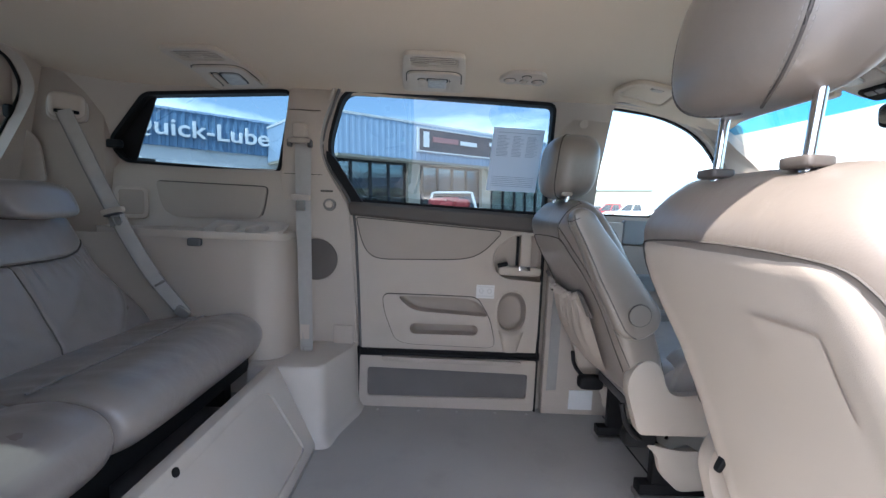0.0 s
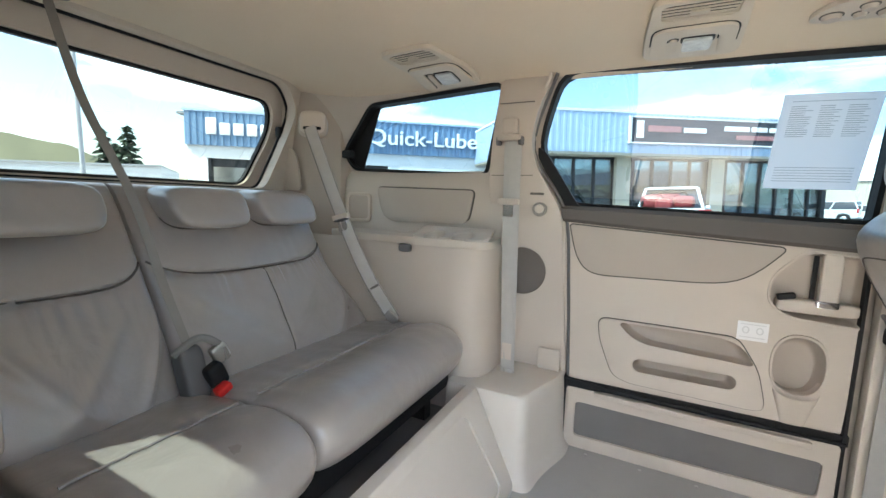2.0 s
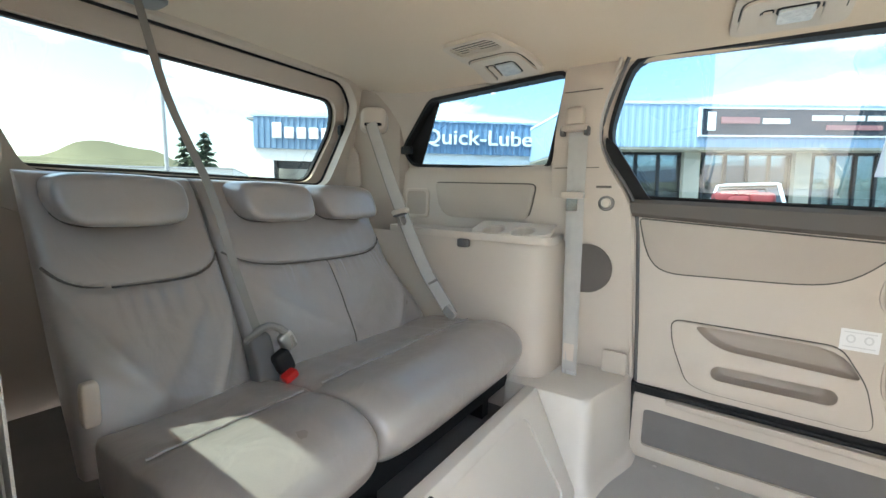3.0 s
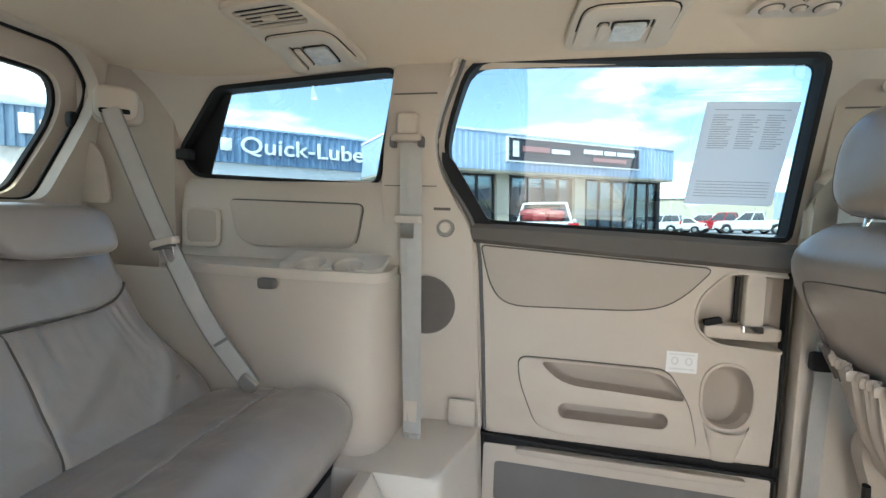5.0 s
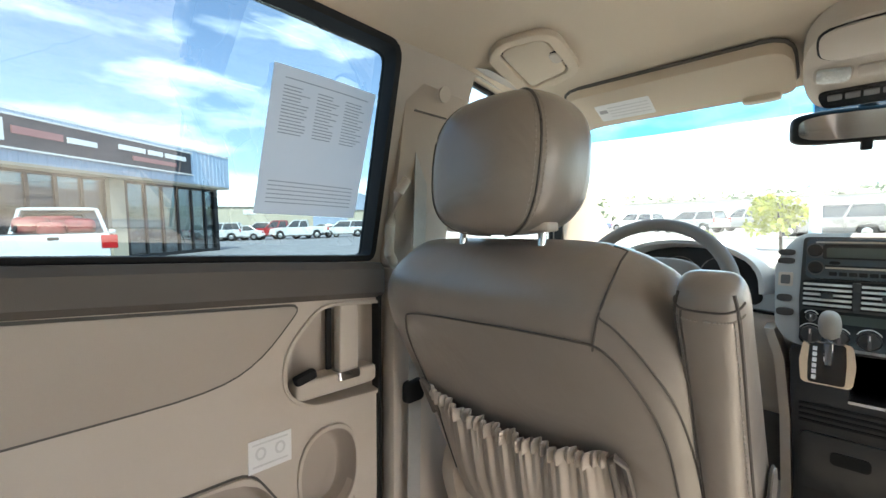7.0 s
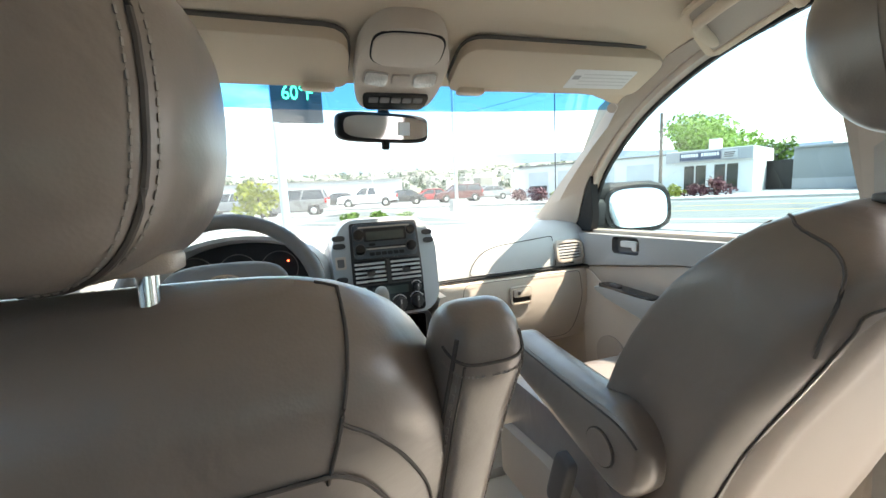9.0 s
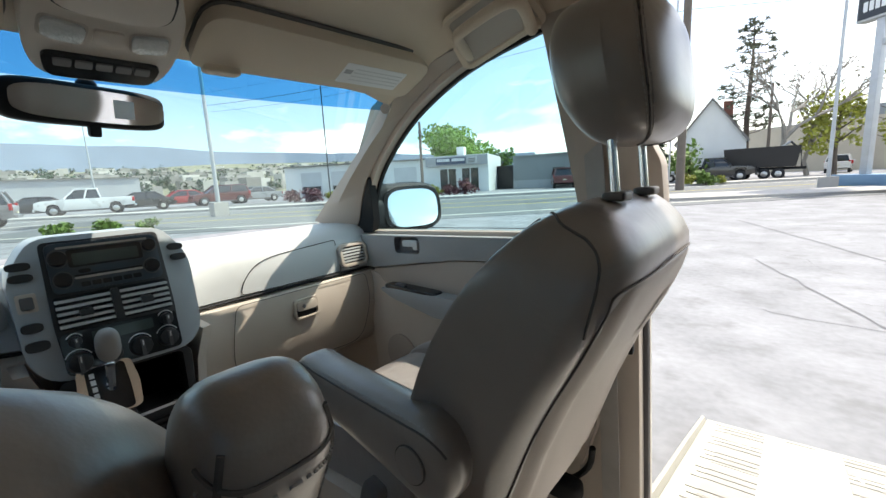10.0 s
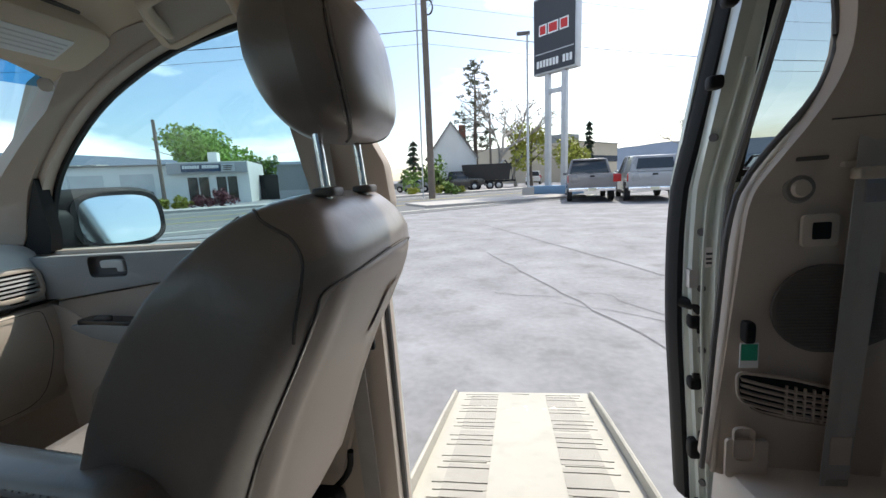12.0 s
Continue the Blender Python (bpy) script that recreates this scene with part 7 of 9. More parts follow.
for v, sz in ((1.60, 0.040), (1.44, 0.018), (0.90, 0.022), (0.74, 0.02), (0.56, 0.034)):
    part("edge_fitting", xf(superpad((0, 0, 0), (0.03, 0.03, sz * 1.6), (0.5, 0.5)), Matrix.Translation(right(0.108)(0.418 + DX - 0.02 * abs(1.1 - v), v, 0))), BLACK, sd_, "black edge fitting")
part("latch", box(-0.345, -0.324, -0.125, -0.098, 0.985, 1.03), STEEL, sd_, "steel latch plate", bevel=0.003)
part("inner_handle", xf(superpad((0, 0, 0), (0.05, 0.03, 0.10), (0.4, 0.4)), Matrix.Translation((-0.455, -0.052, 1.165))), BLACK, sd_, "black inner handle")
part("trim_inset", bowl(rrect(-0.470, -0.412, 0.965, 1.112, 0.012), 0.028, lambda u, v, w: Vector((u, -0.070 + w, v)), 0.002), VINYL, sd_)
part("jamb_ridge", tube([right(0.090)(q.x - 0.020, q.z, 0) for q in EDGE[6:]], 0.004, 8), PAINT_S, sd_, "folded metal ridge")
part("jamb_label", box(-0.371, -0.352, -0.0885, -0.0855, 1.038, 1.085), PAPER, sd_, "small white label with dark print", smooth=False)
for z in (1.046, 1.056, 1.068):
    part("label_bar", box(-0.369, -0.354, -0.0852, -0.0846, z, z + 0.005), FRAME_INK, sd_, smooth=False)
for x, z, h in ((-0.352, 0.885, 0.028), (-0.350, 0.935, 0.010), (-0.345, 0.760, 0.018), (-0.362, 0.600, 0.030), (-0.358, 0.975, 0.040)):
    part("jamb_hole", xf(superpad((0, 0, 0), (0.016, 0.010, h), (0.4, 0.4), 14, 8), Matrix.Translation((x, -0.100, z))), BLACK, sd_, "dark hole in the jamb")
part("striker_arm", tube([(-0.318, -0.13, 0.945), (-0.338, -0.110, 0.940), (-0.352, -0.098, 0.925)], [0.014, 0.013, 0.010], 10), BLACK, sd_, "black guide roller arm")
# door opening edge: sill and B-post edge
part("opening_sill", box(-0.40, 0.40, -0.075, 0.02, 0.285, 0.330), STEEL, None, "metal sill of the open side door", bevel=0.004, kind="structure", category="sill")
part("post_edge", tube([(0.396, 0.006, 0.33), (0.396, 0.006, 0.9), (0.396, 0.008, 1.2), (0.392, 0.055, 1.40), (0.388, 0.115, 1.645)], 0.010, 8), DARK, None, "dark rubber edge of the door opening", kind="structure", category="seal")
part("roof_edge", tube([(0.388, 0.118, 1.650), (0.0, 0.112, 1.664), (-0.465, 0.112, 1.668)], 0.012, 8), DARK, None, "dark rubber seal over the door opening", kind="structure", category="seal")

for nm, y0_, y1_ in (("body_side_left", 1.692, 1.704), ("body_side_right", -0.074, -0.062)):
    part(nm, box(-1.95, -0.40, y0_, y1_, 0.22, 1.19) if y0_ < 0 else box(-1.95, 1.9, y0_, y1_, 0.22, 1.19), PAINT_S, None, "silver sage painted body side of the van", smooth=False, kind="structure", category="body panel")
part("body_door_right", box(0.402, 1.9, -0.074, -0.062, 0.22, 1.14), PAINT_S, None, "silver sage painted front door skin", smooth=False, kind="structure", category="body panel")

# ---- fold-out ramp ----
ramp = thing("wheelchair_ramp", "pale metal wheelchair ramp folded out to the ground", "ramp")
RX0, RX1 = -0.283, 0.440
TOP, END = Vector((0, -0.06, 0.322)), Vector((0, -1.325, 0.020))


def onramp(u, v, w):
    """u across the van's length, v from the sill (0) to the ground (1)."""
    d = (END - TOP)
    n = Vector((0, -d.z, d.y)).normalized()
    n = n if n.z > 0 else -n
    p = TOP + d * v + n * w
    return Vector((u + 0.010 * v * (1 if u > 0 else 0), p.y, p.z))


slots = []
v, k = 0.965, 0
while v > 0.05:
    for a, b in ((RX1 - 0.045, RX1 - 0.045 - 0.19), (RX0 + 0.045 + 0.19, RX0 + 0.045)):
        jit = (0.012 if k % 3 == 1 else 0.0)
        slots.append([(b + jit, v), (a - jit, v), (a - jit, v - 0.0068), (b + jit, v - 0.0068)])
    k += 1
    v -= 0.038 if k % 3 else 0.082
slots.append([(0.03, 0.978), (0.13, 0.978), (0.13, 0.970), (0.03, 0.970)])
part("deck", plate([(RX0, 0.0), (RX1, 0.0), (RX1, 1.0), (RX0, 1.0)], slots, 0.010, onramp), RAMP, ramp, "slotted pale deck", smooth=False)
part("under_plate", plate([(RX0, 0.0), (RX1, 0.0), (RX1, 0.99), (RX0, 0.99)], [], 0.004, lambda u, v, w: onramp(u, v, w - 0.012)), BLACK, ramp, smooth=False)
for x0, x1 in ((RX1 - 0.235, RX1 - 0.085), (RX0 + 0.085, RX0 + 0.235)):
    for va, vb in ((0.945, 0.80), (0.775, 0.55), (0.53, 0.30), (0.28, 0.05)):
        ins = [s_ for s_ in slots[:-1] if s_[0][1] < va - 0.002 and s_[2][1] > vb + 0.002 and s_[0][0] < x1 and s_[1][0] > x0]
        cuts = sorted({(s_[2][1], s_[0][1]) for s_ in ins})
        v0 = vb
        for c0, c1 in cuts + [(va, va)]:
            if c0 - v0 > 0.004:
                part("grip_tread", plate([(x0, v0), (x1, v0), (x1, c0), (x0, c0)], [], 0.0015, lambda u, v, w: onramp(u, v, w + 0.0102)), RAMPG, ramp, smooth=False)
            v0 = c1
for x in (RX0, RX1):
    s_ = 1 if x > 0 else -1
    part("side_rail", loft([[onramp(x + s_ * 0.002, v, 0), onramp(x + s_ * 0.002, v, h), onramp(x + s_ * 0.010, v, h + 0.004), onramp(x + s_ * 0.016, v, h), onramp(x + s_ * 0.016, v, 0)] for v, h in ((0.0, 0.055), (0.6, 0.055), (0.93, 0.045), (0.985, 0.006))]), RAMP, ramp, "raised side rail")
part("hinge", tube([(RX0, -0.058, 0.324), (RX1, -0.058, 0.324)], 0.010, 10), STEEL, ramp, "steel hinge")
for k in range(14):
    random.seed(k)
    part("rivet", disc(onramp(0.078 + random.uniform(-0.3, 0.3), 0.80 - 0.02 * (k % 3), 0.010), (0, 0.2, 1), 0.004, 0.002, 8), STEEL, ramp)

# ---- outside: the car lot and its surroundings ----
OUT = []                         # all that stands outside; the lot rises slightly towards the van's front
EYE0 = Vector((0.0, 0.55, 0.0))


def far(az, d):
    return Vector((EYE0.x + d * math.cos(radians(az)), EYE0.y + d * math.sin(radians(az)), 0))


def outside(name, label, category, at, rz=0.0, group="", kind=""):
    th = thing(name, label, category, group, at, rz, kind)
    OUT.append(th)
    return th


ASPH = material("worn_concrete_lot", (0.245, 0.245, 0.255), 0.9, 0, 0.9, 16, 0.20, 1.3, dirt=0.55)
CRACKM = material("worn_crack", (0.15, 0.15, 0.155), 0.95, 0, 0.5, 40, 0.1, 2)
ROADM = material("asphalt_road", (0.145, 0.15, 0.15), 0.9, 0, 0.5, 50, 0.08, 0.4)
KERB = material("pale_concrete_kerb", (0.42, 0.40, 0.37), 0.85, 0, 0.4, 60, 0.06, 2)
WHITEP = material("white_building_paint", (0.74, 0.74, 0.72), 0.6, 0, 0.1, 80, 0.03, 0.8)
BLUEC = material("blue_corrugated_steel", (0.15, 0.265, 0.40), 0.45, 0.1, 0, 60, 0.05, 0.7)
PALEBL = material("pale_blue_metal_panel", (0.40, 0.52, 0.66), 0.4, 0.2, 0, 60, 0.04, 0.8)
FRAMED = material("dark_bronze_frame", (0.03, 0.03, 0.032), 0.4, 0.4, 0, 60, 0.05, 1)
BEIGE = material("beige_stucco", (0.50, 0.44, 0.34), 0.85, 0, 0.3, 40, 0.05, 0.6)
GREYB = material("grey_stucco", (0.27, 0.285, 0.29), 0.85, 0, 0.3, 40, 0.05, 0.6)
NAVYP = material("navy_sign_paint", (0.03, 0.06, 0.12), 0.4, 0, 0, 30, 0.08, 1)
SIGNB = material("charcoal_sign_face", (0.028, 0.032, 0.042), 0.35, 0, 0, 30, 0.1, 1)
SILVERM = material("galvanised_pole", (0.50, 0.51, 0.52), 0.45, 0.6, 0.1, 40, 0.08, 2)
POLEW = material("weathered_timber_pole", (0.17, 0.14, 0.115), 0.9, 0, 0.6, 30, 0.1, 3)
TWIG = material("pale_grey_twigs", (0.27, 0.25, 0.22), 0.9, 0, 0.6, 25, 0.12, 3)
BARK = material("bark", (0.13, 0.105, 0.085), 0.95, 0, 0.8, 25, 0.15, 3)
LEAF = material("green_leaves", (0.12, 0.20, 0.035), 0.6, 0, 0, 20, 0.15, 0.5, island=0.35)
LEAFG = material("bright_spring_leaves", (0.20, 0.34, 0.05), 0.6, 0, 0, 20, 0.15, 0.5, island=0.35)
LEAFP = material("airy_pine_needles", (0.10, 0.115, 0.075), 0.7, 0, 0, 20, 0.15, 0.5, island=0.4)
LEAFY = material("yellow_green_leaves", (0.28, 0.30, 0.04), 0.6, 0, 0, 20, 0.15, 0.5, island=0.35)
LEAFC = material("conifer_needles", (0.045, 0.075, 0.045), 0.7, 0, 0, 20, 0.15, 0.5, island=0.4)
LEAFB = material("budding_twigs", (0.24, 0.22, 0.15), 0.8, 0, 0, 20, 0.15, 0.5, island=0.3)
LEAFR = material("dark_red_leaves", (0.12, 0.035, 0.045), 0.6, 0, 0, 20, 0.15, 0.5, island=0.35)
CARGO = material("dull_red_tarpaulin", (0.26, 0.035, 0.035), 0.7, 0, 0.6, 12, 0.2, 3)
ROLLER = material("pale_grey_roller_door", (0.55, 0.56, 0.57), 0.6, 0, 0.1, 40, 0.05, 0.8)
GREYW = material("pale_grey_siding", (0.40, 0.41, 0.42), 0.7, 0, 0.2, 40, 0.06, 0.6)
TOWN = material("hillside_house_walls", (0.42, 0.40, 0.37), 0.8, 0, 0, 5, 0.05, 0.1, island=0.5)
HILLG = material("sagebrush_hill", (0.21, 0.205, 0.13), 0.95, 0, 0.3, 0.4, 0.14, 0.03)
# far ridges: the blue of distance haze is mixed into the base colour
HILLB = material("haze_tinted_hill", (0.21, 0.255, 0.32), 0.95, 0, 0.2, 0.4, 0.10, 0.02)
BRICK = material("red_brick_chimney", (0.26, 0.11, 0.08), 0.85, 0, 0.5, 30, 0.12, 6)
ROOFM = material("grey_shingle", (0.20, 0.19, 0.18), 0.9, 0, 0.5, 20, 0.1, 2)
TYRE = material("tyre_rubber", (0.02, 0.02, 0.021), 0.8, 0, 0.3, 80, 0.1, 5)
YELLOWL = material("yellow_road_paint", (0.50, 0.42, 0.10), 0.8, 0, 0, 40, 0.10, 2)
LINE = material("road_paint", (0.6, 0.58, 0.5), 0.8, 0, 0, 40, 0.08, 2)

bm = bmesh.new()
bm.faces.new([bm.verts.new(p) for p in ((-900, -900, 0), (900, -900, 0), (900, 900, 0), (-900, 900, 0))])
ground = part("ground", bm, ASPH, None, "worn grey concrete car lot with joints", smooth=False, kind="structure", category="ground")
OUT.append(ground)
# cracks and joints of the lot
for i, (a, b) in enumerate((((-84, 11.5), (-109, 5.2)), ((-85, 6.6), (-110, 2.8)), ((-109, 5.2), (-150, 5.6)))):
    p, q = far(*a), far(*b)
    random.seed(i)
    pts = [p.lerp(q, k / 14) + Vector((random.uniform(-0.03, 0.03), random.uniform(-0.03, 0.03), 0)) for k in range(15)]
    rings = [[v + Vector((0, 0.03, 0.004)), v + Vector((0, -0.03, 0.004))] for v in pts]
    part("lot_joint", loft(rings, cap=False, closed=False), CRACKM, ground, "dark worn joint in the concrete")
rng = random.Random(77)
for _ in range(16):
    p = Vector((rng.uniform(-5, 5.5), rng.uniform(-13, -1.6), 0.003))
    a = rng.uniform(0, 6.28)
    pts = [p]
    for k in range(rng.randrange(6, 16)):
        a += rng.gauss(0, 0.45)
        pts.append(pts[-1] + Vector((math.cos(a), math.sin(a), 0)) * rng.uniform(0.08, 0.25))
    w_ = rng.uniform(0.002, 0.005)
    part("lot_crack", loft([[v + Vector((w_, w_, 0)), v - Vector((w_, w_, 0))] for v in pts], cap=False, closed=False), CRACKM, ground, "hairline crack in the concrete")
# road across the front and right, with kerbs
def strip(name, p, q, w, z, mat, label, cat, kind="structure"):
    d = (q - p).normalized()
    n = Vector((-d.y, d.x, 0)) * w / 2
    b = bmesh.new()
    top = [b.verts.new(v + Vector((0, 0, z))) for v in (p - n, q - n, q + n, p + n)]
    b.faces.new(top)
    r_ = bmesh.ops.extrude_face_region(b, geom=b.faces[:])
    for v in r_["geom"]:
        if isinstance(v, bmesh.types.BMVert):
            v.co.z = -0.05
    o = part(name, b, mat, None, label, smooth=False, kind=kind, category=cat)
    OUT.append(o)
    return o


strip("road", Vector((60, 60, 0)), Vector((28, -17, 0)), 15, 0.006, ROADM, "grey asphalt street with a painted line", "road")
strip("road_line", Vector((60, 60, 0)), Vector((34, -2.6, 0)), 0.25, 0.011, LINE, "pale painted line along the street", "road marking")
strip("pavement", Vector((69.5, 57, 0)), Vector((45.5, -0.4, 0)), 2.2, 0.12, KERB, "pale concrete pavement beyond the street", "pavement")
strip("lot_kerb", Vector((52.5, 62, 0)), Vector((26, -1.7, 0)), 0.5, 0.14, KERB, "concrete kerb between lot and street", "kerb")


def along(k, off):
    """A point of the side street: k metres along it, off metres from the van's middle."""
    return EYE0 + Vector((0.695, -0.719, 0)) * off + Vector((0.719, 0.695, 0)) * k


strip("road", along(-90, 20.2), along(17, 20.2), 13.6, 0.012, ROADM, "grey asphalt side street with yellow lines", "road")
for off, w_, m_ in ((25.6, 0.18, LINE), (21.6, 0.16, YELLOWL), (18.4, 0.16, YELLOWL), (14.6, 0.18, LINE)):
    strip("road_line", along(-90, off), along(16, off), w_, 0.018, m_, "faded painted line along the side street", "road marking")
strip("pavement", along(-90, 28.2), along(34, 28.2), 2.2, 0.14, KERB, "pale concrete pavement before the shops", "pavement")
strip("island_kerb", far(-76, 19.5), far(-97, 24), 3.0, 0.12, KERB, "raised concrete island round the sign", "kerb")


def wallbox(th, name, mat, p, q, z0, z1, depth, label="", out=0.0, parent=None):
    """A slab standing on the line from p to q, depth behind it; out metres proud."""
    d = (q - p).normalized()
    n = Vector((-d.y, d.x, 0))
    if n.dot(p - EYE0) < 0:
        n = -n
    a, b = p - n * out, q - n * out
    bm_ = bmesh.new()
    lo = [bm_.verts.new(v + Vector((0, 0, z0))) for v in (a, b, b + n * depth, a + n * depth)]
    hi = [bm_.verts.new(v.co + Vector((0, 0, z1 - z0))) for v in lo]
    bm_.faces.new(lo[::-1])
    bm_.faces.new(hi)
    for i in range(4):
        bm_.faces.new((lo[i], lo[(i + 1) % 4], hi[(i + 1) % 4], hi[i]))
    return part(name, bm_, mat, parent or th, label, smooth=False)


def corrugated(th, p, q, z0, z1, mat, out, pitch=0.30, deep=0.05):
    d = q - p
    n = Vector((-d.y, d.x, 0)).normalized()
    if n.dot(p - EYE0) > 0:
        n = -n
    k = int(d.length / pitch)
    pts = []
    for i in range(k):
        for f, h in ((0, 0), (0.35, 0), (0.45, deep), (0.80, deep), (0.90, 0)):
            pts.append(p + d * ((i + f) / k) + n * (out + h))
    return part("ribbed_fascia", loft([[v + Vector((0, 0, z)) for v in pts] for z in (z0, z1)], cap=False, closed=False), mat, th, "blue ribbed steel fascia", smooth=False)


def lettering(th, text, p, q, z, size, mat, depth=0.12, bars=False, out=0.0):
    """Raised letters from p to q; or plain rounded blocks where they are not to be spelt."""
    d = (q - p).normalized()
    n = Vector((-d.y, d.x, 0))
    if n.dot(p - EYE0) > 0:
        n = -n
    p, q = p + n * out, q + n * out
    if bars:
        L = (q - p).length
        k = len(text)
        for i in range(k):
            a = p + d * (L * (i + 0.08) / k)
            b = p + d * (L * (i + 0.85) / k)
            h = size if text[i] == "T" else size * 0.72
            part("sign_block", loft([[a + Vector((0, 0, z)), b + Vector((0, 0, z)), b + Vector((0, 0, z + h)), a + Vector((0, 0, z + h))], [a + n * depth + Vector((0, 0, z)), b + n * depth + Vector((0, 0, z)), b + n * depth + Vector((0, 0, z + h)), a + n * depth + Vector((0, 0, z + h))]]), mat, th, bevel=0.05)
        return
    cu = bpy.data.curves.new("letters", "FONT")
    cu.body, cu.size, cu.extrude, cu.bevel_depth = text, 1.0, 0.06, 0.01
    tmp = bpy.data.objects.new("tmp", cu)
    me = bpy.data.meshes.new_from_object(tmp)
    bpy.data.objects.remove(tmp)
    bpy.data.curves.remove(cu)
    xs_ = [v.co.x for v in me.vertices]
    x0, x1 = min(xs_), max(xs_)
    L = (q - p).length
    for v in me.vertices:
        t = (v.co.x - x0) / (x1 - x0)
        v.co = p + d * (L * t) + n * (v.co.z + 0.08) + Vector((0, 0, z + v.co.y * size))
    me.materials.append(mat)
    o = new("sign_letters", me)
    o.parent = th
    tagged(o, "raised white letters")


DULLR = material("faded_red_letters", (0.36, 0.14, 0.14), 0.5)
LETW = material("white_sign_letters", (0.82, 0.83, 0.83), 0.45, 0, 0, 30, 0.02, 2)

# lube building
A, B = Vector((-20.9, 12.4, 0)), Vector((-8.0, 21.6, 0))
lube = outside("lube_building", "white service building with blue ribbed fascia and open bays", "building", (0, 0, 0))
L = B - A
wn_ = Vector((-L.y, L.x, 0)).normalized()


def on(t):
    return A + L * t


for t0, t1 in ((0.045, 0.085), (0.245, 0.30), (0.46, 0.51), (0.64, 1.0)):
    wallbox(lube, "wall", WHITEP, on(t0), on(t1), -1.0, 3.6, 0.4, "white painted wall")
for t0, t1 in ((0.085, 0.245), (0.30, 0.46), (0.51, 0.64)):
    wallbox(lube, "lintel", WHITEP, on(t0), on(t1), 2.95, 3.6, 0.4)
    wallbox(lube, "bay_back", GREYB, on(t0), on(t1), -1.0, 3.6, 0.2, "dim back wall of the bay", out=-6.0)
    wallbox(lube, "bay_door_frame", FRAMED, on(t0), on(t0 + 0.008), -1.0, 2.95, 0.3, out=-0.05)
    wallbox(lube, "bay_door", FRAMED, on(t0), on(t1), 2.55, 2.95, 0.12, "dark raised bay door", out=-0.2)
    wallbox(lube, "bay_tool_chest", DARK, on(t0 + 0.03), on(t0 + 0.07), -1.0, 1.3, 0.6, out=-3.0)
    wallbox(lube, "bay_shelf", STEEL, on(t0 + 0.09), on(t1 - 0.02), 1.0, 1.9, 0.5, out=-4.5)
for t in (0.11, 0.19, 0.34, 0.42, 0.54, 0.61):
    p = on(t) + wn_ * 2.5
    part("bay_lamp", box(p.x - 0.5, p.x + 0.5, p.y - 0.1, p.y + 0.1, 3.15, 3.25), glow("fluorescent_tube", (1.0, 0.97, 0.9), 4.0), lube, "lit fluorescent lamp")
wallbox(lube, "wall_end", WHITEP, on(0.045), on(0.045) + wn_ * 9, -1.0, 3.6, 0.3)
wallbox(lube, "fascia_backing", BLUEC, A + L.normalized() * 0.4, B, 3.55, 5.15, 0.6, out=0.15)
corrugated(lube, A + L.normalized() * 0.4, B, 3.55, 5.15, BLUEC, 0.16)
wallbox(lube, "fascia_cap", PALEBL, A + L.normalized() * 0.35, B, 5.13, 5.23, 0.8, out=0.25)
wallbox(lube, "roof", GREYB, A, B, 5.0, 5.1, 12)
lettering(lube, "Txxxxxxxxxxx", on(0.085), on(0.558), 4.05, 0.80, LETW, bars=True, out=0.20)
lettering(lube, "Quick-Lube", on(0.575), on(0.935), 4.02, 1.06, LETW, out=0.20)

# showroom
C, D, E = Vector((-4.75, 17.75, 0)), Vector((7.55, 26.9, 0)), Vector((-8.6, 22.2, 0))
show = outside("showroom", "car showroom with pale blue fascia and dark glazed front", "building", (0, 0, 0))
for p, q in ((C, D), (E, C)):
    wallbox(show, "fascia", PALEBL, p, q, 3.55, 5.2, 2.0, "pale blue metal fascia", out=0.9)
    corrugated(show, p, q, 3.55, 5.2, PALEBL, 0.905, 0.28, 0.016)
    wallbox(show, "fascia_cap", WHITEP, p, q, 5.18, 5.28, 2.0, out=0.95)
    wallbox(show, "soffit", BEIGE, p, q, 3.45, 3.55, 2.0, out=0.88)
wallbox(show, "roof", GREYB, C, D, 5.0, 5.1, 14)
CD = D - C
wallbox(show, "inner_wall", BEIGE, C, D, 0, 3.5, 0.2, "pale inner wall", out=-6)
SGLASS = glass("shop_window_glass", (0.35, 0.42, 0.44), 0.18)
n_p = 16
for i in range(n_p):
    t0, t1 = i / n_p, (i + 1) / n_p
    if i in (4, 9):
        wallbox(show, "column", BEIGE, C + CD * t0, C + CD * (t0 + 0.045), 0, 3.5, 0.7, "beige stucco column", out=0.25)
    g = wallbox(show, "shop_pane", SGLASS, C + CD * (t0 + 0.004), C + CD * (t1 - 0.004), 0.15, 3.4, 0.02, "large shop window pane")
    wallbox(show, "mullion", FRAMED, C + CD * (t0 - 0.004), C + CD * (t0 + 0.004), 0, 3.5, 0.15, "dark mullion", out=0.05)
wallbox(show, "transom", FRAMED, C, D, 3.35, 3.5, 0.15, out=0.06)
wallbox(show, "plinth", FRAMED, C, D, 0, 0.16, 0.15, out=0.06)
wallbox(show, "end_post", FRAMED, D - CD.normalized() * 0.25, D, 0, 3.5, 0.3, out=0.1)
CE = E - C
for i in range(6):
    t0, t1 = i / 6, (i + 1) / 6
    wallbox(show, "shop_pane", SGLASS, C + CE * (t0 + 0.01), C + CE * (t1 - 0.01), 0.15, 3.4, 0.02)
    wallbox(show, "mullion", FRAMED, C + CE * (t0 - 0.008), C + CE * (t0 + 0.008), 0, 3.5, 0.15, out=0.05)
SA, SB = C + CD * 0.255, C + CD * 0.80
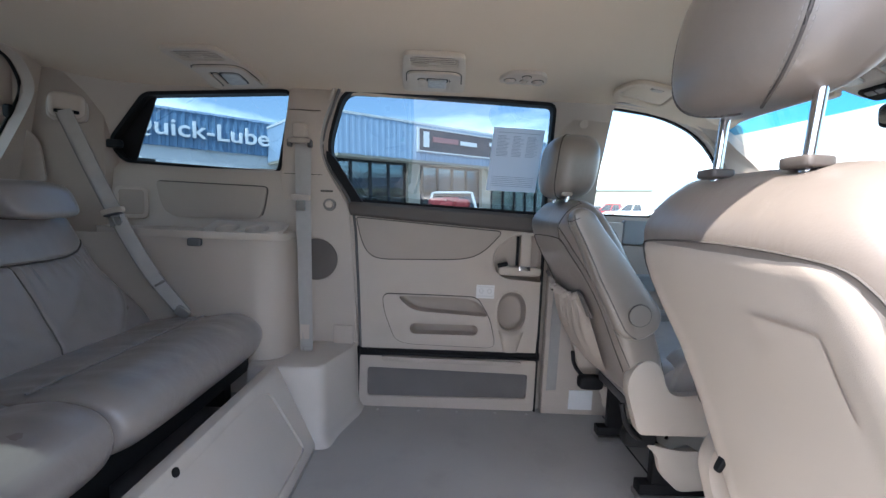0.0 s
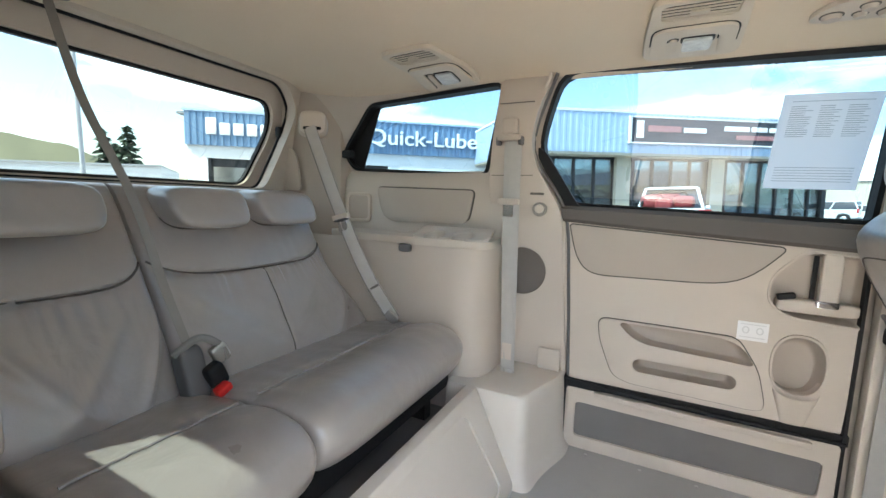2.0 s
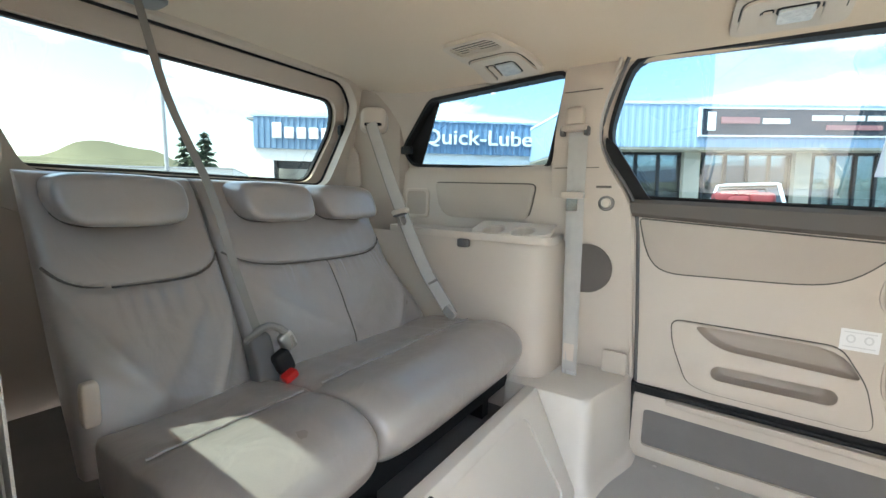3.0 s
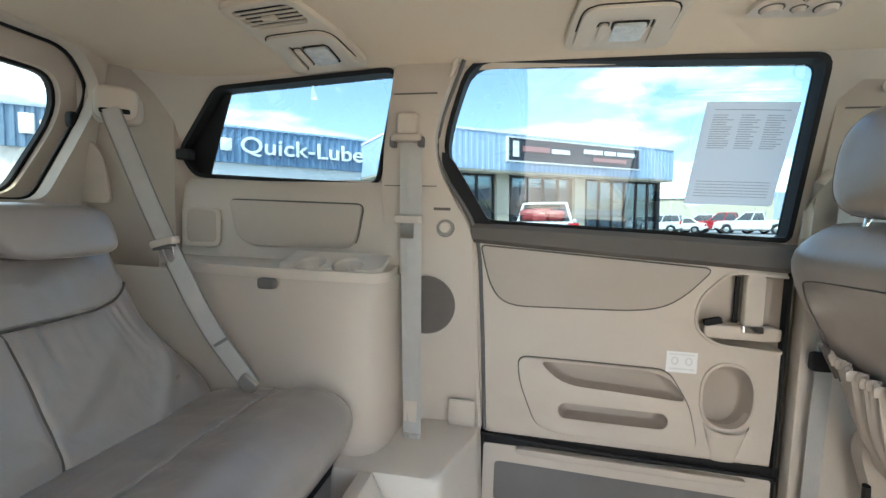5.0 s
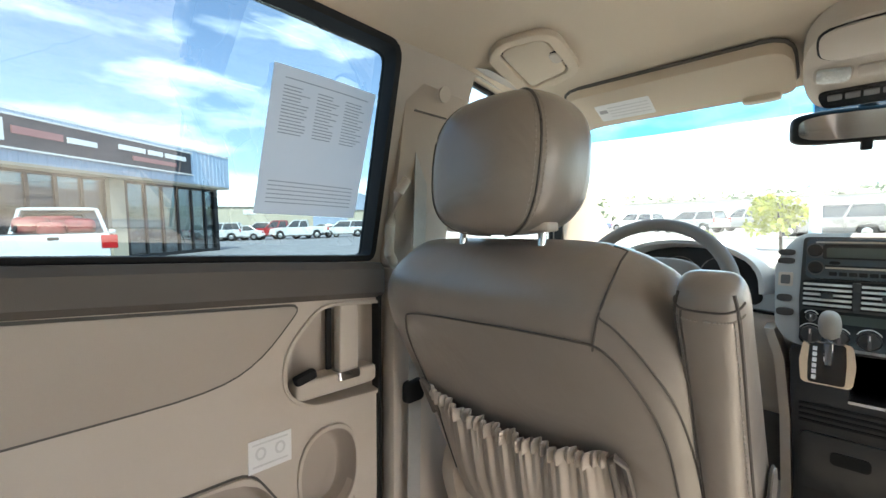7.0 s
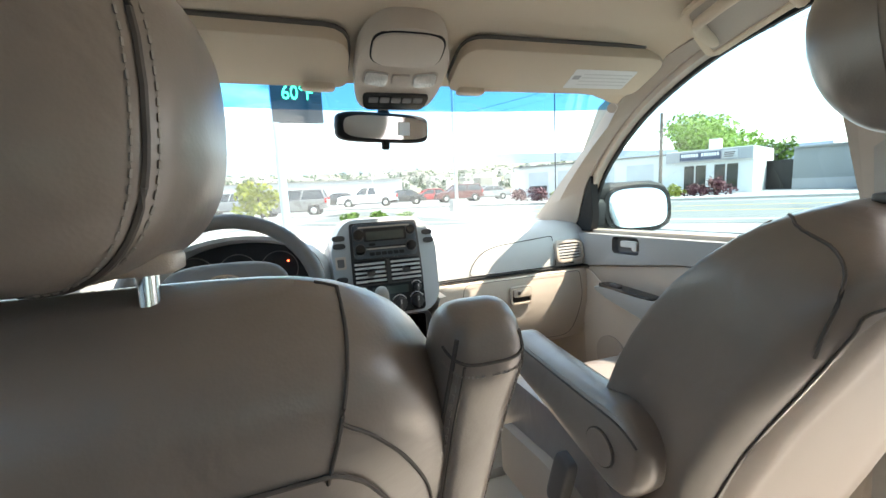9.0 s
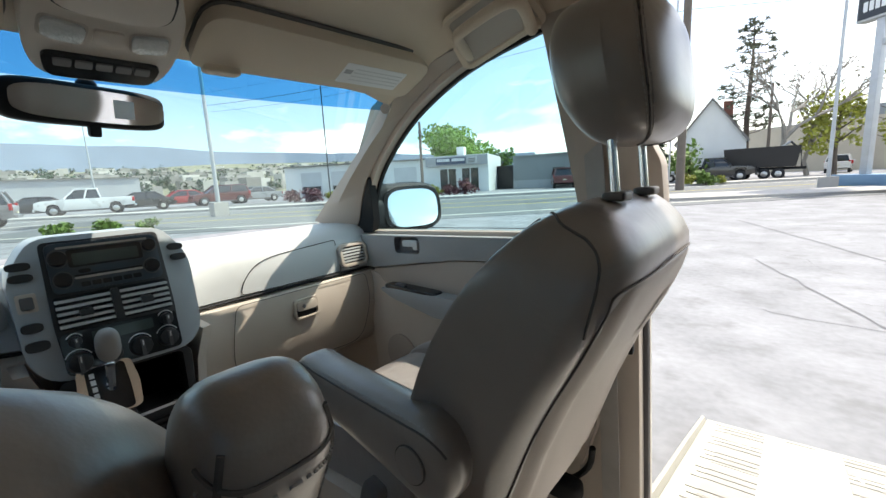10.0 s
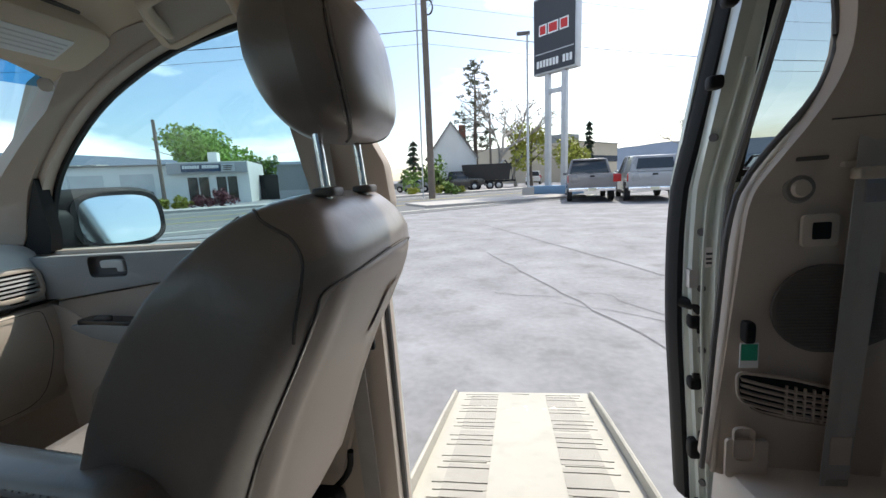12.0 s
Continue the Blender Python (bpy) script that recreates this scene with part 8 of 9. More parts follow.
sg = wallbox(show, "sign_board", SIGNB, SA, SB, 3.98, 4.98, 0.15, "charcoal sign board", out=1.08)
wallbox(show, "sign_frame", WHITEP, SA - CD.normalized() * 0.08, SB + CD.normalized() * 0.08, 3.92, 3.98, 0.15, out=1.12)
wallbox(show, "sign_frame", WHITEP, SA - CD.normalized() * 0.08, SB + CD.normalized() * 0.08, 4.98, 5.04, 0.15, out=1.12)
wallbox(show, "sign_frame", WHITEP, SA - CD.normalized() * 0.08, SA, 3.92, 5.04, 0.15, out=1.12)
wallbox(show, "sign_swoosh", LETW, SA + CD * 0.015, SA + CD * 0.035, 4.15, 4.85, 0.05, "plain white emblem shape", out=1.14)
for t0, t1, z0, z1, m_ in ((0.05, 0.15, 4.42, 4.66, DULLR), (0.16, 0.23, 4.42, 4.62, LETW), (0.29, 0.37, 4.55, 4.75, LETW), (0.38, 0.43, 4.55, 4.75, LETW), (0.44, 0.52, 4.55, 4.75, LETW), (0.33, 0.48, 4.20, 4.38, DULLR)):
    wallbox(show, "sign_bar", m_, SA + CD * t0, SA + CD * t1, z0, z1, 0.05, out=1.14)

# ---- vehicles ----
PAINTS = {n_: material("car_paint_" + n_, c_, 0.28, 0.15, 0, 30, 0.02, 1, coat=0.8) for n_, c_ in (("white", (0.75, 0.75, 0.74)), ("silver", (0.30, 0.31, 0.32)), ("pewter", (0.20, 0.19, 0.19)), ("red", (0.42, 0.02, 0.025)), ("black", (0.02, 0.02, 0.022)), ("blue", (0.06, 0.10, 0.20)), ("maroon", (0.13, 0.03, 0.03)))}
CARGL = material("car_window_glass", (0.025, 0.03, 0.034), 0.08, 0, 0, 20, 0.1, 1, spec=0.8)
TAILL = material("red_tail_lens", (0.45, 0.01, 0.012), 0.2, 0, 0, 40, 0.05, 5)
PLATE = material("number_plate", (0.65, 0.62, 0.45), 0.5)


def wheel(th, x, y, r, s):
    ty = part("tyre", disc((x, y - s * 0.11, r), (0, s, 0), r, 0.22, 26), TYRE, th, "black tyre", bevel=0.02)
    part("rim", disc((x, y + s * 0.085, r), (0, s, 0), r * 0.62, 0.035, 20, r * 0.5), STEEL, ty, "alloy rim")


def vehicle(name, label, kind_, paint, at, rz, group=""):
    """A parked car, facing +x before it is turned."""
    th = outside(name, label, "truck" if kind_ == "pickup" else "car", at, rz, group)
    P = PAINTS[paint]
    if kind_ == "pickup":
        Lh, W, r = 2.85, 1.0, 0.40
        side = [(-2.85, 0.62), (-2.85, 1.22), (-0.85, 1.24), (-0.85, 1.20), (1.35, 1.20), (2.45, 1.14), (2.80, 1.02), (2.85, 0.60), (2.40, 0.45), (2.25, 0.45), (2.15, 0.80), (1.85, 0.92), (1.55, 0.80), (1.45, 0.42), (-1.25, 0.42), (-1.35, 0.80), (-1.65, 0.92), (-1.95, 0.80), (-2.05, 0.55)]
        base, roof_, z0, z1 = (-0.85, 1.25), (-0.70, 0.55), 1.20, 1.88
        wx = (1.85, -1.65)
    elif kind_ == "suv":
        Lh, W, r = 2.4, 0.95, 0.38
        side = [(-2.35, 0.50), (-2.40, 1.05), (-2.30, 1.12), (1.20, 1.10), (2.15, 1.02), (2.40, 0.85), (2.42, 0.50), (2.0, 0.36), (1.90, 0.70), (1.55, 0.82), (1.20, 0.70), (1.10, 0.36), (-1.05, 0.36), (-1.15, 0.70), (-1.50, 0.82), (-1.85, 0.70), (-1.95, 0.40)]
        base, roof_, z0, z1 = (-2.30, 1.20), (-2.05, 0.40), 1.10, 1.74
        wx = (1.55, -1.50)
    else:
        Lh, W, r = 2.4, 0.91, 0.33
        side = [(-2.35, 0.45), (-2.40, 0.88), (-2.2, 0.97), (-1.5, 0.98), (1.10, 0.95), (2.1, 0.84), (2.38, 0.68), (2.40, 0.40), (1.85, 0.30), (1.75, 0.60), (1.45, 0.70), (1.15, 0.60), (1.05, 0.28), (-1.05, 0.28), (-1.15, 0.60), (-1.45, 0.70), (-1.75, 0.60), (-1.85, 0.32)]
        base, roof_, z0, z1 = (-1.75, 1.15), (-1.05, 0.30), 0.95, 1.44
        wx = (1.45, -1.45)
    part("body", plate(rpoly(side, 0.05, 3), [], 2 * W, lambda u, v, w: Vector((u, w - W, v))), P, th, "painted body", bevel=0.05)
    b0, b1 = base
    r0, r1 = roof_
    iw = W - 0.06
    cab = part("cabin_glass", loft([[Vector((b0, -iw, z0 - 0.02)), Vector((b1, -iw, z0 - 0.02)), Vector((b1, iw, z0 - 0.02)), Vector((b0, iw, z0 - 0.02))], [Vector((r0, -iw * 0.8, z1 - 0.03)), Vector((r1, -iw * 0.8, z1 - 0.03)), Vector((r1, iw * 0.8, z1 - 0.03)), Vector((r0, iw * 0.8, z1 - 0.03))]]), CARGL, th, "dark window glass", bevel=0.04)
    part("roof", superpad(((r0 + r1) / 2, 0, z1), (abs(r1 - r0) + 0.22, iw * 1.68, 0.12), (0.4, 0.25)), P, th, "painted roof")
    for s in (-1, 1):
        for (xa, xb) in ((b0, r0), (b1, r1), ((b0 + b1) / 2 - 0.1, (r0 + r1) / 2 - 0.05)):
            part("pillar", tube([(xa, s * (iw + 0.005), z0), (xb, s * (iw * 0.8 + 0.005), z1)], 0.05, 6), P, th)
        part("tail_light", box(-Lh - 0.015 if kind_ == "pickup" else -Lh + 0.02, -Lh + 0.16, s * W - (0.02 if s > 0 else 0.16), s * W + (0.16 if s < 0 else 0.02), 0.85 if kind_ != "sedan" else 0.70, 1.18 if kind_ != "sedan" else 0.86), TAILL, th, "red tail light", bevel=0.02)
        part("headlight", box(Lh - 0.22, Lh - 0.02, s * (W - 0.30) - 0.10, s * (W - 0.30) + 0.10, 0.72, 0.86), LENS, th, "clear headlight", bevel=0.02)
        part("side_mirror", superpad((b1 - 0.1, s * (W + 0.08), z0 + 0.05), (0.12, 0.18, 0.14), (0.5, 0.5), 16, 10), P, th)
        for x in wx:
            wheel(th, x, s * (W - 0.10), r, s)
        part("sill", box(wx[1] + r, wx[0] - r, s * W - 0.04, s * W + 0.01, 0.30, 0.40), DARK, th)
    part("rear_bumper", box(-Lh - 0.10, -Lh + 0.05, -W + 0.03, W - 0.03, 0.48, 0.64), CHROME if kind_ == "pickup" else P, th, "rear bumper", bevel=0.03)
    part("front_bumper", box(Lh - 0.05, Lh + 0.07, -W + 0.05, W - 0.05, 0.42, 0.62), P, th, "front bumper", bevel=0.03)
    part("grille", box(Lh - 0.03, Lh + 0.03, -0.45, 0.45, 0.66, 0.88), BLACK, th)
    part("number_plate", box(-Lh - 0.115, -Lh - 0.10, -0.16, 0.16, 0.50, 0.62) if kind_ == "pickup" else box(-Lh - 0.03, -Lh + 0.0, -0.16, 0.16, 0.70, 0.80), PLATE, th, "plain number plate")
    if kind_ == "pickup":
        part("tailgate", box(-Lh - 0.02, -Lh + 0.05, -W + 0.17, W - 0.17, 0.70, 1.22), P, th, "tailgate", bevel=0.02)
        part("tailgate_handle", box(-Lh - 0.03, -Lh - 0.01, -0.10, 0.10, 1.08, 1.15), BLACK, th)
        part("bed_hollow", box(-Lh + 0.08, -0.92, -W + 0.12, W - 0.12, 1.235, 1.246), DARK, th)
    return th


vehicle("pickup_truck", "pewter crew-cab pickup parked tail outwards", "pickup", "pewter", far(-99.6, 21.5), -96, "parked trucks")
trk = vehicle("pickup_truck", "silver pickup with a bed canopy parked tail outwards", "pickup", "silver", far(-106.3, 21.0), -98, "parked trucks")
part("bed_canopy", loft([[Vector((-2.80, -0.95, 1.22)), Vector((-0.80, -0.95, 1.22)), Vector((-0.80, 0.95, 1.22)), Vector((-2.80, 0.95, 1.22))], [Vector((-2.65, -0.80, 1.86)), Vector((-0.80, -0.80, 1.90)), Vector((-0.80, 0.80, 1.90)), Vector((-2.65, 0.80, 1.86))]]), PAINTS["silver"], trk, "silver bed canopy", bevel=0.05)
part("canopy_window", loft([[Vector((-2.80, -0.70, 1.35)), Vector((-2.80, 0.70, 1.35))], [Vector((-2.70, -0.62, 1.76)), Vector((-2.70, 0.62, 1.76))]], cap=False, closed=False), CARGL, trk)
vehicle("pickup_truck", "maroon pickup parked in a row of trucks", "pickup", "maroon", far(-113, 23.5), -100, "parked trucks")
vehicle("suv", "dark parked sport utility vehicle", "suv", "black", far(-119, 24.5), -102, "parked trucks")
vehicle("pickup_truck", "silver pickup parked behind the open door", "pickup", "silver", far(-126, 26), -106, "parked trucks")
wp = vehicle("pickup_truck", "white pickup with red cargo in front of the showroom", "pickup", "white", (0.55, 16.6, 0), 84)
for cx_, cy_, cz_, r_ in ((-2.1, -0.45, 1.40, 0.40), (-2.0, 0.42, 1.44, 0.44), (-1.5, 0.0, 1.50, 0.46), (-2.4, 0.05, 1.34, 0.34)):
    part("red_cargo", superpad((cx_, cy_, cz_), (r_ * 1.5, r_ * 1.5, r_), (0.6, 0.6)), CARGO, wp, "red bundled cargo in the bed")
part("cargo_bars", tube([(-2.3, -0.7, 1.3), (-2.2, -0.5, 1.70), (-2.2, 0.5, 1.70), (-2.3, 0.7, 1.3)], 0.05, 6), BLACK, wp)
for i, (az, d, k, p, rz) in enumerate(((74, 46, "suv", "white", 150), (71.5, 46, "sedan", "white", 150), (69, 47, "suv", "white", 152), (66.8, 46, "pickup", "red", 150), (64.3, 45, "pickup", "white", 150), (61.5, 47, "sedan", "silver", 150), (58.8, 47, "suv", "white", 150), (55.5, 48, "sedan", "black", 150), (51, 50, "suv", "silver", 150))):
    vehicle(k if k != "pickup" else "pickup_truck", p + " " + k + " parked in a far row across the lot", k, p, far(az, d), rz, "far parked cars")
for i, (az, d, k, p, rz) in enumerate(((14, 40, "suv", "silver", 70), (8.5, 42, "pickup", "silver", 75), (2, 30, "suv", "pewter", 80), (-4, 44, "sedan", "black", 80), (-8, 41, "pickup", "white", 80), (-12.5, 42, "sedan", "black", 82), (-16.5, 44, "sedan", "red", 82), (-20.5, 43, "suv", "maroon", 84), (-24.5, 45, "sedan", "silver", 84), (20, 43, "suv", "white", 70), (26, 44, "sedan", "blue", 68), (33, 46, "suv", "white", 66), (40, 47, "sedan", "silver", 64))):
    vehicle(k if k != "pickup" else "pickup_truck", p + " " + k + " parked beyond the street", k, p, far(az, d), rz, "cars beyond the lot")
vehicle("suv", "maroon sport utility vehicle parked by the grey building", "suv", "maroon", far(-65, 40), -60, "cars across the street")
vehicle("suv", "white sport utility vehicle in the side street", "suv", "white", far(-92.8, 58), -96, "cars across the street")
vehicle("pickup_truck", "black pickup parked beside a dump trailer", "pickup", "black", far(-82.4, 42), 176, "cars across the street")
dt = outside("dump_trailer", "black steel dump trailer with a pale hoist arm", "trailer", far(-86.4, 43), 3.6)
part("hopper", loft([[Vector((sx * x, sy * y, z)) for sx, sy in ((-1, -1), (1, -1), (1, 1), (-1, 1))] for x, y, z in ((2.25, 0.95, 0.95), (2.5, 1.1, 2.55), (2.44, 1.04, 2.55), (2.2, 0.9, 1.05))]), FRAMED, dt, "black ribbed hopper", smooth=False)
for k in range(7):
    part("rib", box(-2.25 + k * 0.75, -2.17 + k * 0.75, -1.16, -1.00, 0.95, 2.5), FRAMED, dt)
part("chassis", box(-2.9, 2.6, -0.5, 0.5, 0.72, 0.92), BLACK, dt)
for x in (-1.2, -0.3, 1.6):
    for sg in (-1, 1):
        wheel(dt, x, sg * 0.95, 0.42, sg)
part("hoist_arm", tube([(-1.9, -1.25, 2.95), (-0.4, -1.25, 1.75), (0.5, -1.2, 0.85)], 0.09, 8), GREYW, dt, "pale hoist arm")
part("hoist_post", tube([(-1.9, -1.25, 2.95), (-2.6, -1.2, 2.2), (-2.7, -0.9, 0.85)], 0.08, 8), FRAMED, dt)
part("drawbar", tube([(2.6, 0, 0.8), (3.6, 0, 0.6)], 0.07, 8), BLACK, dt)
vehicle("sedan", "silver sedan parked by the white house", "sedan", "silver", far(-76.5, 44), 170, "cars across the street")

# ---- poles, signs, wires ----


def pole(name, label, at, h, r0, r1, mat):
    th = outside(name, label, "pole", at)
    part("shaft", tube([(0, 0, 0), (0, 0, h * 0.5), (0, 0, h)], [r0, (r0 + r1) / 2, r1], 10), mat, th)
    return th


up = pole("utility_pole", "weathered timber utility pole with wires and a coil", far(-78.6, 27), 16.5, 0.23, 0.17, POLEW)
part("cross_arm", box(-1.1, 1.1, -0.06, 0.06, 14.6, 14.8), POLEW, up, "timber cross arm")
part("guy_post", tube([(0.55, 0.2, 0), (0.42, 0.2, 13.0)], 0.05, 8), SILVERM, up, "steel riser pipe")
part("cable_coil", tube([(-0.25 + 0.28 * math.cos(a), -0.1, 11.7 + 0.42 * math.sin(a)) for a in (2 * math.pi * k / 20 for k in range(21))], 0.05, 6), BLACK, up, "coil of black cable")
lp = pole("street_lamp", "tall galvanised lamp post by the sign", far(-91.9, 25.5), 9.3, 0.085, 0.06, SILVERM)
part("foot_block", box(-0.35, 0.35, -0.35, 0.35, 0, 0.55), KERB, lp, "concrete foot")
part("lamp_head", box(-0.15, 0.6, -0.12, 0.12, 9.25, 9.40), DARK, lp, "flat lamp head")
lp = pole("street_lamp", "tall galvanised lamp post beyond the windscreen", far(-19.7, 24), 11, 0.11, 0.07, SILVERM)
part("foot_block", box(-0.35, 0.35, -0.35, 0.35, 0, 0.7), KERB, lp, "concrete foot")
part("lamp_head", box(-0.6, 0.2, -0.12, 0.12, 10.9, 11.05), DARK, lp, "flat lamp head")
lp = pole("street_lamp", "slim lamp post far across the lot", far(-9, 60), 9, 0.10, 0.06, SILVERM)
part("lamp_arm", box(-1.2, 0.0, -0.05, 0.05, 8.85, 9.0), SILVERM, lp)
pole("street_lamp", "dark timber post beside the battery shop", far(-46, 36), 6.2, 0.14, 0.11, POLEW)
pole("flag_pole", "white pole behind the back window", far(158.8, 24), 12, 0.10, 0.08, GREYW)
pole("utility_pole", "thin timber pole before the trees", far(-87, 46), 8, 0.14, 0.10, POLEW)
pole("street_lamp", "thin mast seen through the windscreen", far(-33.2, 26), 10, 0.035, 0.03, FRAMED)

ts = pole("temperature_sign", "pale blue post with a dark electronic temperature board", far(3.6, 17.5), 8, 0.16, 0.15, PALEBL)
part("board", xf(box(-0.15, 0.15, -0.1, 1.75, 4.15, 6.25), Matrix.Rotation(radians(180), 4, "Z")), SIGNB, ts, "dark display board")
cu = bpy.data.curves.new("letters", "FONT")
cu.body, cu.size, cu.extrude = "60\u00b0F", 0.72, 0.02
tmp = bpy.data.objects.new("tmp", cu)
me = bpy.data.meshes.new_from_object(tmp)
bpy.data.objects.remove(tmp)
bpy.data.curves.remove(cu)
for v in me.vertices:
    v.co = Vector((-0.17 - v.co.z, -0.28 - v.co.x * 0.86, 5.0 + v.co.y))
me.materials.append(glow("green_led_digits", (0.06, 1.0, 0.35), 2.2))
o = new("led_digits", me)
o.parent = ts
tagged(o, "green glowing digits")

gm = outside("dealer_sign", "tall dealer sign on two steel posts with a blue base", "sign", far(-95.6, 27.5), -95.6 + 90 - 36)
for x in (-0.62, 0.62):
    part("post", box(x - 0.16, x + 0.16, -0.16, 0.16, 0, 7.6), SILVERM, gm, "square steel post", bevel=0.02)
part("brace", box(-0.62, 0.62, -0.12, 0.12, 6.3, 6.55), SILVERM, gm)
part("base", box(-1.6, 1.6, -0.7, 0.7, 0, 0.55), BLUEC, gm, "blue painted base", bevel=0.03)
part("cabinet", box(-1.55, 1.55, -0.28, 0.28, 7.5, 12.0), SILVERM, gm, "grey sign cabinet", bevel=0.03)
for y, s in ((-0.285, -1), (0.285, 1)):
    part("face", box(-1.48, 1.48, y - 0.01, y + 0.01, 7.6, 11.9), SIGNB, gm, "charcoal sign face")
    part("face_rule", box(-1.40, 1.40, y + s * 0.011 - 0.004, y + s * 0.011 + 0.004, 8.68, 8.74), SILVERM, gm)
    for k in range(11):
        if k == 3:
            continue
        part("name_bar", box(-1.30 + k * 0.24, -1.13 + k * 0.24, y + s * 0.015 - 0.01, y + s * 0.015 + 0.01, 7.90, 8.32), LETW, gm)
    for x0_, x1_ in ((-1.05, -0.42), (-0.32, 0.42), (0.52, 1.10)):
        part("emblem_shape", box(x0_, x1_, y + s * 0.015 - 0.01, y + s * 0.015 + 0.01, 9.75, 10.4), LETW, gm, "plain pale emblem shape")
        part("emblem_core", box(x0_ + 0.08, x1_ - 0.08, y + s * 0.022 - 0.01, y + s * 0.022 + 0.01, 9.83, 10.32), RED, gm)


def wire(p, q, sag, r=0.02):
    th = outside("overhead_wire", "thin black overhead wire", "wire", (0, 0, 0), group="overhead wires")
    part("wire", tube([p.lerp(q, k / 12) - Vector((0, 0, sag * math.sin(math.pi * k / 12))) for k in range(13)], r, 5), BLACK, th)


pt = far(-78.6, 27)
for h, r_ in ((14.7, 0.013), (13.2, 0.010), (11.9, 0.010), (10.4, 0.024), (9.6, 0.012)):
    wire(pt + Vector((0, 0, h)), far(-131, 60) + Vector((0, 0, h - 0.5)), 0.9, r_)
    wire(pt + Vector((0, 0, h)), far(-20, 62) + Vector((0, 0, h + 1.5)), 0.9, r_)
wire(pt + Vector((0, 0, 11.3)), far(-100, 14) + Vector((0, 0, 14)), 0.3, 0.012)

# ---- trees and shrubs ----


def leaves(rng, centre, rx, rz_, n, size, shell=0.55, flat=0.0):
    """Many small leaf clumps spread unevenly through a crown."""
    vs, fs = [], []
    lobes = [(Vector((rng.uniform(-0.6, 0.6) * rx, rng.uniform(-0.6, 0.6) * rx, rng.uniform(-0.5, 0.6) * rz_)), rng.uniform(0.35, 0.62)) for _ in range(9)]
    for _ in range(n):
        c, k = rng.choice(lobes)
        d = Vector((rng.gauss(0, 1), rng.gauss(0, 1), rng.gauss(0, 1))).normalized()
        p = centre + c + Vector((d.x * rx, d.y * rx, d.z * rz_)) * k * rng.uniform(shell, 1.0)
        a = Vector((rng.gauss(0, 1), rng.gauss(0, 1), rng.gauss(0, 1) * (1 - flat))).normalized()
        b = a.cross(Vector((rng.gauss(0, 1), rng.gauss(0, 1), rng.gauss(0, 1)))).normalized()
        s = size * rng.uniform(0.6, 1.3)
        i = len(vs)
        vs += [p + a * s, p + b * s * 0.6, p - a * s, p - b * s * 0.6]
        fs.append((i, i + 1, i + 2, i + 3))
    return vs, fs


def mesh_part(name, vs, fs, mat, parent, label=""):
    me_ = bpy.data.meshes.new(name)
    me_.from_pydata([tuple(v) for v in vs], [], fs)
    me_.materials.append(mat)
    o_ = new(name, me_)
    o_.parent = parent
    return tagged(o_, label)


def broad_tree(label, at, h, rx, rz_, mat, seed, n=1500, size=0.22, trunk=0.20):
    rng = random.Random(seed)
    th = outside("tree", label, "tree", at)
    part("trunk", tube(smooth_path([(0, 0, 0), (0.1, 0.05, h * 0.3), (0.0, 0.1, h * 0.6), (0.1, 0, h * 0.85)], 3), [trunk * (1 - 0.08 * k) for k in range(10)], 8), BARK, th, "tapered trunk")
    for k in range(9):
        a = k * 2.4 + rng.uniform(-0.3, 0.3)
        z = h * (0.35 + 0.05 * k)
        e = Vector((math.cos(a) * rx * 0.75, math.sin(a) * rx * 0.75, z + h * 0.22))
        part("limb", tube([(0, 0, z), e * 0.5 + Vector((0, 0, z * 0.5 + 0.1)), e], [trunk * 0.4, trunk * 0.25, 0.02], 6), BARK, th)
    vs, fs = leaves(rng, Vector((0, 0, h - rz_)), rx, rz_, n, size)
    mesh_part("crown", vs, fs, mat, th, "uneven leafy crown")
    return th


def conifer(label, at, h, r, seed, n=1700, mat=None, taper=0.8):
    rng = random.Random(seed)
    th = outside("tree", label, "tree", at)
    part("trunk", tube([(0, 0, 0), (0, 0, h * 0.5), (0, 0, h)], [0.28, 0.16, 0.02], 8), BARK, th, "straight trunk")
    vs, fs = [], []
    tiers = int(h / 0.7)
    for _ in range(n):
        t = rng.randrange(tiers) / tiers
        z = h * (0.16 + 0.84 * t) + rng.uniform(-0.2, 0.2)
        a = rng.randrange(7) * 0.9 + t * 5 + rng.gauss(0, 0.22)
        rr = r * (1 - t) ** taper * rng.uniform(0.15, 1.0) * (0.7 + 0.3 * math.sin(t * 37 + a * 2))
        p = Vector((math.cos(a) * rr, math.sin(a) * rr, z - 0.25 * rr))
        d = Vector((math.cos(a), math.sin(a), -0.35 + rng.gauss(0, 0.25))).normalized()
        b = d.cross(Vector((rng.gauss(0, 0.5), rng.gauss(0, 0.5), 1))).normalized()
        s = 0.30 * rng.uniform(0.6, 1.3)
        i = len(vs)
        vs += [p + d * s * 1.5, p + b * s * 0.55, p - d * s, p - b * s * 0.55]
        fs.append((i, i + 1, i + 2, i + 3))
    mesh_part("crown", vs, fs, mat or LEAFC, th, "ragged needled crown")
    return th


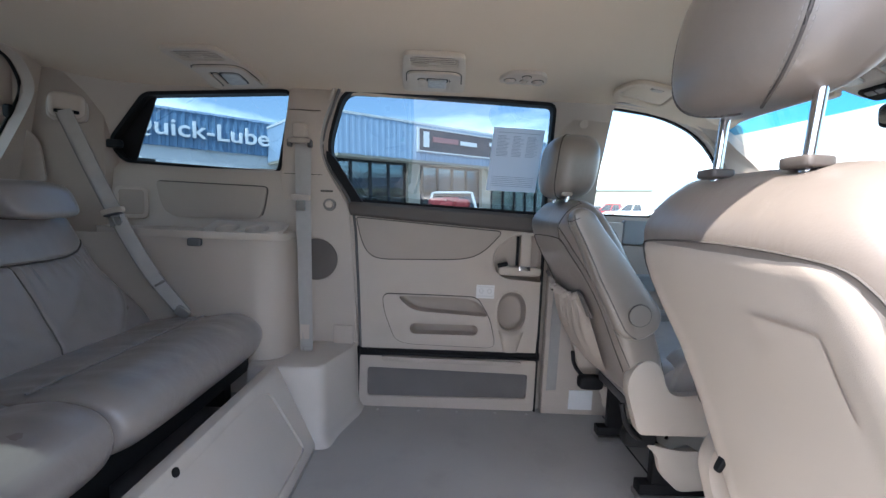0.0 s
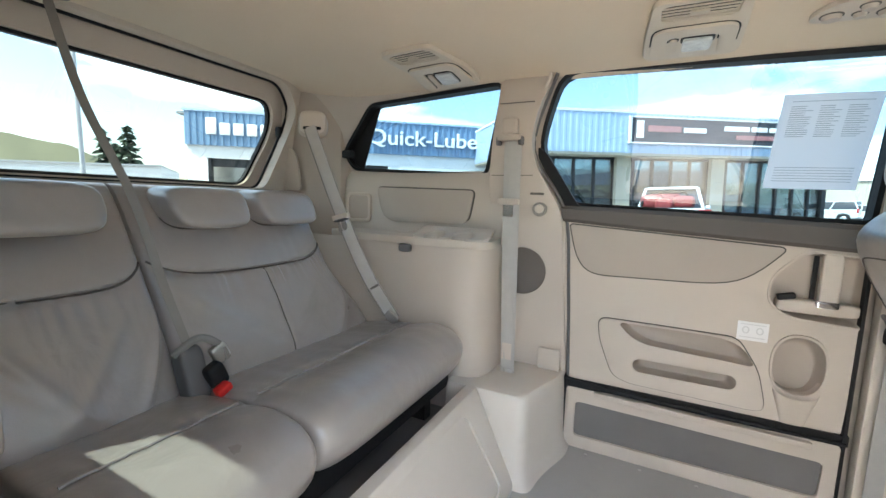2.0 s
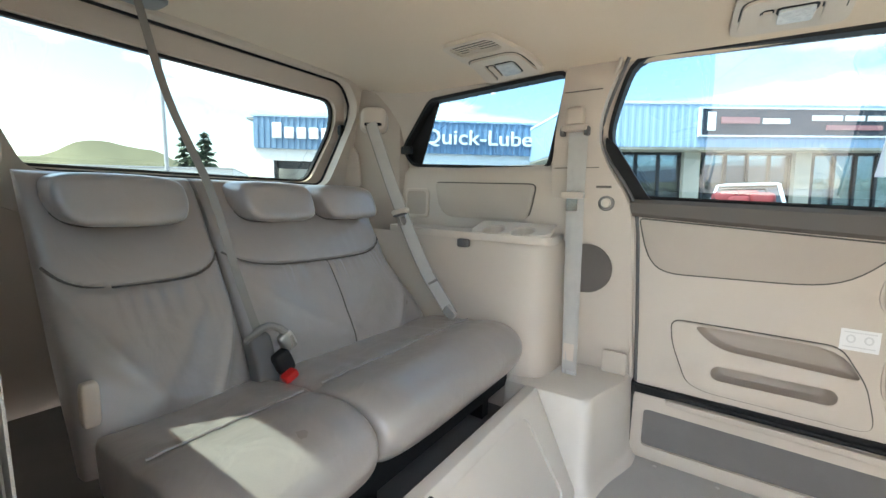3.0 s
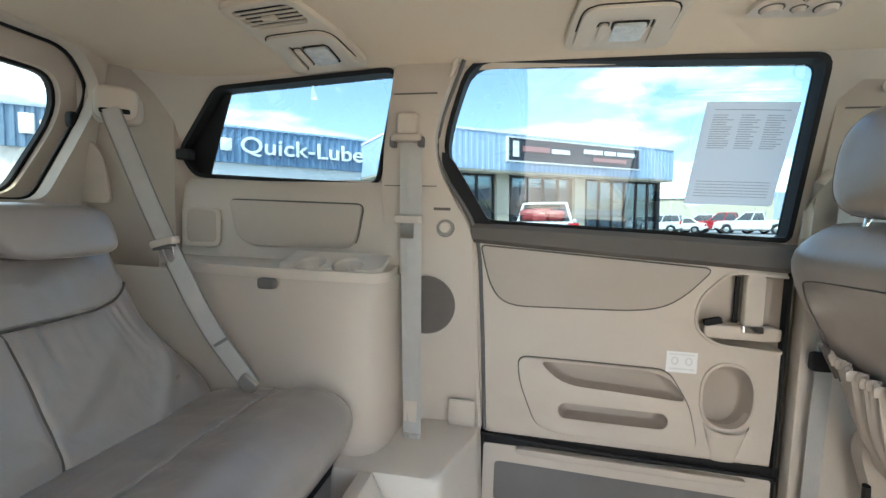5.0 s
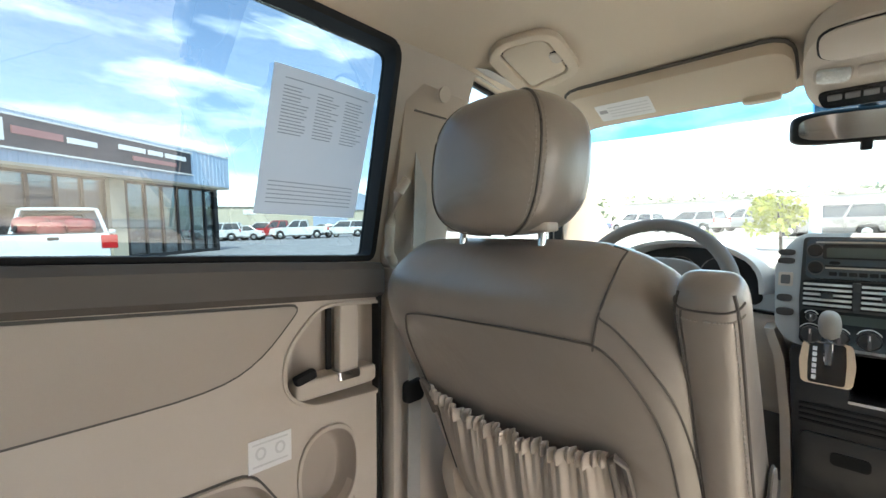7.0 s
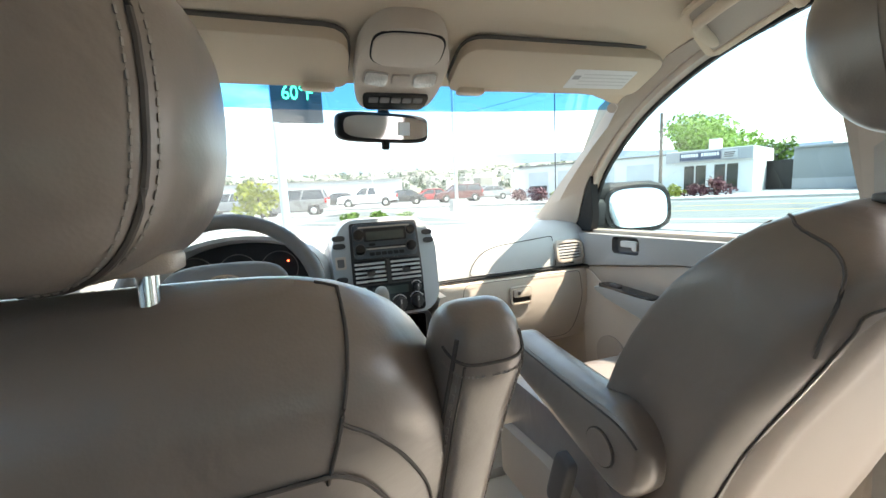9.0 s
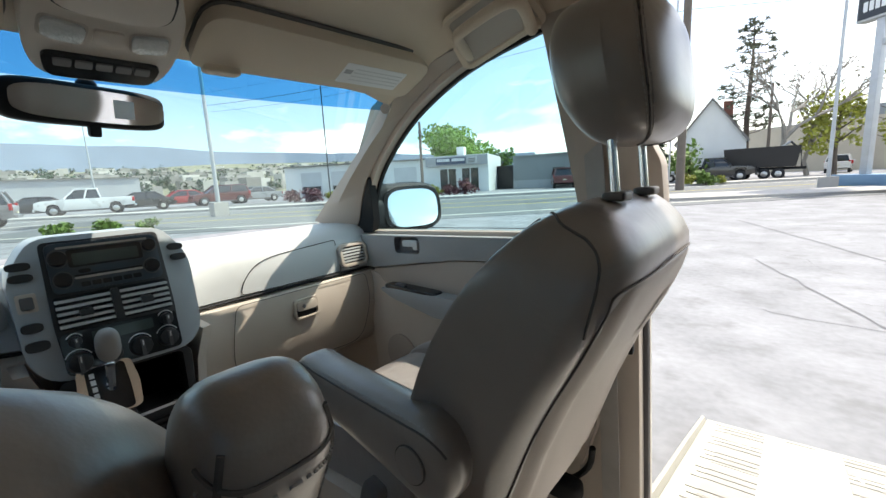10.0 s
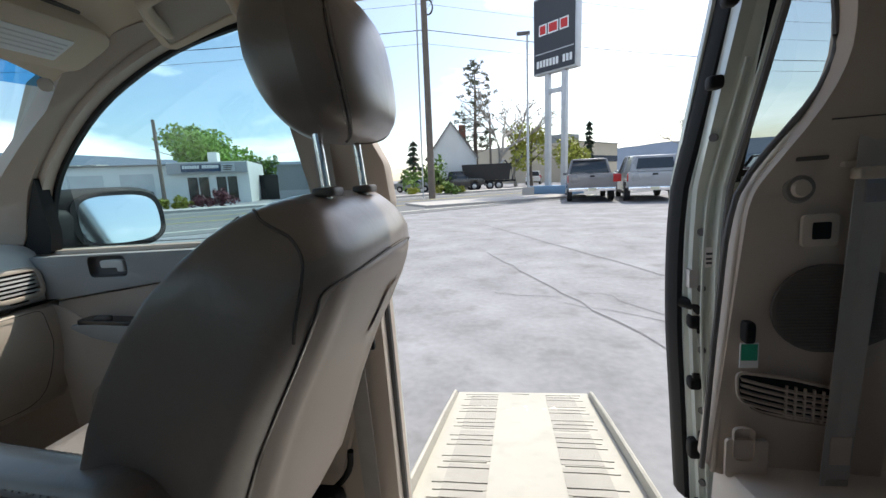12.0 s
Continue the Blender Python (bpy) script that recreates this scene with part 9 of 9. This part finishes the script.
def pine(label, at, h, r, seed):
    """An open pine: level limbs of uneven length, each ending in tufts of needles."""
    rng = random.Random(seed)
    th = outside("tree", label, "tree", at)
    part("trunk", tube([(0, 0, 0), (0.1, 0, h * 0.4), (-0.05, 0.05, h * 0.75), (0, 0, h)], [0.30, 0.22, 0.12, 0.03], 8), BARK, th, "tall bare trunk")
    limbs, vs, fs = [], [], []
    for k in range(46):
        t = (k + rng.uniform(0, 0.8)) / 46
        z, a = h * (0.26 + 0.72 * t), k * 2.399 + rng.uniform(-0.4, 0.4)
        ln = r * (1 - t) ** 0.55 * rng.uniform(0.45, 1.1) + 0.25
        d = Vector((math.cos(a), math.sin(a), rng.uniform(-0.05, 0.35)))
        base, tip = Vector((0, 0, z)), Vector((0, 0, z)) + d * ln
        limbs.append(tube([base, base.lerp(tip, 0.5) - Vector((0, 0, 0.10 * ln)), tip], [0.055, 0.04, 0.015], 5))
        for j in range(rng.randrange(3, 7)):
            c = base.lerp(tip, rng.uniform(0.45, 1.05)) + Vector((rng.gauss(0, 0.22), rng.gauss(0, 0.22), rng.gauss(0.05, 0.12)))
            for _ in range(13):
                e = Vector((rng.gauss(0, 1), rng.gauss(0, 1), rng.gauss(0.25, 0.7))).normalized()
                f = e.orthogonal().normalized() * 0.05
                q = c + e * rng.uniform(0.20, 0.42)
                i = len(vs)
                vs += [c + f, q + f * 0.5, q - f * 0.5, c - f]
                fs.append((i, i + 1, i + 2, i + 3))
    part("branchwork", join(*limbs), BARK, th, "thin uneven limbs")
    mesh_part("crown", vs, fs, LEAFP, th, "open tufts of grey-green needles")
    return th


def bare_tree(label, at, h, spread, seed, mat=None, n=500):
    """A leafless tree: forked limbs down to fine twigs, with few buds."""
    rng = random.Random(seed)
    th = outside("tree", label, "tree", at)
    limbs, tips = [], []

    def fork(p, d, length, r, level):
        q = p + d * length
        mid = p.lerp(q, 0.5) + Vector((rng.gauss(0, 0.05), rng.gauss(0, 0.05), rng.gauss(0, 0.03))) * length
        limbs.append(tube([p, mid, q], [r, r * 0.8, r * 0.62], 5 if level < 2 else 3))
        if level == 5:
            tips.append(q)
            return
        for _ in range(2 if level > 3 else 3):
            e = (d + Vector((rng.gauss(0, spread), rng.gauss(0, spread), rng.gauss(0.10, 0.22)))).normalized()
            fork(q, e, length * rng.uniform(0.62, 0.82), r * 0.64, level + 1)
    fork(Vector((0, 0, 0)), Vector((0, 0, 1)), h * 0.28, h * 0.024, 0)
    out = limbs[0]
    part("trunk", out, mat or BARK, th, "grey forked trunk")
    part("crown", join(*limbs[1:]), mat or BARK, th, "bare branches and fine twigs")
    vs, fs = [], []
    for _ in range(n):
        p = rng.choice(tips) + Vector((rng.gauss(0, 0.2), rng.gauss(0, 0.2), rng.gauss(0, 0.2)))
        a = Vector((rng.gauss(0, 1), rng.gauss(0, 1), rng.gauss(0, 1))).normalized() * rng.uniform(0.05, 0.11)
        b = a.orthogonal() * 0.6
        i = len(vs)
        vs += [p + a, p + b, p - a, p - b]
        fs.append((i, i + 1, i + 2, i + 3))
    tagged(mesh_part("foliage", vs, fs, LEAFB, th, "sparse pale buds"), kind="stuff")
    return th


def bush(label, at, r, mat, seed, n=620):
    rng = random.Random(seed)
    th = outside("shrub", label, "shrub", at, group="shrubs")
    vs, fs = leaves(rng, Vector((0, 0, r * 0.75)), r * 1.05, r * 0.8, n, 0.095 * r + 0.03, 0.3)
    mesh_part("foliage", vs, fs, mat, th)
    part("stem", tube([(0, 0, 0), (0, 0, r * 0.7)], [0.05, 0.03], 6), BARK, th)
    return th


pine("tall airy pine across the street", far(-85.1, 50), 14.6, 3.3, 3)
conifer("dark conifer beside the house", far(-76.5, 55), 6.5, 2.0, 5, 700)
conifer("narrow dark cypress by the office block", far(-99.8, 62), 8.5, 1.2, 6, 800)
for az, d, h, sd2 in ((155.3, 53, 7.8, 11), (154.2, 52, 9.5, 12), (156.3, 54, 9.3, 13), (-122, 60, 9, 14), (-126, 62, 11, 15), (-130, 60, 8, 16), (-68, 62, 5, 17)):
    conifer("dark conifer far behind the lot", far(az, d), h, 2.4, sd2, 1200)
broad_tree("leafy green round tree behind the battery shop", far(-50.0, 50), 7.3, 5.2, 2.6, LEAFG, 21, 7000, 0.20)
bare_tree("pale leafless tree with fine twigs and buds", far(-88.3, 45), 11.5, 0.52, 22, TWIG)
bare_tree("pale leafless tree with fine twigs and buds", far(-90.4, 50), 9.0, 0.52, 23, TWIG)
broad_tree("yellow-green spring tree beyond the sign", far(-92.5, 50), 7.0, 2.8, 2.8, LEAFY, 24, 1100, 0.24)
broad_tree("yellow-green spring tree beyond the sign", far(-97.3, 54), 6.0, 3.0, 2.4, LEAFY, 25, 1100, 0.24)
bare_tree("bare pale tree by the road", far(-110.8, 58), 9.0, 0.58, 26, TWIG, 200)
broad_tree("yellow-green young tree in the lot's edge", far(6.2, 19), 2.2, 0.95, 0.85, LEAFY, 27, 900, 0.12, 0.06)
broad_tree("green tree behind the grey shop", far(-57, 56), 5.0, 2.2, 1.8, LEAF, 28, 700, 0.25)
broad_tree("small green tree seen past the driver's window", far(52, 40), 3.2, 1.6, 1.3, LEAF, 29, 700, 0.18, 0.1)
bush("olive conical evergreen by the house", far(-77.6, 40), 2.3, LEAF, 31, 500)
for i, (az, d, r_, m_) in enumerate(((-79.6, 33, 0.55, LEAFY), (-81.4, 33, 0.75, LEAF), (-76.0, 33, 0.5, LEAFY), (-82.6, 34, 0.45, LEAFY), (-45.3, 31, 0.5, LEAFY), (-47.6, 31, 0.62, LEAFY), (-49.6, 31, 0.65, LEAFR), (-51.6, 31, 0.85, LEAFR), (-35.6, 31.5, 0.62, LEAFY), (-33.6, 31.5, 0.62, LEAFY), (-31.4, 32, 0.85, LEAFR), (-38.6, 31, 0.5, LEAFY), (-40.6, 31, 0.55, LEAFY), (-28.8, 32, 0.8, LEAFR), (-8.5, 17, 0.4, LEAF), (-4.5, 17, 0.4, LEAF), (-12, 18, 0.35, LEAF), (14, 18, 0.5, LEAFY))):
    bush(("dark red" if m_ is LEAFR else "bright yellow-green" if m_ is LEAFY else "clipped green") + " rounded shrub along the street", far(az, d), r_, m_, 40 + i)

# ---- buildings across the street ----


def block(label, az0, d0, az1, d1, h, wallm, roofm, depth=9, parapet=0.5):
    th = outside("building", label, "building", (0, 0, 0), group="buildings across the street")
    p, q = far(az0, d0), far(az1, d1)
    wallbox(th, "wall", wallm, p, q, 0, h, depth, "plain front wall")
    wallbox(th, "roof", roofm, p, q, h, h + 0.12, depth, out=0.25)
    return th, p, q


b1, p, q = block("pale garage building with wide roller doors", -28.2, 46, -46.8, 40, 3.2, WHITEP, ROOFM)
for t0 in (0.12, 0.34, 0.56, 0.78):
    wallbox(b1, "roller_door", ROLLER, p.lerp(q, t0), p.lerp(q, t0 + 0.15), 0.1, 2.6, 0.1, "grey roller door", out=0.03)
    wallbox(b1, "door_glass_row", CARGL, p.lerp(q, t0 + 0.01), p.lerp(q, t0 + 0.14), 0.8, 1.2, 0.1, out=0.06)
b2, p, q = block("battery shop with a sign and glazed front", -46.8, 40, -55.2, 38.5, 3.3, WHITEP, WHITEP, 8)
wallbox(b2, "sign_panel", NAVYP, p.lerp(q, 0.18), p.lerp(q, 0.66), 2.62, 3.22, 0.2, "dark blue sign panel", out=0.5)
wallbox(b2, "sign_panel", ROLLER, p.lerp(q, 0.68), p.lerp(q, 0.84), 2.62, 3.22, 0.2, "pale sign panel", out=0.5)
wallbox(b2, "canopy_edge", GREYW, p.lerp(q, 0.0), p.lerp(q, 1.0), 2.50, 3.35, 0.3, "pale canopy fascia", out=0.4)
for k in range(15):
    if k != 7:
        wallbox(b2, "sign_bar", LETW, p.lerp(q, 0.20 + k * 0.030), p.lerp(q, 0.222 + k * 0.030), 2.88, 3.14, 0.05, out=0.55)
for k in range(3):
    wallbox(b2, "sign_line", FRAMED, p.lerp(q, 0.70), p.lerp(q, 0.80 + 0.01 * k), 2.72 + k * 0.15, 2.78 + k * 0.15, 0.05, out=0.55)
wallbox(b2, "roof_unit", WHITEP, p.lerp(q, 0.44), p.lerp(q, 0.56), 3.4, 4.3, 1.0, "white rooftop air unit", out=-1.5)
for t0 in (0.22, 0.36, 0.58, 0.72):
    wallbox(b2, "shop_window", CARGL, p.lerp(q, t0), p.lerp(q, t0 + 0.12), 0.3, 2.2, 0.1, "dark shop window", out=0.05)
b3, p, q = block("low grey shop with one window", -58.6, 42, -70.5, 40, 3.1, GREYB, GREYB, 8)
wallbox(b3, "shop_window", CARGL, p.lerp(q, 0.45), p.lerp(q, 0.58), 0.9, 1.9, 0.1, "dark shop window", out=0.05)
wallbox(b3, "shop_window", CARGL, p.lerp(q, 0.72), p.lerp(q, 0.84), 0.9, 1.9, 0.1, "dark shop window", out=0.05)
wallbox(b3, "lower_wall", GREYW, p, q, 0, 0.8, 0.1, "pale lower wall", out=0.03)
# closed near-black block: the shade inside the open shelter is its colour
block("solid dark block painted as the shaded shelter between the shops", -55.2, 44, -58.6, 43, 2.2, FRAMED, FRAMED, 6)
b5, p, q = block("grey office block with a band of windows", -97.9, 66, -103.2, 80, 6.0, BEIGE, GREYB, 20)
wallbox(b5, "window_band", CARGL, p, q, 3.0, 4.0, 0.1, "dark window band", out=0.05)
wallbox(b5, "roof_plant", GREYB, p.lerp(q, 0.1), p.lerp(q, 0.35), 6.0, 7.4, 6, "roof plant room", out=-2)
b6, p, q = block("long tan store far beyond the lot", 74.5, 95, 62.5, 98, 5.5, BEIGE, ROOFM, 25)
wallbox(b6, "store_sign", WHITEP, p.lerp(q, 0.30), p.lerp(q, 0.42), 4.0, 5.0, 0.2, "blank store sign", out=0.1)
block("long low pale grey building behind the cars", 22, 70, -13, 66, 3.4, GREYW, ROOFM, 15)
block("white wall and shed behind the van", 172, 46, 151.5, 40, 4.4, WHITEP, GREYW, 8)
block("beige store across the lot", 58, 85, 40, 88, 4.2, BEIGE, ROOFM, 20)
hs = outside("house", "white gabled house with a red brick chimney", "house", far(-81.7, 52), -81.7 + 90)
hs.scale = (0.92, 1.0, 1.2)
part("wall", plate([(-2.9, 0), (2.9, 0), (2.9, 2.9), (0, 5.9), (-2.9, 2.9)], [], 7, lambda u, v, w: Vector((u, w, v))), WHITEP, hs, "white clapboard wall", smooth=False)
for s in (-1, 1):
    part("roof", loft([[Vector((0, -0.3, 6.05)), Vector((0, 7.3, 6.05)), Vector((s * 3.15, 7.3, 2.80)), Vector((s * 3.15, -0.3, 2.80))], [Vector((0, -0.3, 5.92)), Vector((0, 7.3, 5.92)), Vector((s * 3.05, 7.3, 2.68)), Vector((s * 3.05, -0.3, 2.68))]]), ROOFM, hs, "grey shingle roof", smooth=False)
part("chimney", box(-2.0, -1.1, -0.7, 0.0, 0, 6.4), BRICK, hs, "red brick chimney", smooth=False)
for x, z in ((0.2, 3.4), (0.95, 3.4), (1.6, 1.0), (-0.4, 1.0)):
    part("window", box(x - 0.3, x + 0.3, -0.06, 0.02, z, z + 1.1), CARGL, hs, "dark sash window")

# ---- hills ----


def hills(label, az0, az1, d, heights, mat, seed, deep=60, low=-30):
    rng = random.Random(seed)
    n = 40
    th = outside("hill", label, "hill", (0, 0, 0), kind="structure")
    ridge, foot, back = [], [], []
    for i in range(n + 1):
        t = i / n
        az = az0 + (az1 - az0) * t
        f = t * (len(heights) - 1)
        k = min(int(f), len(heights) - 2)
        u = f - k
        u = u * u * (3 - 2 * u)
        h = heights[k] * (1 - u) + heights[k + 1] * u + rng.uniform(-1, 1) * 0.02 * d * 0.05
        ridge.append(far(az, d + deep) + Vector((0, 0, h)))
        foot.append(far(az, d) + Vector((0, 0, low)))
        back.append(far(az, d + deep + 60) + Vector((0, 0, -30)))
    mid = [f.lerp(r_, 0.55) + Vector((0, 0, rng.uniform(-1, 1))) for f, r_ in zip(foot, ridge)]
    part("slope", loft([foot, mid, ridge, back], cap=False, closed=False), mat, th)
    return th


hills("olive rounded hill behind the lot", 178, 150, 420, (26, 34, 43, 60, 55, 39, 28), HILLG, 1)
hills("haze-tinted blue mountain ridge", 75, 48, 700, (8, 34, 52, 40, 60, 46, 30), HILLB, 2)
hills("haze-tinted brown plateau ridge across the valley", 48, -62, 780, (40, 62, 75, 84, 80, 78, 66, 60, 50, 44), HILLB, 3)
hills("sagebrush foothills with houses", 45, -48, 150, (16, 23, 25, 22, 20, 24, 23, 16), HILLG, 4, 270, -0.4)
hills("haze-tinted blue ridge behind the trucks", -96, -160, 700, (30, 44, 40, 46, 42, 46), HILLB, 5)
hs2 = outside("hillside_houses", "many tiny pale houses scattered on the hillside", "houses", (0, 0, 0), kind="stuff")
rng = random.Random(9)
bm = bmesh.new()
for _ in range(460):
    L = rng.uniform(155, 390)
    p = far(rng.uniform(-42, 42), L)
    w_, d_, h_, z_ = rng.uniform(1.5, 4.5), rng.uniform(2, 4), rng.uniform(2.2, 4), (L - 150) * 0.075
    boxm(bm, p.x - d_, p.x + d_, p.y - w_, p.y + w_, z_ - 2.5, z_ + h_)
part("houses", bm, TOWN, hs2, smooth=False)
vs, fs = [], []
for _ in range(620):
    L = rng.uniform(152, 395)
    p = far(rng.uniform(-42, 42), L)
    r_ = rng.uniform(1.2, 3.0)
    a, b = leaves(rng, p + Vector((0, 0, r_ * 0.8 + (L - 150) * 0.075)), r_, r_, 26, 0.75)
    fs += [tuple(i + len(vs) for i in f) for f in b]
    vs += a
mesh_part("hillside_trees", vs, fs, LEAFC, hs2)

LEVEL = Matrix.Rotation(radians(-2.0), 4, "Y")
for o in OUT:
    if o is lube:
        continue                 # its floor is level
    o.matrix_basis = LEVEL @ o.matrix_basis
